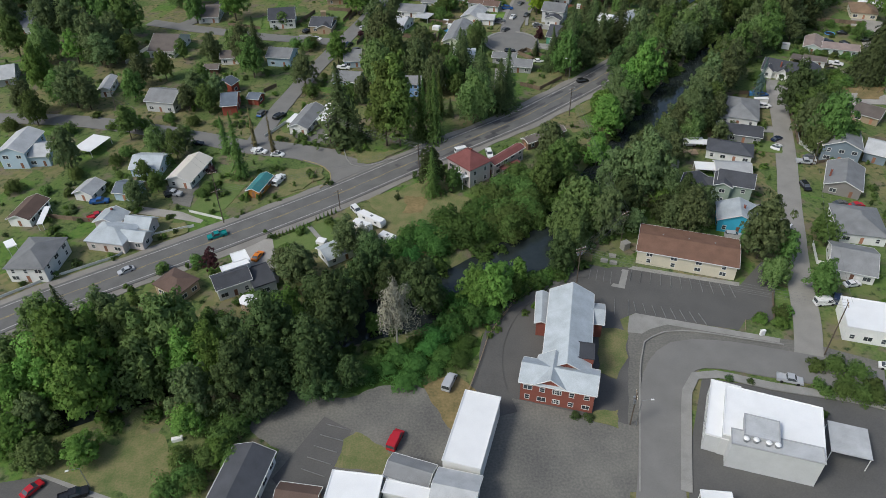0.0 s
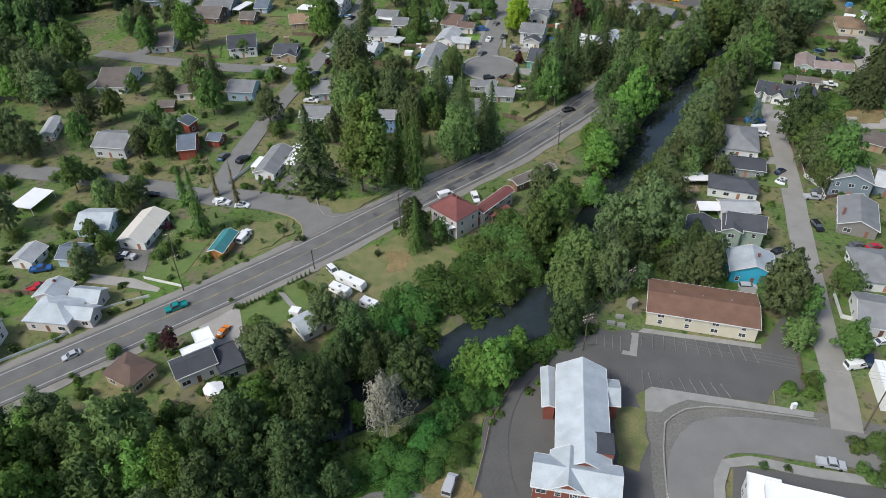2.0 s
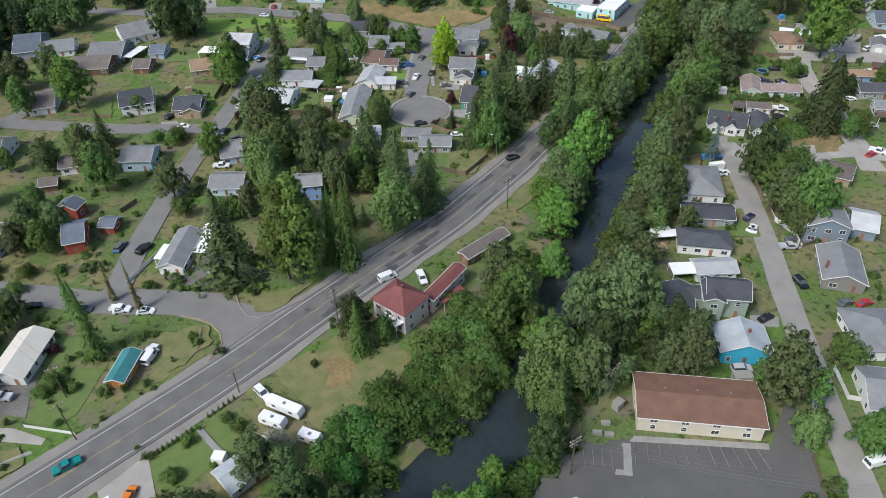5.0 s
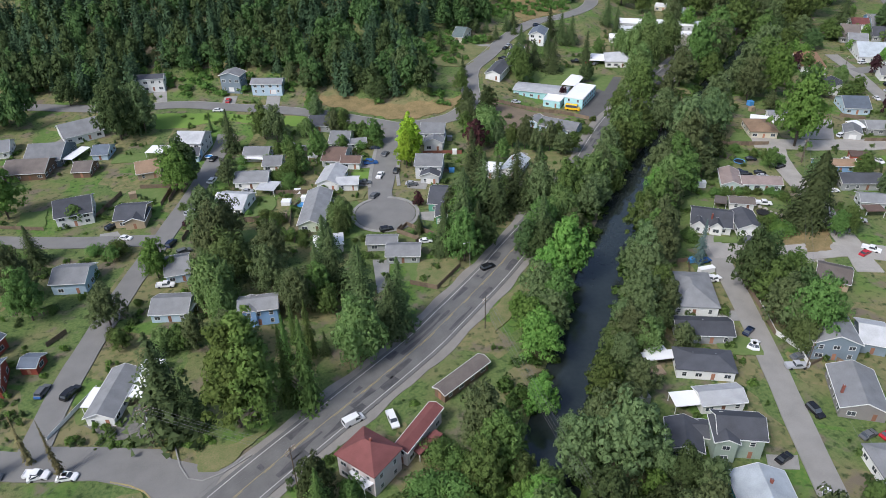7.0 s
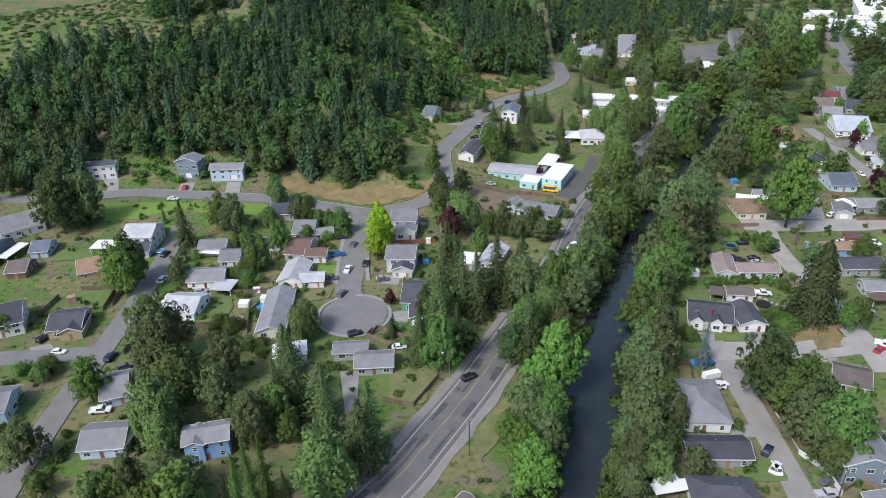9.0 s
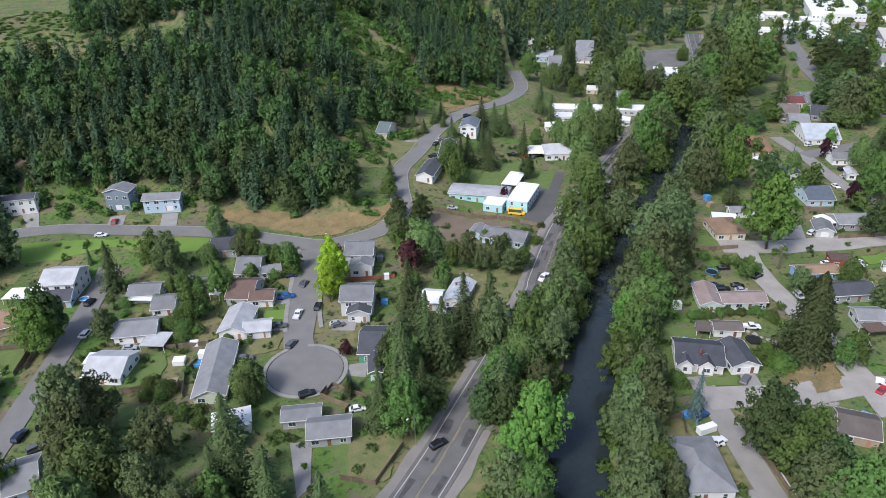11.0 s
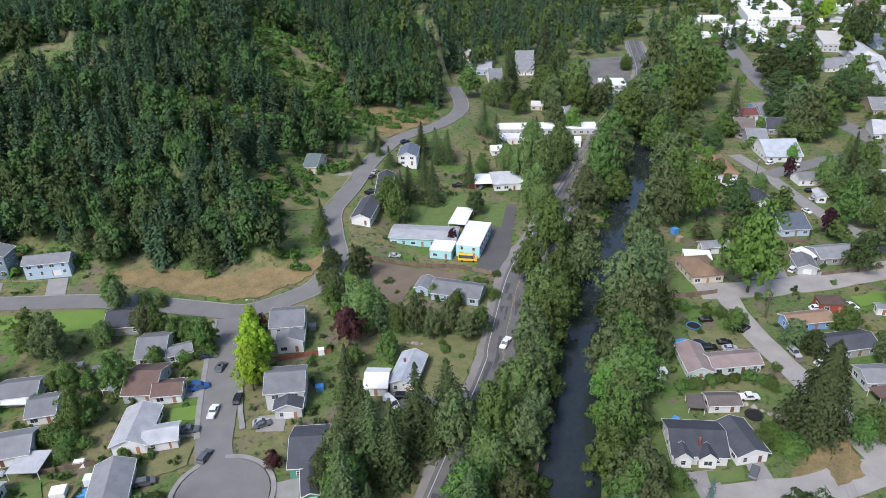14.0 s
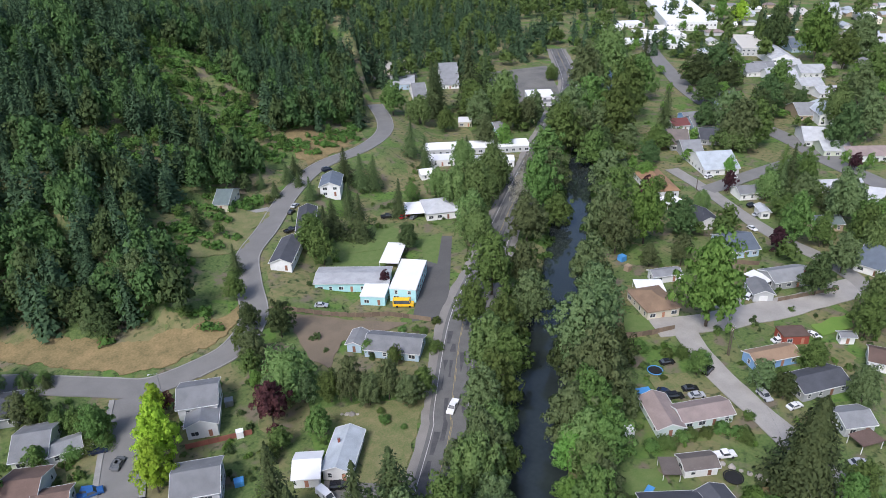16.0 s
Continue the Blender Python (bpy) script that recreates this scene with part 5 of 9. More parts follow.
area("driveway", [(-65, 318.6), (-59.3, 318.8), (-57.6, 315.2), (-64.9, 316.4)], CONCRETE, 0.231, label="pale concrete driveway")
area("driveway", [(146.2, 255.4), (150.1, 254.1), (146.5, 245.4), (141.7, 246.9)], CONCRETE, 0.236, label="pale concrete driveway")
area("driveway", [(233, 331.3), (241.4, 328.8), (227.3, 310), (215.3, 315.8)], GRAVEL, 0.240, label="pale concrete driveway")
area("driveway", [(94.8, 172.7), (101.3, 170.6), (99.3, 167.2), (92.9, 169.2)], CONCRETE, 0.245, label="pale concrete driveway")
area("driveway", [(113.5, 221), (122.5, 219.1), (120.8, 214.9), (111.9, 216.8)], CONCRETE, 0.249, label="pale concrete driveway")
area("driveway", [(23.7, 275.5), (29, 273.7), (25.5, 258.9), (22, 256.8)], CONCRETE, 0.254, label="pale concrete driveway")
area("lawn", [(-11.4, 329.7), (-4.6, 328.3), (-6, 309.7), (-12.5, 318.8)], LAWN, 0.259, label="green garden lawn", soft=0.9)
area("lawn", [(26.3, 340.8), (33.9, 338.2), (32.5, 333.1), (26.1, 335.3)], FRESH, 0.263, label="bright green mown lawn", soft=0.9)
area("lawn", [(32.3, 270.6), (39.8, 275.8), (49.6, 262.8), (39.4, 254.2), (33.2, 259.6)], LAWN, 0.267, label="green garden lawn", soft=0.9)
area("lawn", [(173.3, 303.5), (183.7, 297.1), (181.1, 289.4), (169.8, 294.3)], MEADOW, 0.272, label="patchy half-dry lawn", soft=0.9)
area("grass", [(163.2, 254.8), (175.8, 249.7), (166.9, 242.1), (150.4, 244.8)], DRY, 0.277, label="dry straw-coloured grass", soft=0.9)
area("lawn", [(143.1, 280.5), (149.1, 277.7), (144.6, 271), (136.2, 272.2)], LAWN, 0.281, label="green garden lawn", soft=0.9)
area("lawn", [(135.8, 256.7), (143.7, 253.5), (141.5, 250.6), (133.4, 253.4)], LAWN, 0.285, label="green garden lawn", soft=0.9)
area("lawn", [(192.3, 329.4), (196.1, 323.8), (197.1, 314.5), (182.9, 320.4)], LAWN, 0.290, label="green garden lawn", soft=0.9)
area("lawn", [(234, 291.3), (249.9, 288.1), (243.4, 283.2), (231.3, 285.9)], FRESH, 0.294, label="bright green mown lawn", soft=0.9)
area("lawn", [(105.8, 209), (113.1, 205.9), (111.4, 202.7), (105.5, 205.9)], LAWN, 0.299, label="green garden lawn", soft=0.9)
area("lawn", [(111.4, 211.1), (117.1, 206.9), (114.8, 201.5), (107.3, 203.5)], LAWN, 0.303, label="green garden lawn", soft=0.9)
area("lawn", [(225.5, 257.8), (224.4, 255.4), (219.8, 254.4)], LAWN, 0.308, label="green garden lawn", soft=0.9)
area("lawn", [(-56.6, 350.5), (-44.4, 348.2), (-44.2, 334.7), (-54.6, 340.4)], LAWN, 0.312, label="green garden lawn", soft=0.9)
area("lawn", [(-13, 328.4), (-4.1, 328), (-5.9, 313.4), (-16.7, 316)], LAWN, 0.317, label="green garden lawn", soft=0.9)
area("lawn", [(-17.8, 307.2), (-9.7, 304.4), (-10.4, 296.1), (-16.5, 298.2)], LAWN, 0.322, label="green garden lawn", soft=0.9)
area("lawn", [(19.3, 325.1), (29.8, 322.8), (27.5, 316.9), (19.6, 317)], MEADOW, 0.326, label="patchy half-dry lawn", soft=0.9)
area("lawn", [(-68.5, 387.9), (-55.4, 384.9), (-53.1, 375.3), (-69, 378.3)], LAWN, 0.331, label="green garden lawn", soft=0.9)
area("lawn", [(-95.8, 343.4), (-86.7, 342.4), (-85.1, 329.8), (-94.9, 332.5)], LAWN, 0.335, label="green garden lawn", soft=0.9)
area("lawn", [(143.7, 429.8), (157.5, 436), (165.7, 427.6), (154.4, 414.3), (138.7, 419.7)], LAWN, 0.339, label="green garden lawn", soft=0.9)
area("lawn", [(51.4, 239.2), (63.8, 249.2), (71, 250.2), (61.7, 238.7), (50, 229.7)], MEADOW, 0.344, label="patchy half-dry lawn", soft=0.9)
area("lawn", [(140.6, 281.3), (148, 276.2), (146.3, 270.1), (134.5, 275.5)], LAWN, 0.348, label="green garden lawn", soft=0.9)
area("grass", [(164.1, 260.6), (170.5, 259), (174.1, 250.8), (160.4, 252.4)], DRY, 0.353, label="dry straw-coloured grass", soft=0.9)
area("junction", [(-46.5, 204.2), (-39.9, 200.4), (-36.5, 196.1), (-36.1, 192.2), (-38.9, 186.6), (-17.8, 204.1), (-27.1, 199.5), (-30.7, 201.5), (-34.5, 208.4), (-36.6, 211.3), (-54.4, 217.1), (-68.2, 221), (-68.4, 215.3)], STREET, 0.300, label="widening of a street at its junction")
bay_lines((51, 143.2), (74.9, 136), (49.3, 138.7), (74.9, 131.2), 11)
bay_lines((48.5, 130.4), (63.7, 125.7), (48.3, 126.7), (64.5, 121.5), 8)
bay_lines((40, 143.9), (45.3, 142.4), (38.7, 139.9), (44.1, 137.8), 4)
bay_lines((-26.2, 94.4), (-30, 83.4), (-21, 92.7), (-25, 81.4), 5)
bay_lines((40.5, 132.2), (47.3, 131.2), (39.4, 126.5), (46, 125.5), 3)
strip("kerb", [(-46.8, 204.6), (-42.5, 202.4), (-39.2, 199.8), (-36.8, 196.2), (-36, 192.2), (-37, 189.7), (-38.9, 187.2)], 0.3, YELLOW, 0.46, label="yellow painted kerb at a junction")
strip("kerb", [(-33.7, 212.1), (-32.1, 205), (-30.2, 200.9), (-27.1, 199.4), (-23.2, 200.3), (-16.5, 203.8)], 0.3, CONCRETE, 0.45, label="pale kerb at a junction")
strip("kerb", [(37.2, 76.2), (45.6, 110.5), (49.9, 117.7), (58, 119.6), (72, 116.4), (80.5, 114.1)], 0.3, CONCRETE, 0.44, label="pale kerb of a street bend")
strip("path", [(-228.7, 1042.1), (-188.8, 984.5), (-153.2, 934), (-106.6, 899.8), (-62.4, 867.7), (-19.7, 831.9), (21.8, 834.7)], 2.6, DRY, 0.5, label="pale worn track across a hilltop meadow", thick=0.6)
area("grass", [(-24, 179.7), (-15.2, 184.5), (-4.1, 189.8), (0.5, 184.7), (9.3, 179.1), (9.4, 170.1), (-4.3, 161.6), (-14.8, 160.1), (-17.7, 169.6)], MEADOW, 0.362, label="patchy half-dry grass beside the main road", soft=1.6)
area("grass", [(-29.8, 209.4), (-20, 208.8), (-11.5, 211.1), (-18, 204.8), (-24.9, 201.1), (-28.2, 202.2)], MEADOW, 0.366, label="patchy half-dry grass beside the main road", soft=1.6)
area("grass", [(-86.7, 170), (-78.4, 169.5), (-75.3, 165.2), (-84.6, 160.9)], MEADOW, 0.371, label="patchy half-dry grass beside the main road", soft=1.6)
area("grass", [(-47.3, 199.6), (-40.1, 199.9), (-38.2, 193.7), (-47.9, 185.3), (-49.8, 191.8)], MEADOW, 0.376, label="patchy half-dry grass beside the main road", soft=1.6)
area("grass", [(166.3, 253.7), (175.4, 252.3), (166.7, 238.4), (158, 239.7)], DRY, 0.380, label="dry straw-coloured grass", soft=1.6)
area("grass", [(38.4, 271.7), (52.1, 268.2), (42, 254.5), (34.2, 259.1)], MEADOW, 0.385, label="patchy half-dry grass beside the main road", soft=1.6)
area("grass", [(-11.5, 180.9), (-4.6, 181.6), (-5.9, 171.1), (-11.7, 172)], DRY, 0.389, label="dry straw-coloured grass", soft=1.6)

# ---- houses ----
h = house(66.7, 147.7, 25.5, 12.0, -19, "ab", 4.7, "rust brown", "cream", rise=1.2, sides='fl', dense=0.55, name='hall', label='long white hall with a low rust-brown roof', category='hall', door=False, vents=3)
h = house(85.7, 162.4, 11.2, 8.6, -16, "bc", 4.3, "pale blue-grey", "bright blue", chimney=(0.1, 0.0))
h = house(89.6, 177.4, 9.8, 7.8, -21, "ab", 6.5, "dark grey", "sage green", rise=2.4)
house(85.8, 177.1, 4.6, 7.5, -22, "bc", 6.5, "dark grey", "sage green", sides='f', door=False, label='front gable of a two-storey sage green house with dark roof', to=h)
house(83.2, 181.4, 4.4, 5.0, -22, "ab", 3.1, "dark grey", "sage green", sides="f", to=h)
house(78.6, 180.5, 7.3, 8.7, -26, "bc", 3.3, "dark grey", "sage green", garage=0, to=h)
canopy(88.6, 206.2, 12.2, 3.2, -7, 2.7, "white", "white metal patio roof beside a house", "patio_cover")
h = house(96.6, 201.2, 14, 7.9, -22, "hip", 3.3, "dark grey", "white", vents=2)
h = house(93.4, 189.5, 10.4, 5.8, -9, "ab", 3.3, "light grey", "white")
canopy(85.7, 190.9, 7.5, 4.8, -9, 2.6, "white", "white flat metal carport roof", "carport")
h = house(118.8, 158.8, 12.2, 14.2, -14, "hip", 3.3, "grey", "white")
h = house(109.2, 142.2, 10.6, 12.2, -22, "ab", 3.3, "grey", "white")
h = house(103.2, 118.7, 13.7, 10.8, -17, "flat", 4.3, "white", "white", sides='f', door=False, label='white flat-roofed office building with a glass front', category='building')
h = house(125.9, 182.1, 10, 14.4, -28, "bc", 3.5, "grey", "stone grey", chimney=(-0.42, -0.2))
h = house(133, 201, 11.3, 13.2, -22, "bc", 6, "grey", "slate")
house(144.5, 198.3, 6.4, 10.3, -34, "ab", 3.7, "light grey", "slate", to=h)
h = house(109.5, 229.2, 13, 16.8, -21, "hip", 3.3, "grey", "white")
h = house(103.8, 213.4, 14.6, 7.5, -19, "ab", 3.3, "dark grey", "grey", vents=1)
h = house(139, 264.4, 12.7, 11.9, -32, "ab", 3.2, "dark grey", "white", chimney=(0.0, -0.3))
house(148.8, 259.3, 7.6, 11.5, -18, "bc", 3.2, "dark grey", "white", garage=0, to=h)
house(132.7, 261.9, 3.8, 3.2, -32, "bc", 3.3, "dark grey", "white", rise=1.6, sides="f", door=False, to=h)
house(137.6, 259.0, 3.8, 3.2, -32, "bc", 3.3, "dark grey", "white", rise=1.6, sides="f", door=False, to=h)
h = house(156.1, 272.1, 8, 4.8, -26, "ab", 2.8, "grey-brown", "white")
canopy(149.7, 274.9, 4.3, 5.6, -35, 2.4, "grey-brown", "open timber shelter with a dark roof", "pergola")
h = house(162.5, 288.5, 6.7, 12.6, -27, "bc", 3.1, "pinkish brown", "mint", sides='fl')
house(171.5, 283.1, 13.9, 6.6, -21, "ab", 3.1, "pinkish brown", "mint", to=h)
h = house(202.8, 327.1, 11.1, 13.9, -20, "hip", 3.2, "tan", "cream")
canopy(208.9, 334.2, 9.6, 7.8, -36, 2.7, "white", "white metal patio roof beside a house", "patio_cover")
h = house(220, 337.2, 10, 4.8, -23, "ab", 3.1, "grey", "white")
h = house(237, 311.9, 6.4, 9, -36, "bc", 3.1, "grey", "light grey", garage=0)
h = house(251.9, 312.1, 14.1, 9.2, -21, "ab", 3.3, "grey", "grey", chimney=(0.3, -0.4))
canopy(243.6, 316.6, 5.5, 8.2, -1, 2.6, "white", "white metal carport roof on posts", "carport")
h = house(259.1, 337.4, 10.7, 14.8, -23, "ab", 3.3, "slate blue", "pale blue")
h = house(267.4, 359.3, 9.9, 12.3, -23, "bc", 3.5, "dark grey", "white")
h = house(282.2, 396.1, 11.5, 25.4, -28, "hip", 3.5, "orange-tan", "white")
canopy(271.9, 379.1, 8.7, 7.8, -9, 2.6, "white", "white metal carport roof on posts", "carport")
h = house(324, 398.2, 16.9, 23, -28, "ab", 3.3, "pale blue-grey", "white")
h = house(337.7, 431.4, 9.9, 23.1, -40, "ab", 3.3, "grey-brown", "grey", sides='f')
h = house(355.7, 424.2, 11.9, 16.5, -40, "ab", 3.3, "dark grey", "grey", sides='f')
h = house(330.7, 417.5, 9.4, 19, -34, "ab", 3.3, "grey", "grey", sides='f')
h = house(371.4, 441.9, 14.7, 18.4, -30, "ab", 3.3, "grey", "pale blue", sides='f')
h = house(359.8, 449, 9.6, 11.6, -26, "ab", 3.3, "red", "white", sides='f')
h = house(376.5, 453.7, 10.3, 10, -25, "ab", 3.3, "grey", "sky blue", sides='f')
h = house(397.8, 390.4, 14.4, 21, -45, "ab", 3.5, "light grey", "white", sides='f', door=False)
h = house(436.2, 419.8, 14.5, 21, -37, "ab", 3.5, "grey", "tan", sides='f', door=False)
h = house(437.5, 407.9, 15.3, 23.1, -39, "bc", 6.2, "pale blue-grey", "white", sides='f', door=False)
h = house(495.7, 455.4, 14.8, 16.8, -31, "ab", 3.3, "light grey", "white", sides='f', door=False)
h = house(485.9, 437.5, 14.3, 13, -26, "ab", 3.3, "light grey", "white", sides='f', door=False)
h = house(388.5, 375.4, 13, 14.1, -38, "ab", 3.3, "light grey", "pale green", sides='f', door=False)
h = house(392.2, 362.1, 19.4, 12.9, -35, "ab", 3.5, "pinkish brown", "white", sides='f', door=False)
h = house(342.7, 345.8, 18.1, 10.5, -29, "ab", 3.5, "light grey", "white", sides='f', door=False)
h = house(343.2, 328.7, 8.1, 17.5, -58, "ab", 3.3, "light grey", "white", sides='f', door=False)
h = house(306.3, 365.6, 10.9, 8.7, -27, "ab", 3.3, "grey", "white", sides='f', door=False)
h = house(293.7, 349.6, 3.6, 7.4, -36, "bc", 3.3, "light grey", "white", sides='f', door=False)
h = house(302.9, 328.6, 11.2, 8.5, -30, "ab", 3.3, "green-grey", "tan", sides='f', door=False)
h = house(502.4, 501.1, 15.5, 19.4, -32, "ab", 3.3, "grey", "white", sides='f', door=False)
h = house(502.2, 480.5, 19.4, 19.6, -36, "ab", 3.3, "light grey", "white", sides='f', door=False)
h = house(529.6, 475.2, 16.9, 19.4, -37, "ab", 3.3, "light grey", "white", sides='f', door=False)
h = house(552.1, 517.2, 17.5, 48.1, -40, "bc", 6, "light grey", "white", sides='f', door=False)
h = house(422.5, 466.6, 13.3, 17.4, -33, "ab", 3.7, "grey", "pale blue", sides='f', door=False)
h = house(600.5, 529.7, 16.7, 26, -36, "ab", 3.5, "slate blue", "pale blue", sides='f', door=False)
h = house(518.2, 503.9, 13.1, 13.8, -30, "ab", 3.3, "grey", "light grey", sides='f', door=False)
h = house(540.3, 496.1, 10.7, 13.1, -33, "ab", 3.3, "light grey", "white", sides='f', door=False)
h = house(636.4, 500.8, 14.3, 17.7, -35, "ab", 3.3, "tan", "white", sides='f', door=False)
h = house(671.8, 523.4, 13.2, 20.6, -42, "ab", 3.3, "grey", "cream", sides='f', door=False)
h = house(670.5, 504.9, 20.3, 19, -33, "ab", 3.3, "light grey", "white", sides='f', door=False)
h = house(770.8, 564.1, 16.7, 40.7, -48, "flat", 4.8, "white", "cream", sides='f', door=False)
h = house(746.1, 620.3, 18.5, 45.9, -48, "flat", 4.8, "cream", "tan", sides='f', door=False)
h = house(772.3, 604, 14.3, 39.9, -44, "ab", 4.2, "light grey", "white", sides='f', door=False)
h = house(575.2, 553.2, 25.4, 57, -45, "flat", 6, "cream", "light grey", sides='f', door=False, label='long pale flat-roofed shop building', category='building')
h = house(654.2, 696, 45.9, 157.3, -41, "flat", 8.4, "white", "white", sides='f', door=False, label='very large white flat-roofed store', category='building')
h = house(556.2, 693.8, 17.7, 21.2, -37, "flat", 3.3, "white", "white", sides='f', door=False, dense=0.7, label='white mobile home with a flat roof', name='mobile_home')
h = house(580.9, 692.1, 21.9, 21.8, -31, "flat", 3.3, "white", "white", sides='f', door=False, dense=0.7, label='white mobile home with a flat roof', name='mobile_home')
h = house(517.9, 635.9, 12.5, 17, -54, "flat", 3.3, "white", "white", sides='f', door=False, dense=0.7, label='white mobile home with a flat roof', name='mobile_home')
h = house(532.5, 628.4, 16.3, 17.4, -31, "flat", 3.3, "white", "white", sides='f', door=False, dense=0.7, label='white mobile home with a flat roof', name='mobile_home')
h = house(561.6, 639.7, 14, 19, -37, "flat", 3.3, "white", "white", sides='f', door=False, dense=0.7, label='white mobile home with a flat roof', name='mobile_home')
h = house(536.8, 601.9, 17.6, 22.5, -24, "flat", 3.3, "white", "white", sides='f', door=False, dense=0.7, label='white mobile home with a flat roof', name='mobile_home')
h = house(568, 627.9, 16, 22.1, -30, "flat", 3.3, "white", "white", sides='f', door=False, dense=0.7, label='white mobile home with a flat roof', name='mobile_home')
h = house(555.2, 653.3, 14.2, 19, -30, "flat", 3.3, "white", "white", sides='f', door=False, dense=0.7, label='white mobile home with a flat roof', name='mobile_home')
h = house(586.7, 654.9, 14.6, 20.5, -37, "flat", 3.3, "white", "white", sides='f', door=False, dense=0.7, label='white mobile home with a flat roof', name='mobile_home')
h = house(605, 649.7, 14.7, 20.9, -38, "flat", 3.3, "white", "white", sides='f', door=False, dense=0.7, label='white mobile home with a flat roof', name='mobile_home')
h = house(336.1, 540.5, 16.8, 18.3, -32, "flat", 4.8, "white", "white", sides='fr', door=False, label='white flat-roofed diner beside a car park', category='building', name='diner')
h = house(332.2, 533, 14.9, 9, -37, "flat", 3.1, "grey", "light grey", sides='f', door=False, label='low grey annex of a diner', category='building', name='annex')
h = house(246.8, 486.9, 55.7, 11.3, -29, "flat", 3.3, "white", "light grey", sides='f', door=False, label='very long white-roofed row of rooms', category='building', name='motel')
h = house(221.8, 481.8, 17.4, 9.1, -29, "flat", 3.1, "white", "white", sides='f', label='long low cabin with a white roof', name='cabin')
h = house(241.2, 465.4, 22.1, 8, -36, "flat", 3.1, "white", "white", sides='f', label='long low cabin with a white roof', name='cabin')
h = house(205.9, 470, 7.5, 7.1, -19, "ab", 3.1, "white", "white", sides='f')
h = house(212.5, 450.8, 9.4, 14, -18, "ab", 3.3, "light grey", "pale blue", sides='f')
canopy(178.9, 437.1, 9.3, 12.3, -27, 2.7, "white", "white metal carport roof on posts", "carport")
h = house(188.3, 431.7, 14.6, 15.2, -22, "hip", 3.3, "light grey", "white")
h = house(115.1, 422.1, 7.5, 19.3, -35, "bc", 3.5, "dark grey", "white", garage=0, sides='r')
h = house(131.5, 441.6, 6.7, 23.8, -26, "bc", 3.5, "dark grey", "white", garage=0, sides='r')
h = house(155.2, 468.7, 8.6, 13.9, -31, "bc", 5, "slate blue", "white", sides='f')
h = house(110.3, 473.9, 5.7, 16, -35, "ab", 3.2, "green-grey", "cream")
h = house(-17.3, 442, 10.3, 7.5, -25, "bc", 8.3, "grey", "slate", rise=1.6, garage=0)
h = house(-0.8, 434.6, 15, 7.6, -17, "ab", 5.4, "grey", "pale blue", garage=3.2)
h = house(-58, 455.1, 14, 6.1, -9, "ab", 6.7, "dark grey", "white")
h = house(-86.4, 414.6, 16.2, 16.8, 22, "ab", 3.5, "grey", "white")
h = house(-94.6, 392.6, 14.4, 18.2, -10, "ab", 3.3, "grey", "slate")
canopy(-83.5, 388.5, 4.6, 12.8, -26, 2.7, "white", "white metal patio roof beside a house", "patio_cover")
h = house(-99.5, 379.5, 16.1, 14.1, -10, "ab", 3.3, "grey-brown", "brown")
h = house(-77.7, 373.4, 6.7, 10.3, -11, "ab", 2.9, "grey-brown", "brown")
h = house(-73, 388.9, 6.3, 10.3, -10, "ab", 2.9, "slate blue", "pale blue")
canopy(-48.6, 381.4, 11.7, 7.4, -20, 2.7, "white", "white flat porch roof of a house", "porch_roof")
h = house(-35.4, 382.7, 11.2, 12.3, -19, "ab", 6.2, "light grey", "white")
h = house(-36.6, 374.5, 8.6, 8.6, -12, "ab", 3.1, "dark grey", "pale blue")
h = house(-52.6, 365, 8.5, 12.1, 6, "ab", 3.2, "tan", "tan")
h = house(-74.8, 334.5, 11.9, 14.5, 7, "ab", 4.8, "dark grey", "white")
h = house(-54.3, 326.8, 9.9, 12, -8, "ab", 3.5, "dark grey", "tan", rise=2.2)
house(-52.6, 323.7, 6.6, 9.5, -7, "bc", 3.3, "dark grey", "tan", sides='f', to=h)
h = house(-67.4, 288.5, 10.1, 10.5, -11, "ab", 4.3, "grey", "pale blue")
h = house(-90.4, 290.8, 7.2, 8.2, 4, "ab", 3.3, "grey-brown", "white")
h = house(-84.5, 260.6, 6.5, 4.8, -22, "bc", 4.3, "slate blue", "red")
h = house(-79.9, 245.1, 5.4, 11.3, 6, "ab", 4.3, "slate blue", "red")
h = house(-71.5, 250, 4.3, 5.1, -15, "ab", 2.9, "slate blue", "red", name='garden_shed', label='small red shed with a slate-blue roof', category='shed')
h = house(-36.7, 265, 10.5, 9.5, -12, "ab", 3.3, "grey", "pale blue")
canopy(-32.9, 262.3, 4, 5.3, -23, 2.6, "white", "white metal patio roof beside a house", "patio_cover")
h = house(-36.7, 286.2, 6.8, 11.7, 3, "ab", 3.3, "grey", "pale blue")
h = house(-12.3, 254.9, 10.4, 6.9, -5, "ab", 5.8, "grey", "sky blue")
house(-14.7, 254.4, 4, 6.3, -10, "bc", 5.9, "grey", "sky blue", sides='f', door=False, to=h)
h = house(-18.9, 325.1, 10.8, 12.1, -24, "ab", 3.2, "light grey", "white")
canopy(-23.5, 330.8, 5.3, 5.5, -19, 2.5, "white", "white flat lean-to roof", "carport")
h = house(-11.7, 342.7, 12.4, 9.6, -13, "ab", 3.2, "grey", "white")
h = house(9.3, 311, 8.5, 24.6, -14, "bc", 3.1, "grey", "pale green", vents=4)
h = house(18.1, 334.5, 8.4, 14.1, -22, "bc", 3.2, "light grey", "white")
house(23.5, 328.7, 7.8, 6.4, -14, "ab", 3.1, "light grey", "white", garage=0.5, to=h)
h = house(22.5, 353.7, 8.6, 13.5, -25, "ab", 3.2, "brown", "light grey")
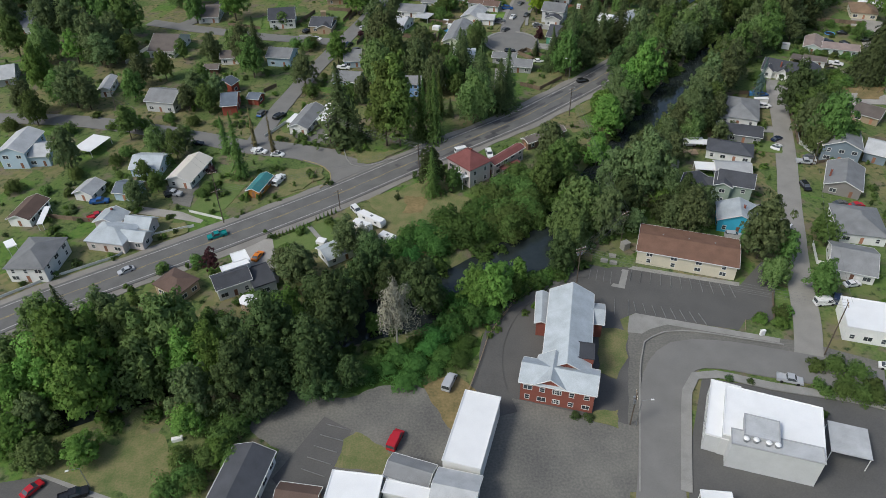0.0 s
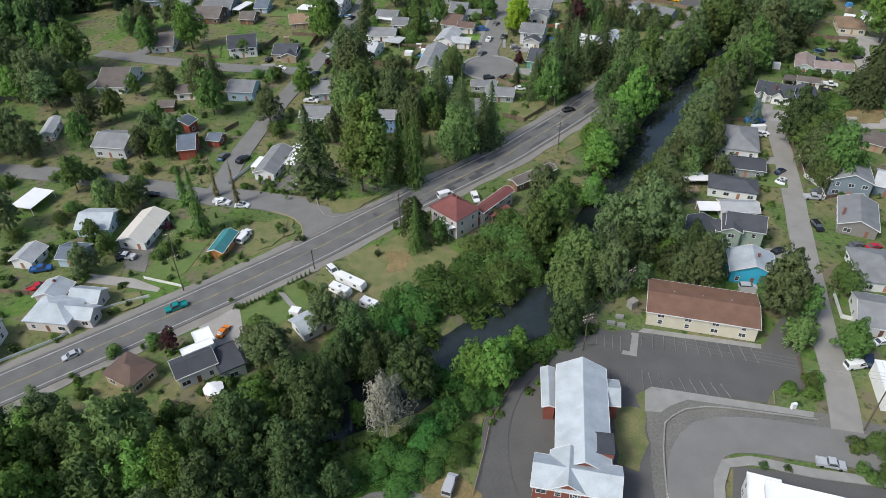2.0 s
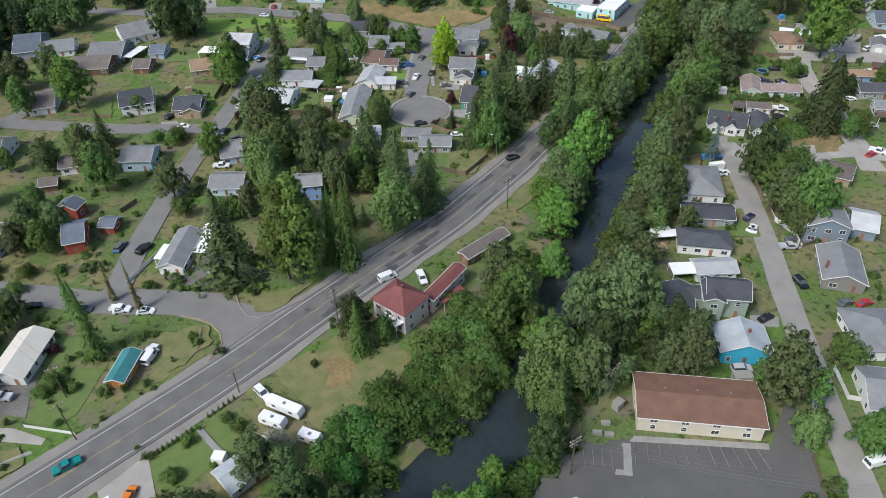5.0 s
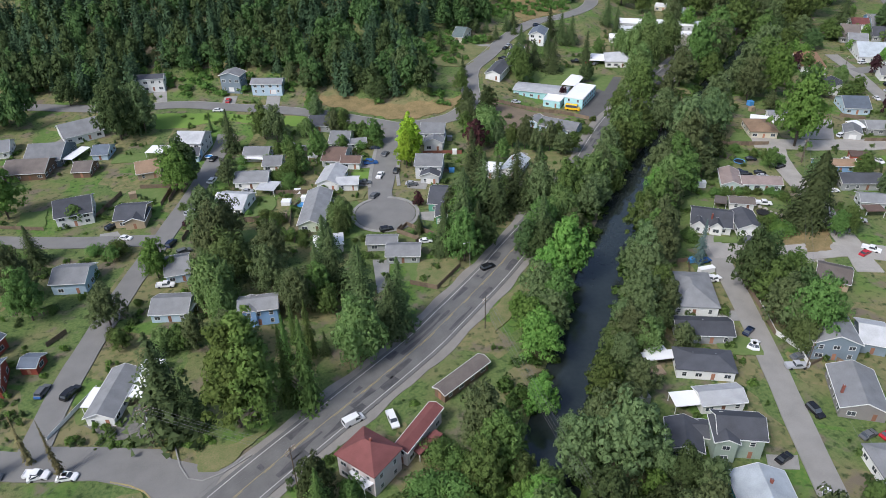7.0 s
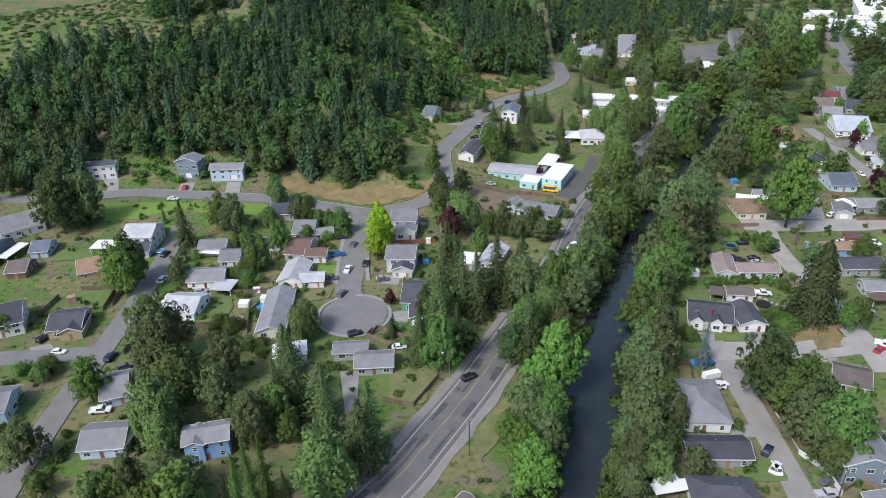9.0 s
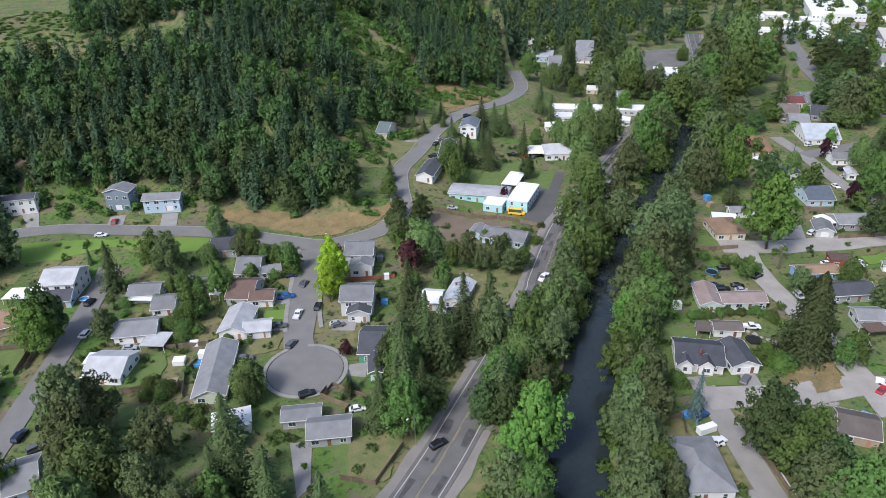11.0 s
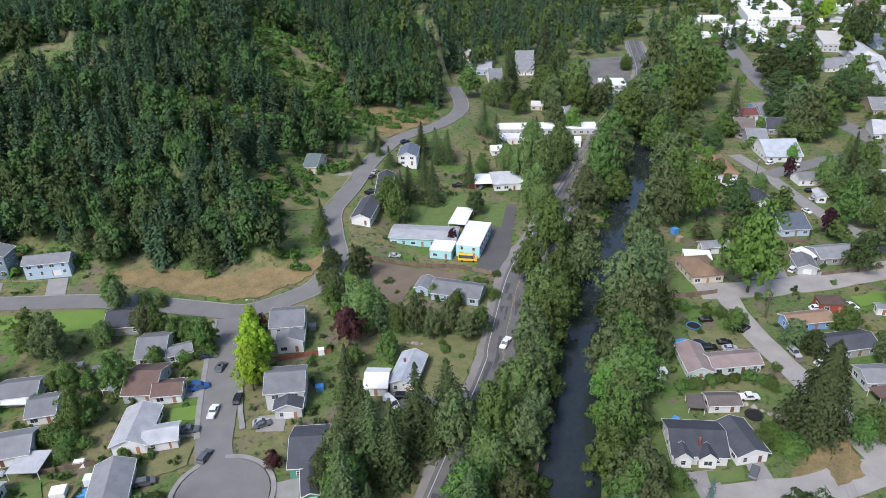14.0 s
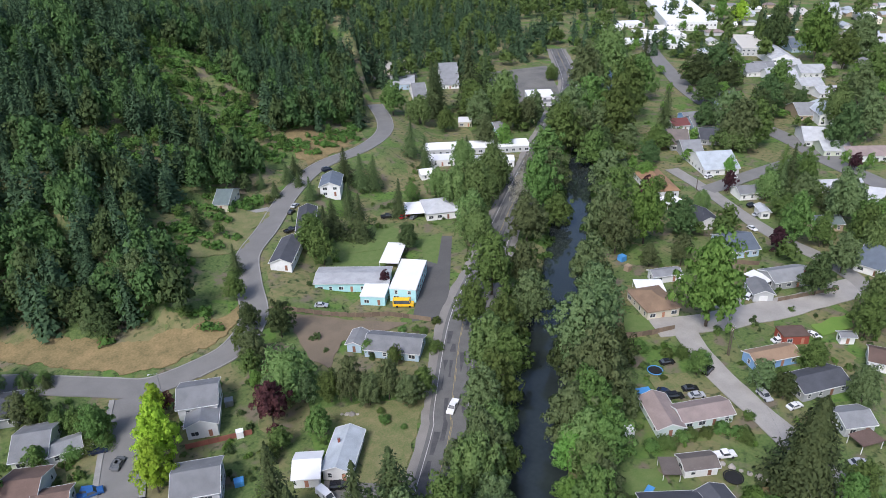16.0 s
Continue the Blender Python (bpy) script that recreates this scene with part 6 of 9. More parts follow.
house(27.6, 346.9, 7.5, 6.8, -20, "ab", 3.1, "brown", "white", to=h)
canopy(14.5, 357.6, 3.9, 8.1, -35, 2.5, "white", "white metal patio roof beside a house", "patio_cover")
h = house(26.6, 369.8, 8.1, 13.1, -20, "ab", 3.2, "grey", "pale green")
house(32.3, 364.5, 7.6, 5.2, -4, "ab", 3, "grey", "white", to=h)
h = house(20.5, 389.3, 10.7, 11.2, -21, "ab", 3.1, "dark grey", "grey")
h = house(65.4, 361, 9.8, 10.9, -21, "ab", 6, "grey", "white", vents=4)
house(64.3, 354.8, 7.7, 9.5, -21, "bc", 4.3, "grey", "white", sides='f', to=h)
h = house(56.5, 331.1, 10.1, 10.9, -21, "ab", 6, "grey", "light grey", vents=4)
house(55.5, 325.4, 7, 7.7, -22, "bc", 3.7, "dark grey", "light grey", sides='f', garage=0, to=h)
h = house(55.1, 305.8, 8.3, 13.8, -23, "ab", 3.7, "dark grey", "green", vents=3)
house(51.8, 295.3, 3.4, 8.5, -15, "bc", 3.3, "dark grey", "green", sides='f', garage=0, to=h)
h = house(33.8, 274.4, 10.5, 7.5, -15, "ab", 3.2, "grey", "grey")
h = house(28.4, 282.6, 9.6, 5.4, -15, "ab", 3.1, "grey", "grey")
h = house(11.1, 286.9, 9.2, 6.6, -5, "hip", 3.3, "white", "white")
h = house(-32.6, 388.9, 4.5, 8.2, -16, "ab", 3.5, "light grey", "white")
h = house(-9, 366.4, 10.1, 8.4, -17, "ab", 3.3, "grey", "white")
canopy(-9.7, 361.6, 10.5, 4.1, -26, 2.6, "white", "white porch roof along a house", "porch_roof")
h = house(-3.1, 355.4, 7, 9.3, -14, "ab", 3.1, "grey", "white")
canopy(-6.5, 334, 7.7, 7.5, -25, 2.5, "light grey", "pale flat patio roof", "patio_cover")
h = house(79.7, 323, 5.9, 8.1, -30, "ab", 3.3, "white", "white")
house(89, 322.8, 6.8, 14, -40, "bc", 3.3, "pale blue-grey", "white", chimney=(-0.2, 0.1), to=h)
h = house(129.9, 398.3, 25.6, 11.3, -35, "ab", 3.7, "light grey", "aqua", rise=0.9, name='school', label='long pale aqua single-storey school building', category='building')
house(131, 384.7, 8.3, 8, -40, "flat", 3.3, "white", "aqua", to=h)
house(144.8, 385.4, 9, 20.8, -42, "flat", 4.8, "white", "aqua", name='school_hall', label='white-roofed hall of an aqua school', category='building', to=h)
canopy(150.2, 405.9, 7.2, 16.4, -41, 3, "white", "large white flat shelter roof on posts", "shelter")
h = house(113.7, 363.9, 4.4, 7.4, -44, "bc", 3.1, "grey", "pale blue")
house(121.9, 355.1, 16.5, 9.5, -44, "ab", 3.1, "grey", "pale blue", vents=5, to=h)
h = house(306.3, 680.3, 21.5, 33.5, -17, "flat", 4.7, "cream", "cream", sides='f', door=False, category='building')
h = house(287.4, 633, 17.5, 26.6, -31, "flat", 3.5, "light grey", "pale blue", sides='f', door=False, category='building')
h = house(319.9, 623.2, 12.5, 47.6, -30, "ab", 3.1, "grey", "white", sides='f')
h = house(278.5, 597, 8.7, 31.4, -25, "ab", 3.5, "grey", "white", sides='f')
h = house(315.6, 567, 6.5, 25, -27, "ab", 3.5, "grey", "white", sides='f')
h = house(268.7, 528.2, 7.7, 10, -35, "flat", 2.9, "white", "cream", sides='f')
h = house(276, 506.4, 5.5, 14.2, -20, "ab", 2.9, "grey", "pale blue", sides='f')
h = house(-82.7, 196.6, 8, 14.6, -13, "bc", 3.2, "cream", "white")
h = house(-97.3, 201.8, 9.6, 9.9, -5, "ab", 3.3, "pale blue-grey", "pale blue")
h = house(-99.2, 186.2, 6.5, 6.9, -11, "ab", 3.3, "slate blue", "pale blue")
h = house(-112, 186.8, 6.2, 7.1, -14, "bc", 3, "light grey", "white")
canopy(-122.2, 215.9, 7.5, 10.6, -19, 2.7, "white", "white flat carport roof on posts", "carport")
h = house(-143.8, 211.2, 9, 14.2, -1, "bc", 6.5, "light grey", "pale blue")
house(-136.4, 210, 7.3, 9.6, 0, "ab", 4.3, "light grey", "pale blue", to=h)
h = house(-126.4, 175.8, 6.7, 10.9, -6, "bc", 3, "brown", "white")
canopy(-120.4, 172.6, 1.8, 9.5, 10, 2.5, "white", "long white metal awning roof", "carport")
h = house(-95.2, 161.6, 11.5, 9.5, -12, "hip", 3.5, "pale blue-grey", "pinkish white", label="pale house with several hipped and gabled blue-grey roofs", sides="fl")
house(-88.9, 166.8, 7.5, 5.2, -12, "ab", 3.5, "pale blue-grey", "pinkish white", rise=1.7, sides="fr", door=False, to=h)
house(-88.4, 160.2, 6.8, 4.6, -12, "ab", 3.5, "pale blue-grey", "pinkish white", rise=1.5, sides="fr", door=False, to=h)
house(-98.6, 169.6, 7.5, 6, -12, "bc", 3.5, "pale blue-grey", "pinkish white", sides='', chimney=(0.0, 0.2), to=h)
h = house(-112.1, 151, 10.5, 13.3, -3, "hip", 5, "grey", "white")
canopy(-123.5, 158.1, 2.6, 4.1, 41, 3, "white", "white metal carport roof on posts", "carport")
h = house(-57.9, 187.3, 3.9, 9.4, -16, "bc", 2.9, "teal", "orange", name='workshop', label='orange wooden workshop with a teal metal roof', category='shed')
h = house(-48.8, 231, 6.8, 16.8, -15, "bc", 3.2, "grey", "white")
canopy(-42, 235, 5.8, 13.9, -18, 2.6, "white", "white flat carport roof on posts", "carport")
canopy(-53.9, 231.3, 2.6, 6.8, -18, 2.4, "white", "white lean-to roof beside a house", "carport")
h = house(9, 192.1, 10.5, 8.9, -50, "hip", 6.7, "red", "pinkish white", rise=3.4, chimney=(0.05, 0.05))
house(21.3, 197.7, 3.1, 14.8, -45, "bc", 5, "red", "pinkish white", to=h)
canopy(22.6, 194.7, 2.4, 7.8, -56, 2.6, "red", "low veranda with a red roof", "veranda_roof")
canopy(6.7, 187.7, 6, 2.9, -67, 4.2, "white", "white flat balcony roof of a house", "balcony")
h = house(-28.6, 153.4, 11.5, 6.4, 34, "ab", 2.9, "pale blue-grey", "white", label="low white house with a pale roof under tall trees")
h = house(-56.0, 139.4, 8.8, 6.0, 28, "ab", 4.3, "dark grey", "white", rise=1.4, sides="fl", dense=1.3, label="white house with a dark roof and a white flat roof behind")
house(-55.6, 143.2, 7.2, 2.2, 28, "flat", 5.0, "white", "white", sides="", door=False, to=h)
house(-55.0, 146.8, 4.0, 5.0, 28, "flat", 4.8, "white", "white", sides="b", door=False, to=h)
house(-48.7, 140.9, 5.8, 8.6, 28, "flat", 3.3, "dark grey", "light grey", sides="f", door=False, to=h)
h = house(-70.6, 139.1, 8.8, 7, -32, "hip", 3.5, "brown", "tan")
h = house(-199.3, 338.8, 12.4, 20.5, 5, "ab", 3.5, "grey", "white")
h = house(-180.9, 277.2, 6.6, 14.2, 19, "ab", 3.5, "light grey", "grey")
h = house(-105.5, 248.9, 11.5, 11.3, -13, "ab", 4.6, "grey", "light grey")
h = house(-133.8, 263.6, 3.8, 11.8, 5, "bc", 3.7, "light grey", "white")
h = house(-121.1, 305.1, 11.4, 19, -6, "ab", 3.5, "grey-brown", "white")
h = house(-112.2, 345, 9.5, 15.6, 3, "ab", 3.3, "grey-brown", "light grey")
h = house(-132.5, 408.5, 11, 21.2, 2, "ab", 4.3, "slate blue", "slate")
h = house(-119.5, 404.5, 13.7, 13, 4, "ab", 3.3, "grey", "white")
h = house(-95.6, 279.6, 5.4, 5.2, 0, "ab", 2.6, "grey-brown", "brown", name='garden_shed', label='weathered low garden shed', category='shed', sides='f')
h = house(-40.9, 78.9, 8.3, 14.2, -12, "bc", 3.7, "dark grey", "white", sides='r')
h = house(-18.2, 75.1, 9.9, 7.4, -9, "flat", 4.8, "white", "white")
h = house(-8.1, 74.9, 8.6, 2.7, -15, "flat", 4.6, "white", "white")
h = house(-7.5, 79.7, 8.5, 4.7, -20, "ab", 4.3, "grey", "grey")
h = house(-29.1, 75.6, 7.7, 3.8, -10, "ab", 3.3, "brown", "brown")
h = house(5.1, 88, 7.6, 17.9, -17, "flat", 6, "white", "white", sides='', name='warehouse', label='long narrow white-roofed warehouse', category='building')
h = house(1.1, 73.7, 7.9, 8.9, -15, "ab", 5.4, "light grey", "light grey", sides='')
h = house(49.8, 71.8, 5.5, 2.2, -7, "flat", 4.8, "white", "white")
h = house(36, 213.4, 3.5, 16, -59, "bc", 3.2, "grey-brown", "brown")
h = house(207.3, 287.5, 14.1, 5.9, -19, "ab", 3.2, "tan", "sky blue")
h = house(222.2, 290.4, 7.8, 5.4, -31, "flat", 2.9, "brown", "red")
h = house(206.5, 273.6, 14.5, 8.3, -17, "ab", 3.3, "dark grey", "grey")
h = house(199.6, 259.9, 7.8, 7.2, -26, "ab", 3.3, "grey", "light grey")
canopy(195.5, 254, 6.6, 4.6, -16, 2.7, "brown", "brown porch roof on white posts", "porch_roof")
h = house(231.2, 268.7, 7, 8.2, -59, "ab", 3.3, "brown", "white")
h = house(234, 280.6, 4, 2.8, -37, "ab", 2.9, "grey", "white")
h = house(289.1, 300.2, 9.3, 20.4, -80, "ab", 3.3, "slate blue", "white")
h = house(155.1, 224.9, 8.7, 9.4, -42, "ab", 3.2, "grey-brown", "tan")

# ---- far town ----
house(719.2, 705.6, 14, 9.3, -38, "hip", 3.2, "light grey", "tan", sides="", label="small distant house with a pale roof among trees")
house(742, 697.9, 13.4, 9.7, -45, "ab", 3.2, "grey", "cream", sides="", label="small distant house with a pale roof among trees")
house(742.2, 669.4, 14.7, 9.3, -38, "ab", 3.2, "white", "white", sides="", label="small distant house with a pale roof among trees")
house(776.7, 674, 13.4, 9.4, -45, "hip", 3.2, "pinkish brown", "tan", sides="", label="small distant house with a pale roof among trees")
house(778.7, 647.4, 11.7, 8.7, -38, "ab", 3.2, "pinkish brown", "cream", sides="", label="small distant house with a pale roof among trees")
house(798.8, 616.2, 15.2, 9.1, -45, "hip", 3.2, "grey", "light grey", sides="", label="small distant house with a pale roof among trees")
house(809.6, 602.9, 16, 9.3, 52, "hip", 3.2, "pale blue-grey", "white", sides="", label="small distant house with a pale roof among trees")
house(844.1, 601.2, 13.9, 8.6, -38, "ab", 3.2, "pinkish brown", "white", sides="", label="small distant house with a pale roof among trees")
house(859.3, 593.1, 11.1, 8.9, -45, "ab", 3.2, "light grey", "white", sides="", label="small distant house with a pale roof among trees")
house(676.4, 670.6, 15.6, 8.6, 52, "ab", 3.2, "pale blue-grey", "white", sides="", label="small distant house with a pale roof among trees")
house(710.5, 654.2, 14.1, 8.3, -38, "ab", 3.2, "pale blue-grey", "light grey", sides="", label="small distant house with a pale roof among trees")
house(713.8, 624, 13.3, 9, -38, "hip", 3.2, "white", "light grey", sides="", label="small distant house with a pale roof among trees")
house(785.9, 591.1, 13.9, 8, 52, "ab", 3.2, "pale blue-grey", "tan", sides="", label="small distant house with a pale roof among trees")
house(805.2, 562.5, 13.9, 9.9, -38, "ab", 3.2, "pale blue-grey", "tan", sides="", label="small distant house with a pale roof among trees")
house(644.1, 626.1, 12.3, 9.6, -38, "ab", 3.2, "white", "cream", sides="", label="small distant house with a pale roof among trees")
house(669.1, 621.6, 12.2, 8.4, -45, "hip", 3.2, "light grey", "white", sides="", label="small distant house with a pale roof among trees")
house(668.5, 597.6, 12.1, 9.6, 52, "ab", 3.2, "pale blue-grey", "cream", sides="", label="small distant house with a pale roof among trees")
house(719.4, 556.1, 15, 8.7, 52, "ab", 3.2, "pale blue-grey", "light grey", sides="", label="small distant house with a pale roof among trees")
house(736.8, 546, 13.8, 8.1, -45, "ab", 3.2, "grey", "white", sides="", label="small distant house with a pale roof among trees")
house(603, 611.2, 15.9, 9.4, -38, "hip", 3.2, "pinkish brown", "light grey", sides="", label="small distant house with a pale roof among trees")
house(622.8, 583.2, 11.6, 8.5, -38, "hip", 3.2, "white", "cream", sides="", label="small distant house with a pale roof among trees")
house(661.6, 573.9, 11.9, 8.6, -38, "hip", 3.2, "white", "tan", sides="", label="small distant house with a pale roof among trees")
house(664, 543.3, 15.1, 8.1, 52, "ab", 3.2, "light grey", "white", sides="", label="small distant house with a pale roof among trees")
house(695.7, 519.9, 11, 9.3, -45, "ab", 3.2, "pale blue-grey", "cream", sides="", label="small distant house with a pale roof among trees")
house(568.1, 586.4, 11, 8.1, 52, "ab", 3.2, "light grey", "white", sides="", label="small distant house with a pale roof among trees")
house(600.9, 567.9, 12.6, 8.6, -30, "ab", 3.2, "pinkish brown", "light grey", sides="", label="small distant house with a pale roof among trees")
house(620.5, 549.7, 14.6, 8.8, -38, "hip", 3.2, "grey", "white", sides="", label="small distant house with a pale roof among trees")
house(641.8, 524.3, 14.1, 8.9, -30, "hip", 3.2, "pinkish brown", "light grey", sides="", label="small distant house with a pale roof among trees")
house(532.5, 562.3, 15.4, 9.9, -30, "hip", 3.2, "pale blue-grey", "white", sides="", label="small distant house with a pale roof among trees")
house(550.5, 553.9, 14.3, 9.8, -45, "hip", 3.2, "light grey", "light grey", sides="", label="small distant house with a pale roof among trees")
house(619.3, 494.8, 14.4, 9.7, -30, "hip", 3.2, "pale blue-grey", "white", sides="", label="small distant house with a pale roof among trees")
house(512.6, 527.2, 12.2, 8.4, 52, "ab", 3.2, "white", "tan", sides="", label="small distant house with a pale roof among trees")
house(562.4, 477.3, 13.8, 9.2, -45, "ab", 3.2, "pinkish brown", "cream", sides="", label="small distant house with a pale roof among trees")
house(584.6, 463.8, 13.9, 9.7, 52, "ab", 3.2, "grey", "cream", sides="", label="small distant house with a pale roof among trees")

# ---- church and office building ----
h = house(29, 115.1, 9.9, 26, -12, "bc", 6.5, "pale blue-grey", "brick", rise=2.8, sides='lr', name='church_hall', label='red brick church hall with a long pale metal roof', category='church', door=False)
house(24.7, 101, 15.9, 6.7, -16, "ab", 6.5, "pale blue-grey", "brick", rise=2.0, sides='flr', dense=1.2, name='church_front', label='red brick church front with two rows of white windows', category='church', door=False, to=h)
house(23.3, 102.1, 6.4, 8.1, -15, "bc", 6.5, "pale blue-grey", "brick", rise=2.2, sides='f', dense=1.2, name='church_gable', label='red brick church gable with white windows', category='church', door=False, to=h)
house(31.1, 106.8, 4, 4.6, -12, "flat", 7.7, "dark grey", "brick", sides='', name='church_tower', label='flat-roofed brick stair tower of a church', category='church', to=h)
house(37.2, 121.6, 2.2, 6.4, -12, "ab", 5, "pale blue-grey", "brick", sides='', name='church_porch', label='brick side porch with pale metal roof', category='church', to=h)
house(23.9, 124.5, 2.2, 10.3, -9, "bc", 4.8, "pale blue-grey", "brick", sides='', name='church_aisle', label='low brick side aisle with pale metal roof', category='church', to=h)
h = house(65.9, 87.4, 18.6, 13.1, -21, "flat", 6.5, "white", "light grey", sides='', name='office_building', label='large white flat-roofed office building with plain walls', category='building', drop=0.6)
house(57.6, 91.7, 5.9, 14.9, -22, "flat", 5, "white", "light grey", sides='l', name='office_wing', label='white flat-roofed wing of an office building', category='building', door=False, to=h)
house(62, 84.4, 6.4, 5.2, -20, "flat", 8.2, "light grey", "light grey", sides='', name='roof_house', label='raised grey roof block on an office building', category='building', to=h)
house(63.9, 80.8, 16.7, 3.6, -18, "flat", 7.4, "light grey", "light grey", sides='', name='office_front', label='raised front of an office building with grey roof', category='building', door=False, to=h)
canopy(80.7, 84.3, 7.5, 7.7, -19, 4, "light grey", "grey drive-through canopy on posts", "canopy")
ring_fan(58.2, 82.2, 7.64)
ring_fan(60, 81.8, 7.64)
ring_fan(62.1, 81, 7.64)
ring_fan(63.7, 80.5, 7.64)

# ---- vehicles ----
vehicle("pickup", "silver", -85.2, 185.5, 164)
vehicle("suv", "black", -85.8, 185.5, 32)
vehicle("van", "white", -52.8, 191.1, 67)
vehicle("car", "white", -62.5, 210.4, 13)
vehicle("car", "white", -56.2, 208.3, -3)
vehicle("car", "grey", -72.3, 212.8, -12)
vehicle("car", "black", -86.1, 217.2, 7)
vehicle("car", "blue", -67.5, 238.8, 74)
vehicle("suv", "black", -60.6, 236.4, 63)
vehicle("pickup", "blue", -107.5, 182, 9)
vehicle("pickup", "red", -105.2, 174, 37)
vehicle("suv", "white", -39.2, 222, 72)
vehicle("car", "silver", -87.4, 147.5, -145)
vehicle("pickup", "teal", -65.9, 162.5, -155)
vehicle("car", "orange", -52.1, 152.5, 71)
vehicle("car", "red", -82.9, 79.9, 56)
vehicle("pickup", "black", -74, 78.4, 22)
vehicle("van", "red", -11, 89.4, 69)
vehicle("van", "silver", 0.7, 104.8, 68)
vehicle("van", "white", 96.3, 128, 5)
vehicle("car", "white", 106.5, 134.7, 10)
vehicle("suv", "navy", 99.9, 129.2, 58)
vehicle("pickup", "silver", 77.3, 103.1, -18)
vehicle("car", "white", 101.3, 106, -24)
vehicle("car", "white", 114.7, 205.1, 62)
vehicle("car", "white", 99.8, 159.7, 56)
vehicle("car", "black", 97.7, 170.5, 17)
vehicle("suv", "black", 113.7, 180.5, -88)
vehicle("car", "grey", 120.3, 171.1, 11)
vehicle("car", "red", 124.7, 169.9, 9)
vehicle("suv", "blue", 124, 244.2, 8)
vehicle("pickup", "white", 121, 234.6, 8)
vehicle("car", "black", 82.5, 172.7, -16)
vehicle("suv", "silver", 83, 156.5, -11)
vehicle("suv", "grey", -67.2, 239.2, 68)
vehicle("pickup", "black", -60.1, 236.3, 55)
vehicle("pickup", "white", -62.8, 210.7, -18)
vehicle("car", "white", -56, 208.5, -21)
vehicle("pickup", "white", -53.1, 192.5, 65)
vehicle("van", "white", 7.5, 207.6, 21)
vehicle("pickup", "white", 16.5, 205.3, -84)
vehicle("suv", "white", -39.5, 220.7, 64)
vehicle("suv", "white", -26, 173.5, -57)
vehicle("suv", "silver", -34.9, 324.5, 49)
vehicle("suv", "navy", -40.3, 304.3, 63)
vehicle("car", "white", -55.8, 312.5, -23)
vehicle("suv", "black", -61.5, 321.8, 48)
vehicle("pickup", "white", -40.3, 279.1, -11)
vehicle("car", "white", -27.8, 348.9, 51)
vehicle("pickup", "white", 36.7, 333.5, 63)
vehicle("suv", "black", 43.7, 335.7, 66)
vehicle("suv", "grey", 31.8, 317.6, 49)
vehicle("suv", "black", 31.5, 292.2, 6)
vehicle("car", "grey", 47.3, 322.3, -1)
vehicle("pickup", "blue", 35.1, 346, -4)
vehicle("car", "white", 42.7, 281.1, -7)
vehicle("suv", "grey", -35.7, 297.7, 23)
vehicle("car", "white", -25.5, 418.8, -25)
vehicle("suv", "grey", 17.8, 315.6, -9)
vehicle("car", "grey", 42.2, 353.1, 53)
vehicle("suv", "white", 38.5, 362.6, -19)
vehicle("pickup", "grey", 29.7, 329.3, -21)
vehicle("car", "silver", -14.4, 335.4, -17)
vehicle("suv", "white", -27.4, 349, 67)
vehicle("suv", "black", -27.5, 369.2, 63)
vehicle("car", "navy", 39.2, 360.2, -15)
vehicle("car", "silver", 47.1, 323.3, -16)
vehicle("suv", "red", -20.9, 429.9, 77)
vehicle("car", "white", -25.9, 418.9, -13)
vehicle("pickup", "black", 123.7, 439.2, 10)
vehicle("car", "black", 130.1, 454.3, 43)
vehicle("car", "silver", 133.9, 459.3, 38)
vehicle("suv", "navy", 161, 486.2, 4)
vehicle("suv", "red", 172.6, 436.1, 17)
vehicle("car", "grey", 175.6, 433.1, 27)
vehicle("van", "white", 155.7, 449.8, 42)
vehicle("pickup", "black", 166.9, 440.3, -18)
vehicle("bus", "yellow", 136.6, 375.2, -36)
vehicle("suv", "black", 84, 315, -27)
vehicle("van", "white", 80, 314.1, -77)
vehicle("suv", "white", 38.9, 363.3, -28)
vehicle("car", "navy", 39.1, 361.1, -26)
vehicle("car", "grey", 42.5, 352.4, 55)
vehicle("suv", "blue", 35.3, 346.7, -28)
vehicle("car", "silver", 113.1, 388.9, -34)
vehicle("car", "black", 178.4, 292.1, -27)
vehicle("suv", "black", 172.4, 292.3, -25)
vehicle("car", "silver", 177.6, 289.2, -26)
vehicle("car", "navy", 171.6, 294.9, -66)
vehicle("suv", "silver", 191.9, 278.7, -107)
vehicle("car", "white", 194.7, 271.7, -12)
vehicle("car", "white", 228.8, 287.3, -86)
vehicle("car", "white", 218.1, 291.8, -22)
vehicle("car", "silver", 188.4, 251.4, -31)
vehicle("pickup", "white", 164.7, 270.9, -26)
vehicle("car", "black", 182.6, 303.7, -21)
vehicle("suv", "black", 188.9, 294.4, 13)
vehicle("suv", "white", 232.6, 312.5, 17)
vehicle("car", "white", 282.8, 429.1, -38)
vehicle("car", "white", 278.6, 343.4, -104)
vehicle("suv", "black", 297.9, 356.9, -23)
vehicle("suv", "white", 310.9, 389.2, -2)
vehicle("car", "white", 320.5, 383.1, -105)
vehicle("car", "silver", 291.8, 350.2, -16)
vehicle("suv", "grey", 144.8, 251.2, 30)
vehicle("car", "white", 114.5, 205.3, 30)
vehicle("car", "navy", 116.6, 210.5, 31)
vehicle("pickup", "white", 120.1, 235.2, -25)
vehicle("car", "grey", 122.8, 198, 2)
vehicle("pickup", "silver", 119.8, 195.1, -12)
vehicle("car", "red", 174.9, 233.8, 18)
vehicle("pickup", "white", 178.4, 235.1, -52)
vehicle("suv", "black", 57.9, 260.3, 17)
